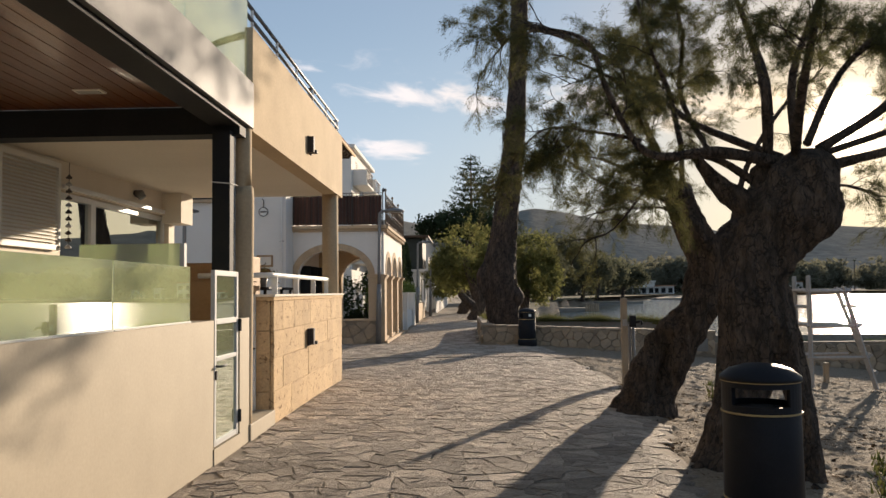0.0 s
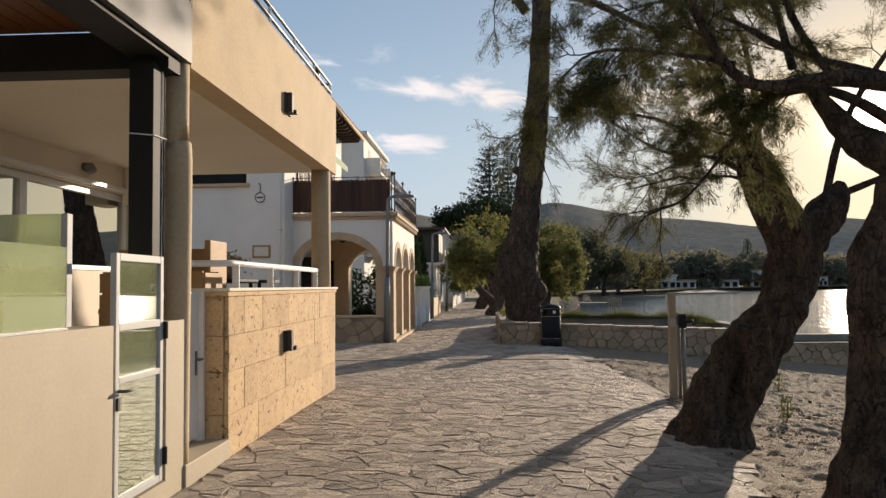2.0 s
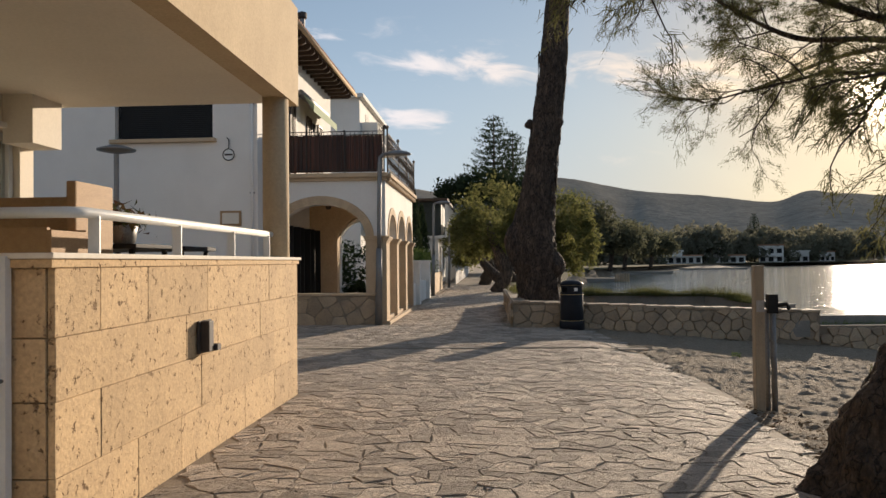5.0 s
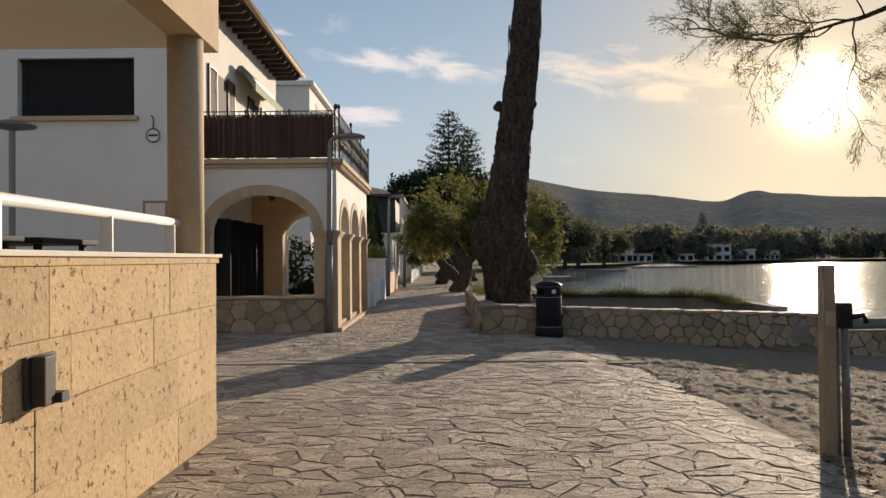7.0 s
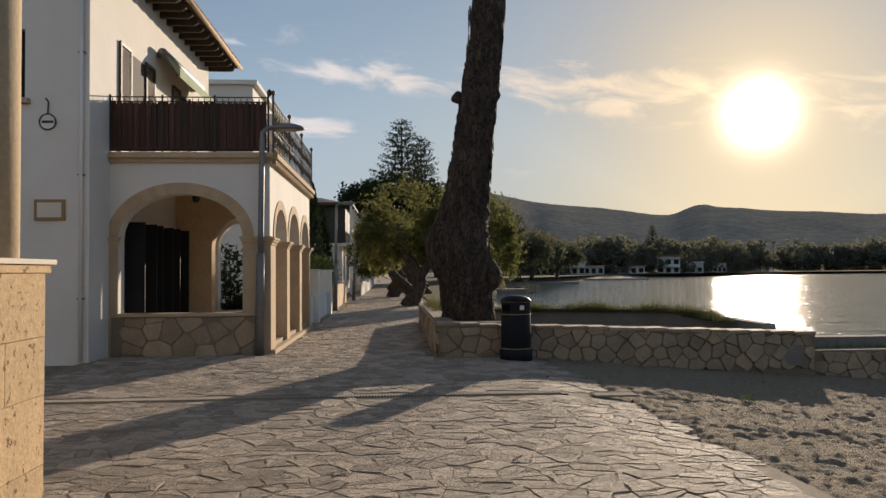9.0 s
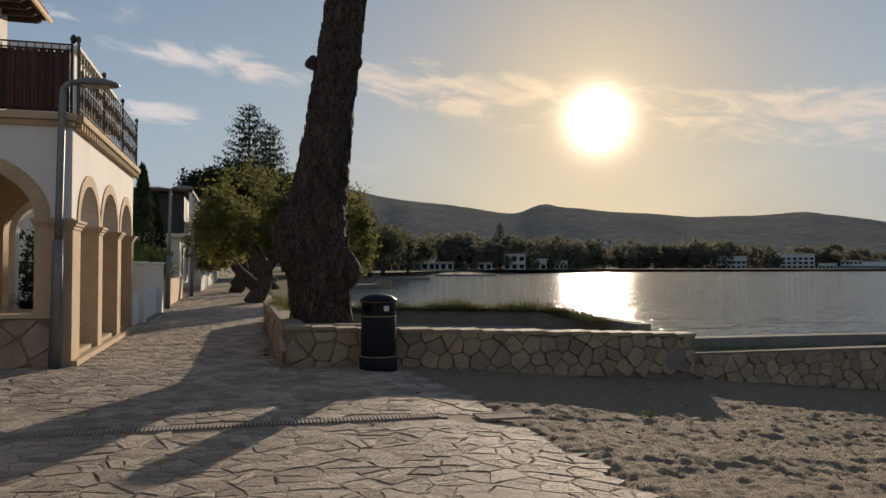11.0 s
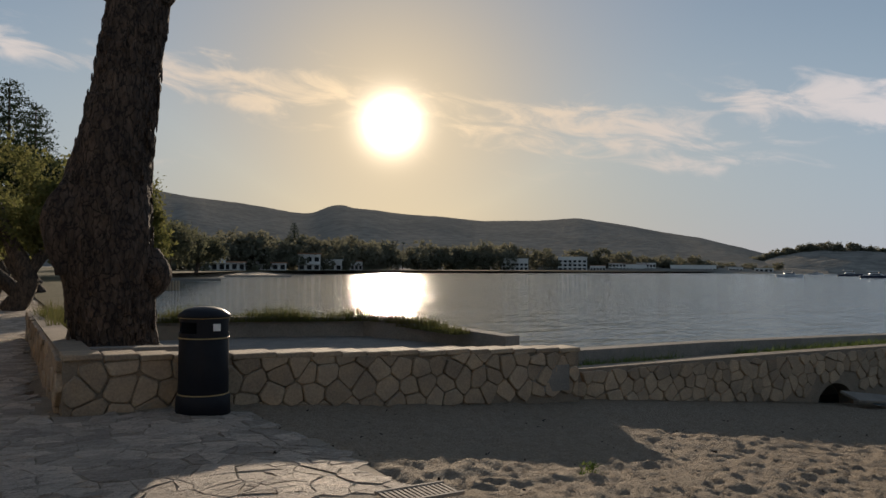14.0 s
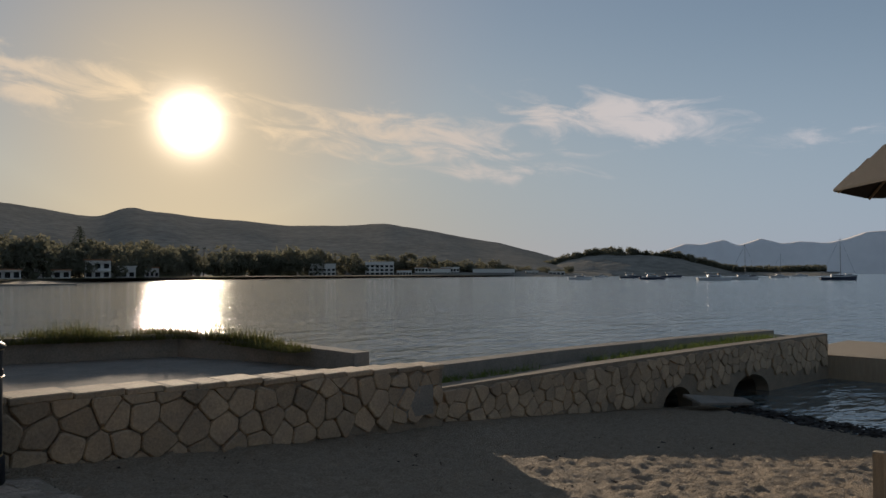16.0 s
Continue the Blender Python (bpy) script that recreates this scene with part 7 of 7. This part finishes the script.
# ---- moored boats ----
def boat(az, r, length, sail, dark, label, turn):
    x, y = polar(az, r)
    t = thing("sailing_boat" if sail else "motor_boat", label, "boat", (x, y, SEA), "moored boats")
    t.rotation_euler.z = radians(turn)

    def p(name, bm, mat, lab="", smooth=False):
        ob = new(name, finish(bm, name, mat, smooth))
        ob.parent = t
        return tagged(ob, lab)
    bm = bmesh.new()
    rows = []
    n = 9
    for i in range(n):
        s = i / (n - 1)
        w = 0.16 * length * (math.sin(math.pi * min(s * 0.62 + 0.38, 1.0)) ** 0.8 if s < 0.98 else 0.02)
        z = 0.085 * length * (1 + 0.35 * s * s)
        xx = length * (s - 0.5)
        rows.append([bm.verts.new(q) for q in ((xx, -w, z), (xx * 0.94, -w * 0.75, -0.1), (xx * 0.94, w * 0.75, -0.1), (xx, w, z))])
    for a, b in zip(rows, rows[1:]):
        for k in range(3):
            bm.faces.new((a[k], b[k], b[k + 1], a[k + 1]))
        bm.faces.new((a[3], b[3], b[0], a[0]))
    bm.faces.new(rows[0])
    bm.faces.new(rows[-1])
    p("hull", bm, M_BLUEHULL if dark else M_HULL)
    h = 0.09 * length
    p("cabin", box(-0.2 * length, -0.09 * length, h, 0.18 * length, 0.09 * length, h + 0.075 * length, 0.02 * length), M_HULL)
    p("cabin_window", box(-0.15 * length, -0.093 * length, h + 0.03 * length, 0.13 * length, 0.093 * length, h + 0.055 * length), M_BLACK)
    if sail:
        p("mast", tube([(0.06 * length, 0, h), (0.06 * length, 0, 1.25 * length)], [0.012 * length, 0.006 * length], 6), M_GREYPOLE)
        p("boom", tube([(0.06 * length, 0, h + 0.14 * length), (-0.38 * length, 0, h + 0.15 * length)], 0.014 * length, 6), M_BLUEHULL, "furled dark sail")
        for q in ((0.48 * length, 0, h + 0.02 * length), (-0.48 * length, 0, h)):
            p("stay", tube([(0.06 * length, 0, 1.22 * length), q], 0.0022 * length, 4), M_IRON)
    else:
        p("windscreen", box(0.1 * length, -0.08 * length, h + 0.075 * length, 0.13 * length, 0.08 * length, h + 0.12 * length), M_BLACK)
        p("canopy", box(-0.25 * length, -0.085 * length, h + 0.14 * length, 0.1 * length, 0.085 * length, h + 0.155 * length), M_WHITE)


for az, r, L, sail, dark, turn in ((52.6, 330, 8, False, False, 35), (56.6, 420, 9, False, True, 30), (57.6, 330, 8.5, False, True, 30), (59.6, 480, 10, False, True, 25), (61.4, 290, 9.5, False, False, 30), (63.6, 330, 9, True, False, 20), (66.6, 470, 8.5, True, False, 30), (69.3, 320, 10, True, True, 20), (71.2, 620, 9, False, False, 20), (73.8, 420, 9, True, False, 25), (74.6, 360, 8, True, False, 25), (75.4, 480, 7, False, False, 30), (55.0, 560, 7, False, False, 10), (64.9, 560, 8, False, True, 15), (68.3, 640, 9, False, False, 15)):
    boat(az, r, L * 1.25, sail, dark, "white moored sailing boat with a bare mast" if sail and not dark else ("dark hulled moored sailing boat with a bare mast" if sail else ("dark moored motor boat" if dark else "white moored motor boat")), turn - 80)

t = thing("garden_bush", "dark green bush behind the arcade", "bush", (-4.1, 30.9, 0), "garden bushes")
part("stems", tube([(-4.1, 30.9, -0.1), (-4.1, 30.9, 0.9)], 0.05, 6), M_TWIG, t)
rng = np.random.default_rng(91)
triangles("foliage", leafy(rng, blob_points(rng, (-4.1, 30.9, 1.2), (1.2, 0.7, 1.3), 220, -0.3), 12, 0.09, 0.055), M_PINELEAF, t)
# ---- small things on the ground ----
t = thing("drain_channel", "rusty iron drain grating across the paving", "drain", (0, 18.44, -0.08))
part("channel", box(-4.9, 18.37, -0.2, 1.75, 18.53, -0.0665), M_DARKROOM, t, "dark channel")
bar_me = finish(box(-0.01, -0.085, 0, 0.01, 0.085, 0.014), "grate_bar", M_GRATE)
for k in range(182):
    b = new("grate_bar", bar_me)
    b.parent = t
    x = -4.85 + 0.036 * k
    b.location = Vector((x, 18.45, max(-0.066, float(ground_z(x, 18.45)) + 0.004))) - t.location
for y in (18.355, 18.53):
    part("edge", box(-4.9, y, -0.12, 1.6, y + 0.018, -0.066, 0.002), M_GRATE, t)
t = thing("drain_cover", "loose rusty drain grate at the edge of the paving", "drain", (2.35, 18.45, -0.12))
for k in range(14):
    part("grate_bar", box(2.08 + 0.036 * k, 18.3, -0.1, 2.1 + 0.036 * k, 18.58, -0.085), M_GRATE, t)
for y in (18.29, 18.56):
    part("edge", box(2.07, y, -0.105, 2.6, y + 0.025, -0.08, 0.002), M_GRATE, t)
bm = box(-0.85, -0.28, -0.03, 0.85, 0.28, 0.03, 0.025)
for v in bm.verts:
    k = 1 - 0.55 * max(0, v.co.x / 0.85) ** 2 - 0.2 * max(0, -v.co.x / 0.85)
    v.co.y *= k
bmesh.ops.transform(bm, matrix=pose(14.4, 22.25, -1.0, 14, 6, -12), verts=bm.verts[:])
single("concrete_slab", bm, M_CONCRETE, "pale broken slab lying in front of the culvert", "slab")

rng = np.random.default_rng(123)
# grass on the parapet, the planting strip and the planter
tri = []
for s in rng.uniform(0, 1, 1500):
    x = 2.2 + 4.6 * s
    y = float(np.interp(x, [1.2, 3.7, 6.1, 6.75], [29.1, 28.7, 27.9, 26.0])) + rng.uniform(-0.35, 0.3)
    tri.append(spiky(rng, (x, y, 0.36), 8, 0.5 * rng.uniform(0.4, 1.0) * (0.5 + 0.5 * math.sin(s * 9) ** 2), 0.006, 1.2))
for s in rng.uniform(0, 1, 500):
    tri.append(spiky(rng, (6.8 - 0.4 * rng.random(), 24.8 + 2.6 * s, 0.3), 6, 0.25 * rng.uniform(0.4, 1.0), 0.006, 1.2))
triangles("parapet_grass", np.concatenate(tri), M_GRASS, None, "dry grass growing over the concrete parapet", "grass", "stuff")
slab("soil_parapet", 1.2, 28.6, -0.2, 6.2, 29.6, 0.3, M_EARTH, "soil bed behind the parapet", "soil")
tri = []
for s in rng.uniform(0, 1, 900):
    x = 7.3 + 12 * s ** 0.9
    if noise.noise(Vector((x * 0.5, 3.0, 0))) > -0.15:
        tri.append(spiky(rng, (x, rng.uniform(23.05, 23.6), -0.15), 7, 0.24 * rng.uniform(0.3, 1.0), 0.007, 1.0))
triangles("strip_grass", np.concatenate(tri), M_WEED, None, "green weeds in the strip between the sea walls", "grass", "stuff")
tri = []
for s in rng.uniform(0, 1, 260):
    tri.append(spiky(rng, (rng.uniform(0.55, 1.0), rng.uniform(26.5, 31), 0.4), 8, 0.45 * rng.uniform(0.4, 1.0), 0.008, 1.3))
triangles("planter_grass", np.concatenate(tri), M_GRASS, None, "yellowish grass in the stone planter", "grass", "stuff")
slab("soil_planter", 0.7, 22.36, -0.2, 1.9, 31.0, 0.3, M_EARTH, "dark soil in the stone planter", "soil")


def weed(x, y, h, n, label, mat):
    t = thing("weed", label, "weed", (x, y, float(ground_z(x, y)) - 0.04), "weeds on the sand")
    z = float(ground_z(x, y)) - 0.05
    part("stem", tube([(x, y, z), (x + 0.02, y, z + h)], [0.008, 0.004], 5), M_WEED, t)
    triangles("leaves", np.concatenate([spiky(rng, (x, y, z + h * f), n, h * 0.55, 0.012, 0.8) for f in (0.1, 0.35, 0.6, 0.85)]), mat, t)


weed(4.2, 18.85, 0.14, 18, "small green weed growing in the sand", M_WEED)
weed(5.1, 15.9, 0.35, 14, "thin pale weed growing in the sand", M_GRASS)
weed(3.2, 6.1, 0.28, 22, "yellow-green weed under the tamarisk", M_GRASS)
weed(3.75, 7.2, 0.2, 18, "yellow-green weed under the tamarisk", M_GRASS)
weed(3.6, 11.6, 0.35, 16, "thin weed at the foot of the tamarisk", M_GRASS)
# litter of small stones and cones on the sand and along the paving edge
verts = []
for k in range(3600):
    x, y = 1.8 + 9 * rng.random() ** 1.4, rng.uniform(4.5, 22.0)
    s = rng.uniform(0.004, 0.012) * (2.2 if rng.random() < 0.04 else 1)
    c = np.array([x, y, float(ground_z(x, y)) - 0.022 + s * 0.5])
    q = c + rng.normal(0, s, (5, 3))
    verts += [q[[0, 1, 2]], q[[1, 2, 3]], q[[2, 3, 4]], q[[0, 3, 4]]]
triangles("beach_litter", np.array(verts), M_PINEBARK, None, "scattered dark pebbles, bark and dry leaves on the sand", "debris", "stuff")

# dark seaweed along the waterline
n = 2600
sy = 15.0 + 7.2 * rng.random(n)
sx = 14.55 + 0.35 * np.sin(sy * 0.9) + rng.normal(0, 0.22, n)
c = np.stack([sx, sy, np.maximum(ground_z(sx, sy) + 0.01, SEA + 0.01)], 1)
M_WRACK = material("dark_seaweed", (0.03, 0.022, 0.015), (0.018, 0.014, 0.01), rough=0.8, scale=4, fine=40, bump=0.0)
triangles("seaweed", c[:, None, :] + rng.normal(0, 1, (n, 3, 3)) * [0.06, 0.06, 0.012], M_WRACK, None, "dark dry seaweed along the waterline", "seaweed", "stuff")

# dry leaves and bark under the tamarisks
M_LITTER = material("dry_leaf_litter", (0.17, 0.105, 0.055), (0.10, 0.065, 0.04), rough=1.0, scale=3, fine=30, bump=0.0, spec=0.0, per_island=0.3)
n = 9000
lx = 1.9 + 3.6 * rng.random(n) ** 1.1
ly = 4.6 + 9.0 * rng.random(n)
keep = np.array([noise.noise(Vector((a * 1.1, b * 1.1, 4.0))) > -0.12 and a > path_right(b) - 0.25 for a, b in zip(lx, ly)])
lx, ly = lx[keep], ly[keep]
c = np.stack([lx, ly, ground_z(lx, ly) + 0.004], 1)
d = rng.normal(0, 1, (len(c), 3, 3)) * [0.02, 0.02, 0.006]
triangles("leaf_litter", c[:, None, :] + d, M_LITTER, None, "brown dry leaves and bark on the sand under the tamarisks", "debris", "stuff")

# ---- stones of walls and paving ----


def rubble_face(parent_label, name, u0, u1, top, bottom, place, sx, sz, gap, depth, seed, cut):
    """Stones of a rubble wall face, each its own piece under the setting piece."""
    rng = random.Random(seed)
    t = thing(name, parent_label, "wall", place(u0, 0, 0), "", "structure")
    for (px, pz), poly in cells(u0, u1, bottom(u0) - sz, top(u0) + sz, sx, sz, 0.36, rng):
        q = []
        for u, v in poly:
            u = min(max(u, u0), u1)
            q.append((u, min(max(v, bottom(u)), top(u))))
        q = tidy(q, 0.03)
        if len(q) < 3:
            continue
        area = abs(sum(q[i][0] * q[(i + 1) % len(q)][1] - q[(i + 1) % len(q)][0] * q[i][1] for i in range(len(q)))) / 2
        if area < 0.25 * sx * sz or (cut and cut(px, pz)):
            continue
        bm = bmesh.new()
        stone_into(bm, rounded(q, 0.13), place, gap, 0.01, -depth * rng.uniform(0.5, 1.3), -0.014, (rng.uniform(-0.04, 0.04), rng.uniform(-0.04, 0.04)))
        part("stone", bm, M_RUBBLE, t)
    return t


def run_place(pts, out):
    xs_, ys_ = [p[0] for p in pts], [p[1] for p in pts]
    return lambda u, v, d: (u, float(np.interp(u, xs_, ys_)) + d, v)


rubble_face("yellowish rubble stones of the sea wall", "wall_sea_front_stones", 0.42, 7.12, lambda u: float(np.interp(u, [0.42, 7.15], [0.5, 0.24])), lambda u: float(ground_z(u, 22.0)) - 0.12, run_place(WALL_A, 0), 0.29, 0.21, 0.005, 0.05, 31, None)
rubble_face("yellowish rubble stones of the planter wall beside the path", "wall_planter_stones", 22.05, 31.0, lambda u: 0.5, lambda u: -0.1, lambda u, v, d: (0.42 + d, u, v), 0.33, 0.24, 0.005, 0.05, 32, None)
rubble_face("grey rubble stones of the low sea wall", "wall_sea_low_stones", 7.25, 20.6, lambda u: -0.12, lambda u: float(ground_z(u, 22.0)) - 0.15, on_sea_low, 0.3, 0.19, 0.005, 0.045, 33, lambda u, v: (12.95 < u < 14.45 and v < -0.62) or (15.75 < u < 17.75 and v < -0.66))
rubble_face("pale flat cladding stones of the arcade parapet", "wall_parapet_stones", -5.18, -2.74, lambda u: 0.65, lambda u: -0.08, lambda u, v, d: (u, HY0 - 0.05 + d, v), 0.4, 0.3, 0.006, 0.02, 34, None)
# coping stones on the sea wall
t = thing("wall_sea_front_coping", "uneven coping stones of the sea wall", "wall", (0.42, 22.0, 0.5), "", "structure")
rng_ = random.Random(8)
x = 0.4
while x < 7.1:
    L = rng_.uniform(0.3, 0.6)
    x1 = min(x + L, 7.16)
    y0, y1 = float(np.interp(x, [0.42, 2.6, 5, 7.15], [22.02, 22.12, 22.3, 22.5])), float(np.interp(x1, [0.42, 2.6, 5, 7.15], [22.02, 22.12, 22.3, 22.5]))
    z = float(np.interp((x + x1) / 2, [0.42, 7.15], [0.545, 0.265])) + rng_.uniform(-0.008, 0.008)
    bm = bmesh.new()
    prism_into(bm, [(x + 0.006, y0 - 0.045), (x1 - 0.006, y1 - 0.045), (x1 - 0.006, y1 + 0.37), (x + 0.006, y0 + 0.37)], lambda u, v, d: (u, v, d), z - 0.05, z + 0.012)
    bmesh.ops.bevel(bm, geom=bm.edges[:], offset=0.012, segments=1, affect="EDGES")
    part("coping_stone", bm, M_RUBBLE, t)
    x = x1


paving = thing("pavement", "irregular pale flagstone paving with dark joints", "paving", (0, 12, 0), "", "structure")
sheet("pavement_bed", np.arange(-5.35, 2.9, 0.25), np.concatenate([np.arange(-6, 32, 0.25), np.arange(32, 110, 2.0)]), lambda x, y: np.where((x < np.vectorize(path_right)(y) + 0.05) & (x > np.vectorize(path_left)(y) - 0.3), ground_z(x, y) - 0.001, ground_z(x, y) - 0.12), M_EARTH, "sandy joints under the flagstones", "paving bed")
rest = bmesh.new()


def ragged(poly, rng):
    """Breaks each long side once, so that no outline stays straight."""
    out = []
    for i, a in enumerate(poly):
        b = poly[(i + 1) % len(poly)]
        out.append(a)
        L = math.hypot(b[0] - a[0], b[1] - a[1])
        if L > 0.13:
            s, o = rng.uniform(0.35, 0.65), rng.uniform(-0.022, 0.008)
            out.append((a[0] + (b[0] - a[0]) * s + (b[1] - a[1]) / L * o, a[1] + (b[1] - a[1]) * s - (b[0] - a[0]) / L * o))
    return out


def split(poly, rng):
    """Cuts a slab in two or three along its length, as thin pieces fill the gaps between large ones."""
    k = rng.random()
    if k < 0.45:
        return [poly]
    cx, cy = sum(p[0] for p in poly) / len(poly), sum(p[1] for p in poly) / len(poly)
    a = rng.gauss(0, 0.35) if rng.random() < 0.75 else rng.uniform(1.0, 2.1)
    n = (-math.sin(a), math.cos(a))
    o = rng.uniform(-0.035, 0.035)
    halves = []
    for sg in (1, -1):
        out = []
        for i, p in enumerate(poly):
            q = poly[(i + 1) % len(poly)]
            dp, dq = sg * ((p[0] - cx) * n[0] + (p[1] - cy) * n[1] - o), sg * ((q[0] - cx) * n[0] + (q[1] - cy) * n[1] - o)
            if dp >= 0:
                out.append(p)
            if dp * dq < 0:
                f = dp / (dp - dq)
                out.append((p[0] + (q[0] - p[0]) * f, p[1] + (q[1] - p[1]) * f))
        if len(out) >= 3:
            halves.append(out)
    if k > 0.85 and len(halves) == 2:
        return [halves[0]] + split(halves[1], rng)
    return halves


rng_ = random.Random(77)
count = 0
for poly in (piece for _, whole in cells(-5.3, 3.0, -3.0, 52, 0.28, 0.19, 0.58, rng_) for piece in split(whole, rng_)):
    px, py = sum(p[0] for p in poly) / len(poly), sum(p[1] for p in poly) / len(poly)
    if not path_left(py) + 0.05 < px < path_right(py) - 0.1 or abs(py - 18.45) < 0.19 and px < 2.65:
        continue
    lo, hi = path_left(py) + 0.005, path_right(py) + 0.1
    q = []
    for u, v in poly:
        if py < 18.45:
            v = min(v, 18.35) if py > 17.6 else v
        elif py < 19.4:
            v = max(v, 18.555)
        if py < 13.75:
            u = max(u, lo)
        elif py < 22.8:
            v = max(v, 13.78) if px < -2.2 else v
            v = min(v, 22.84) if px < -2.3 else v
        u = max(u, path_left(py))
        q.append((u, v))
    q = ragged(tidy(q, 0.025), rng_)
    if len(q) < 3:
        continue
    near = 5.0 < py < 11.2
    tilt = (rng_.uniform(-0.014, 0.014), rng_.uniform(-0.016, 0.016))
    high = rng_.uniform(0.004, 0.012)
    g = lambda u, v, d: (u, v, float(ground_z(u, v)) + d)
    if near and count < 300:
        bm = bmesh.new()
        stone_into(bm, q, g, rng_.uniform(0.0, 0.005), -0.03, high, 0.004, tilt)
        part("flagstone", bm, M_FLAG, paving)
        count += 1
    else:
        stone_into(rest, q, g, rng_.uniform(0.0, 0.005), -0.03, high, 0.004, tilt)
tagged(part("flagstones", rest, M_FLAG, paving, "irregular pale flagstones"), kind="stuff")
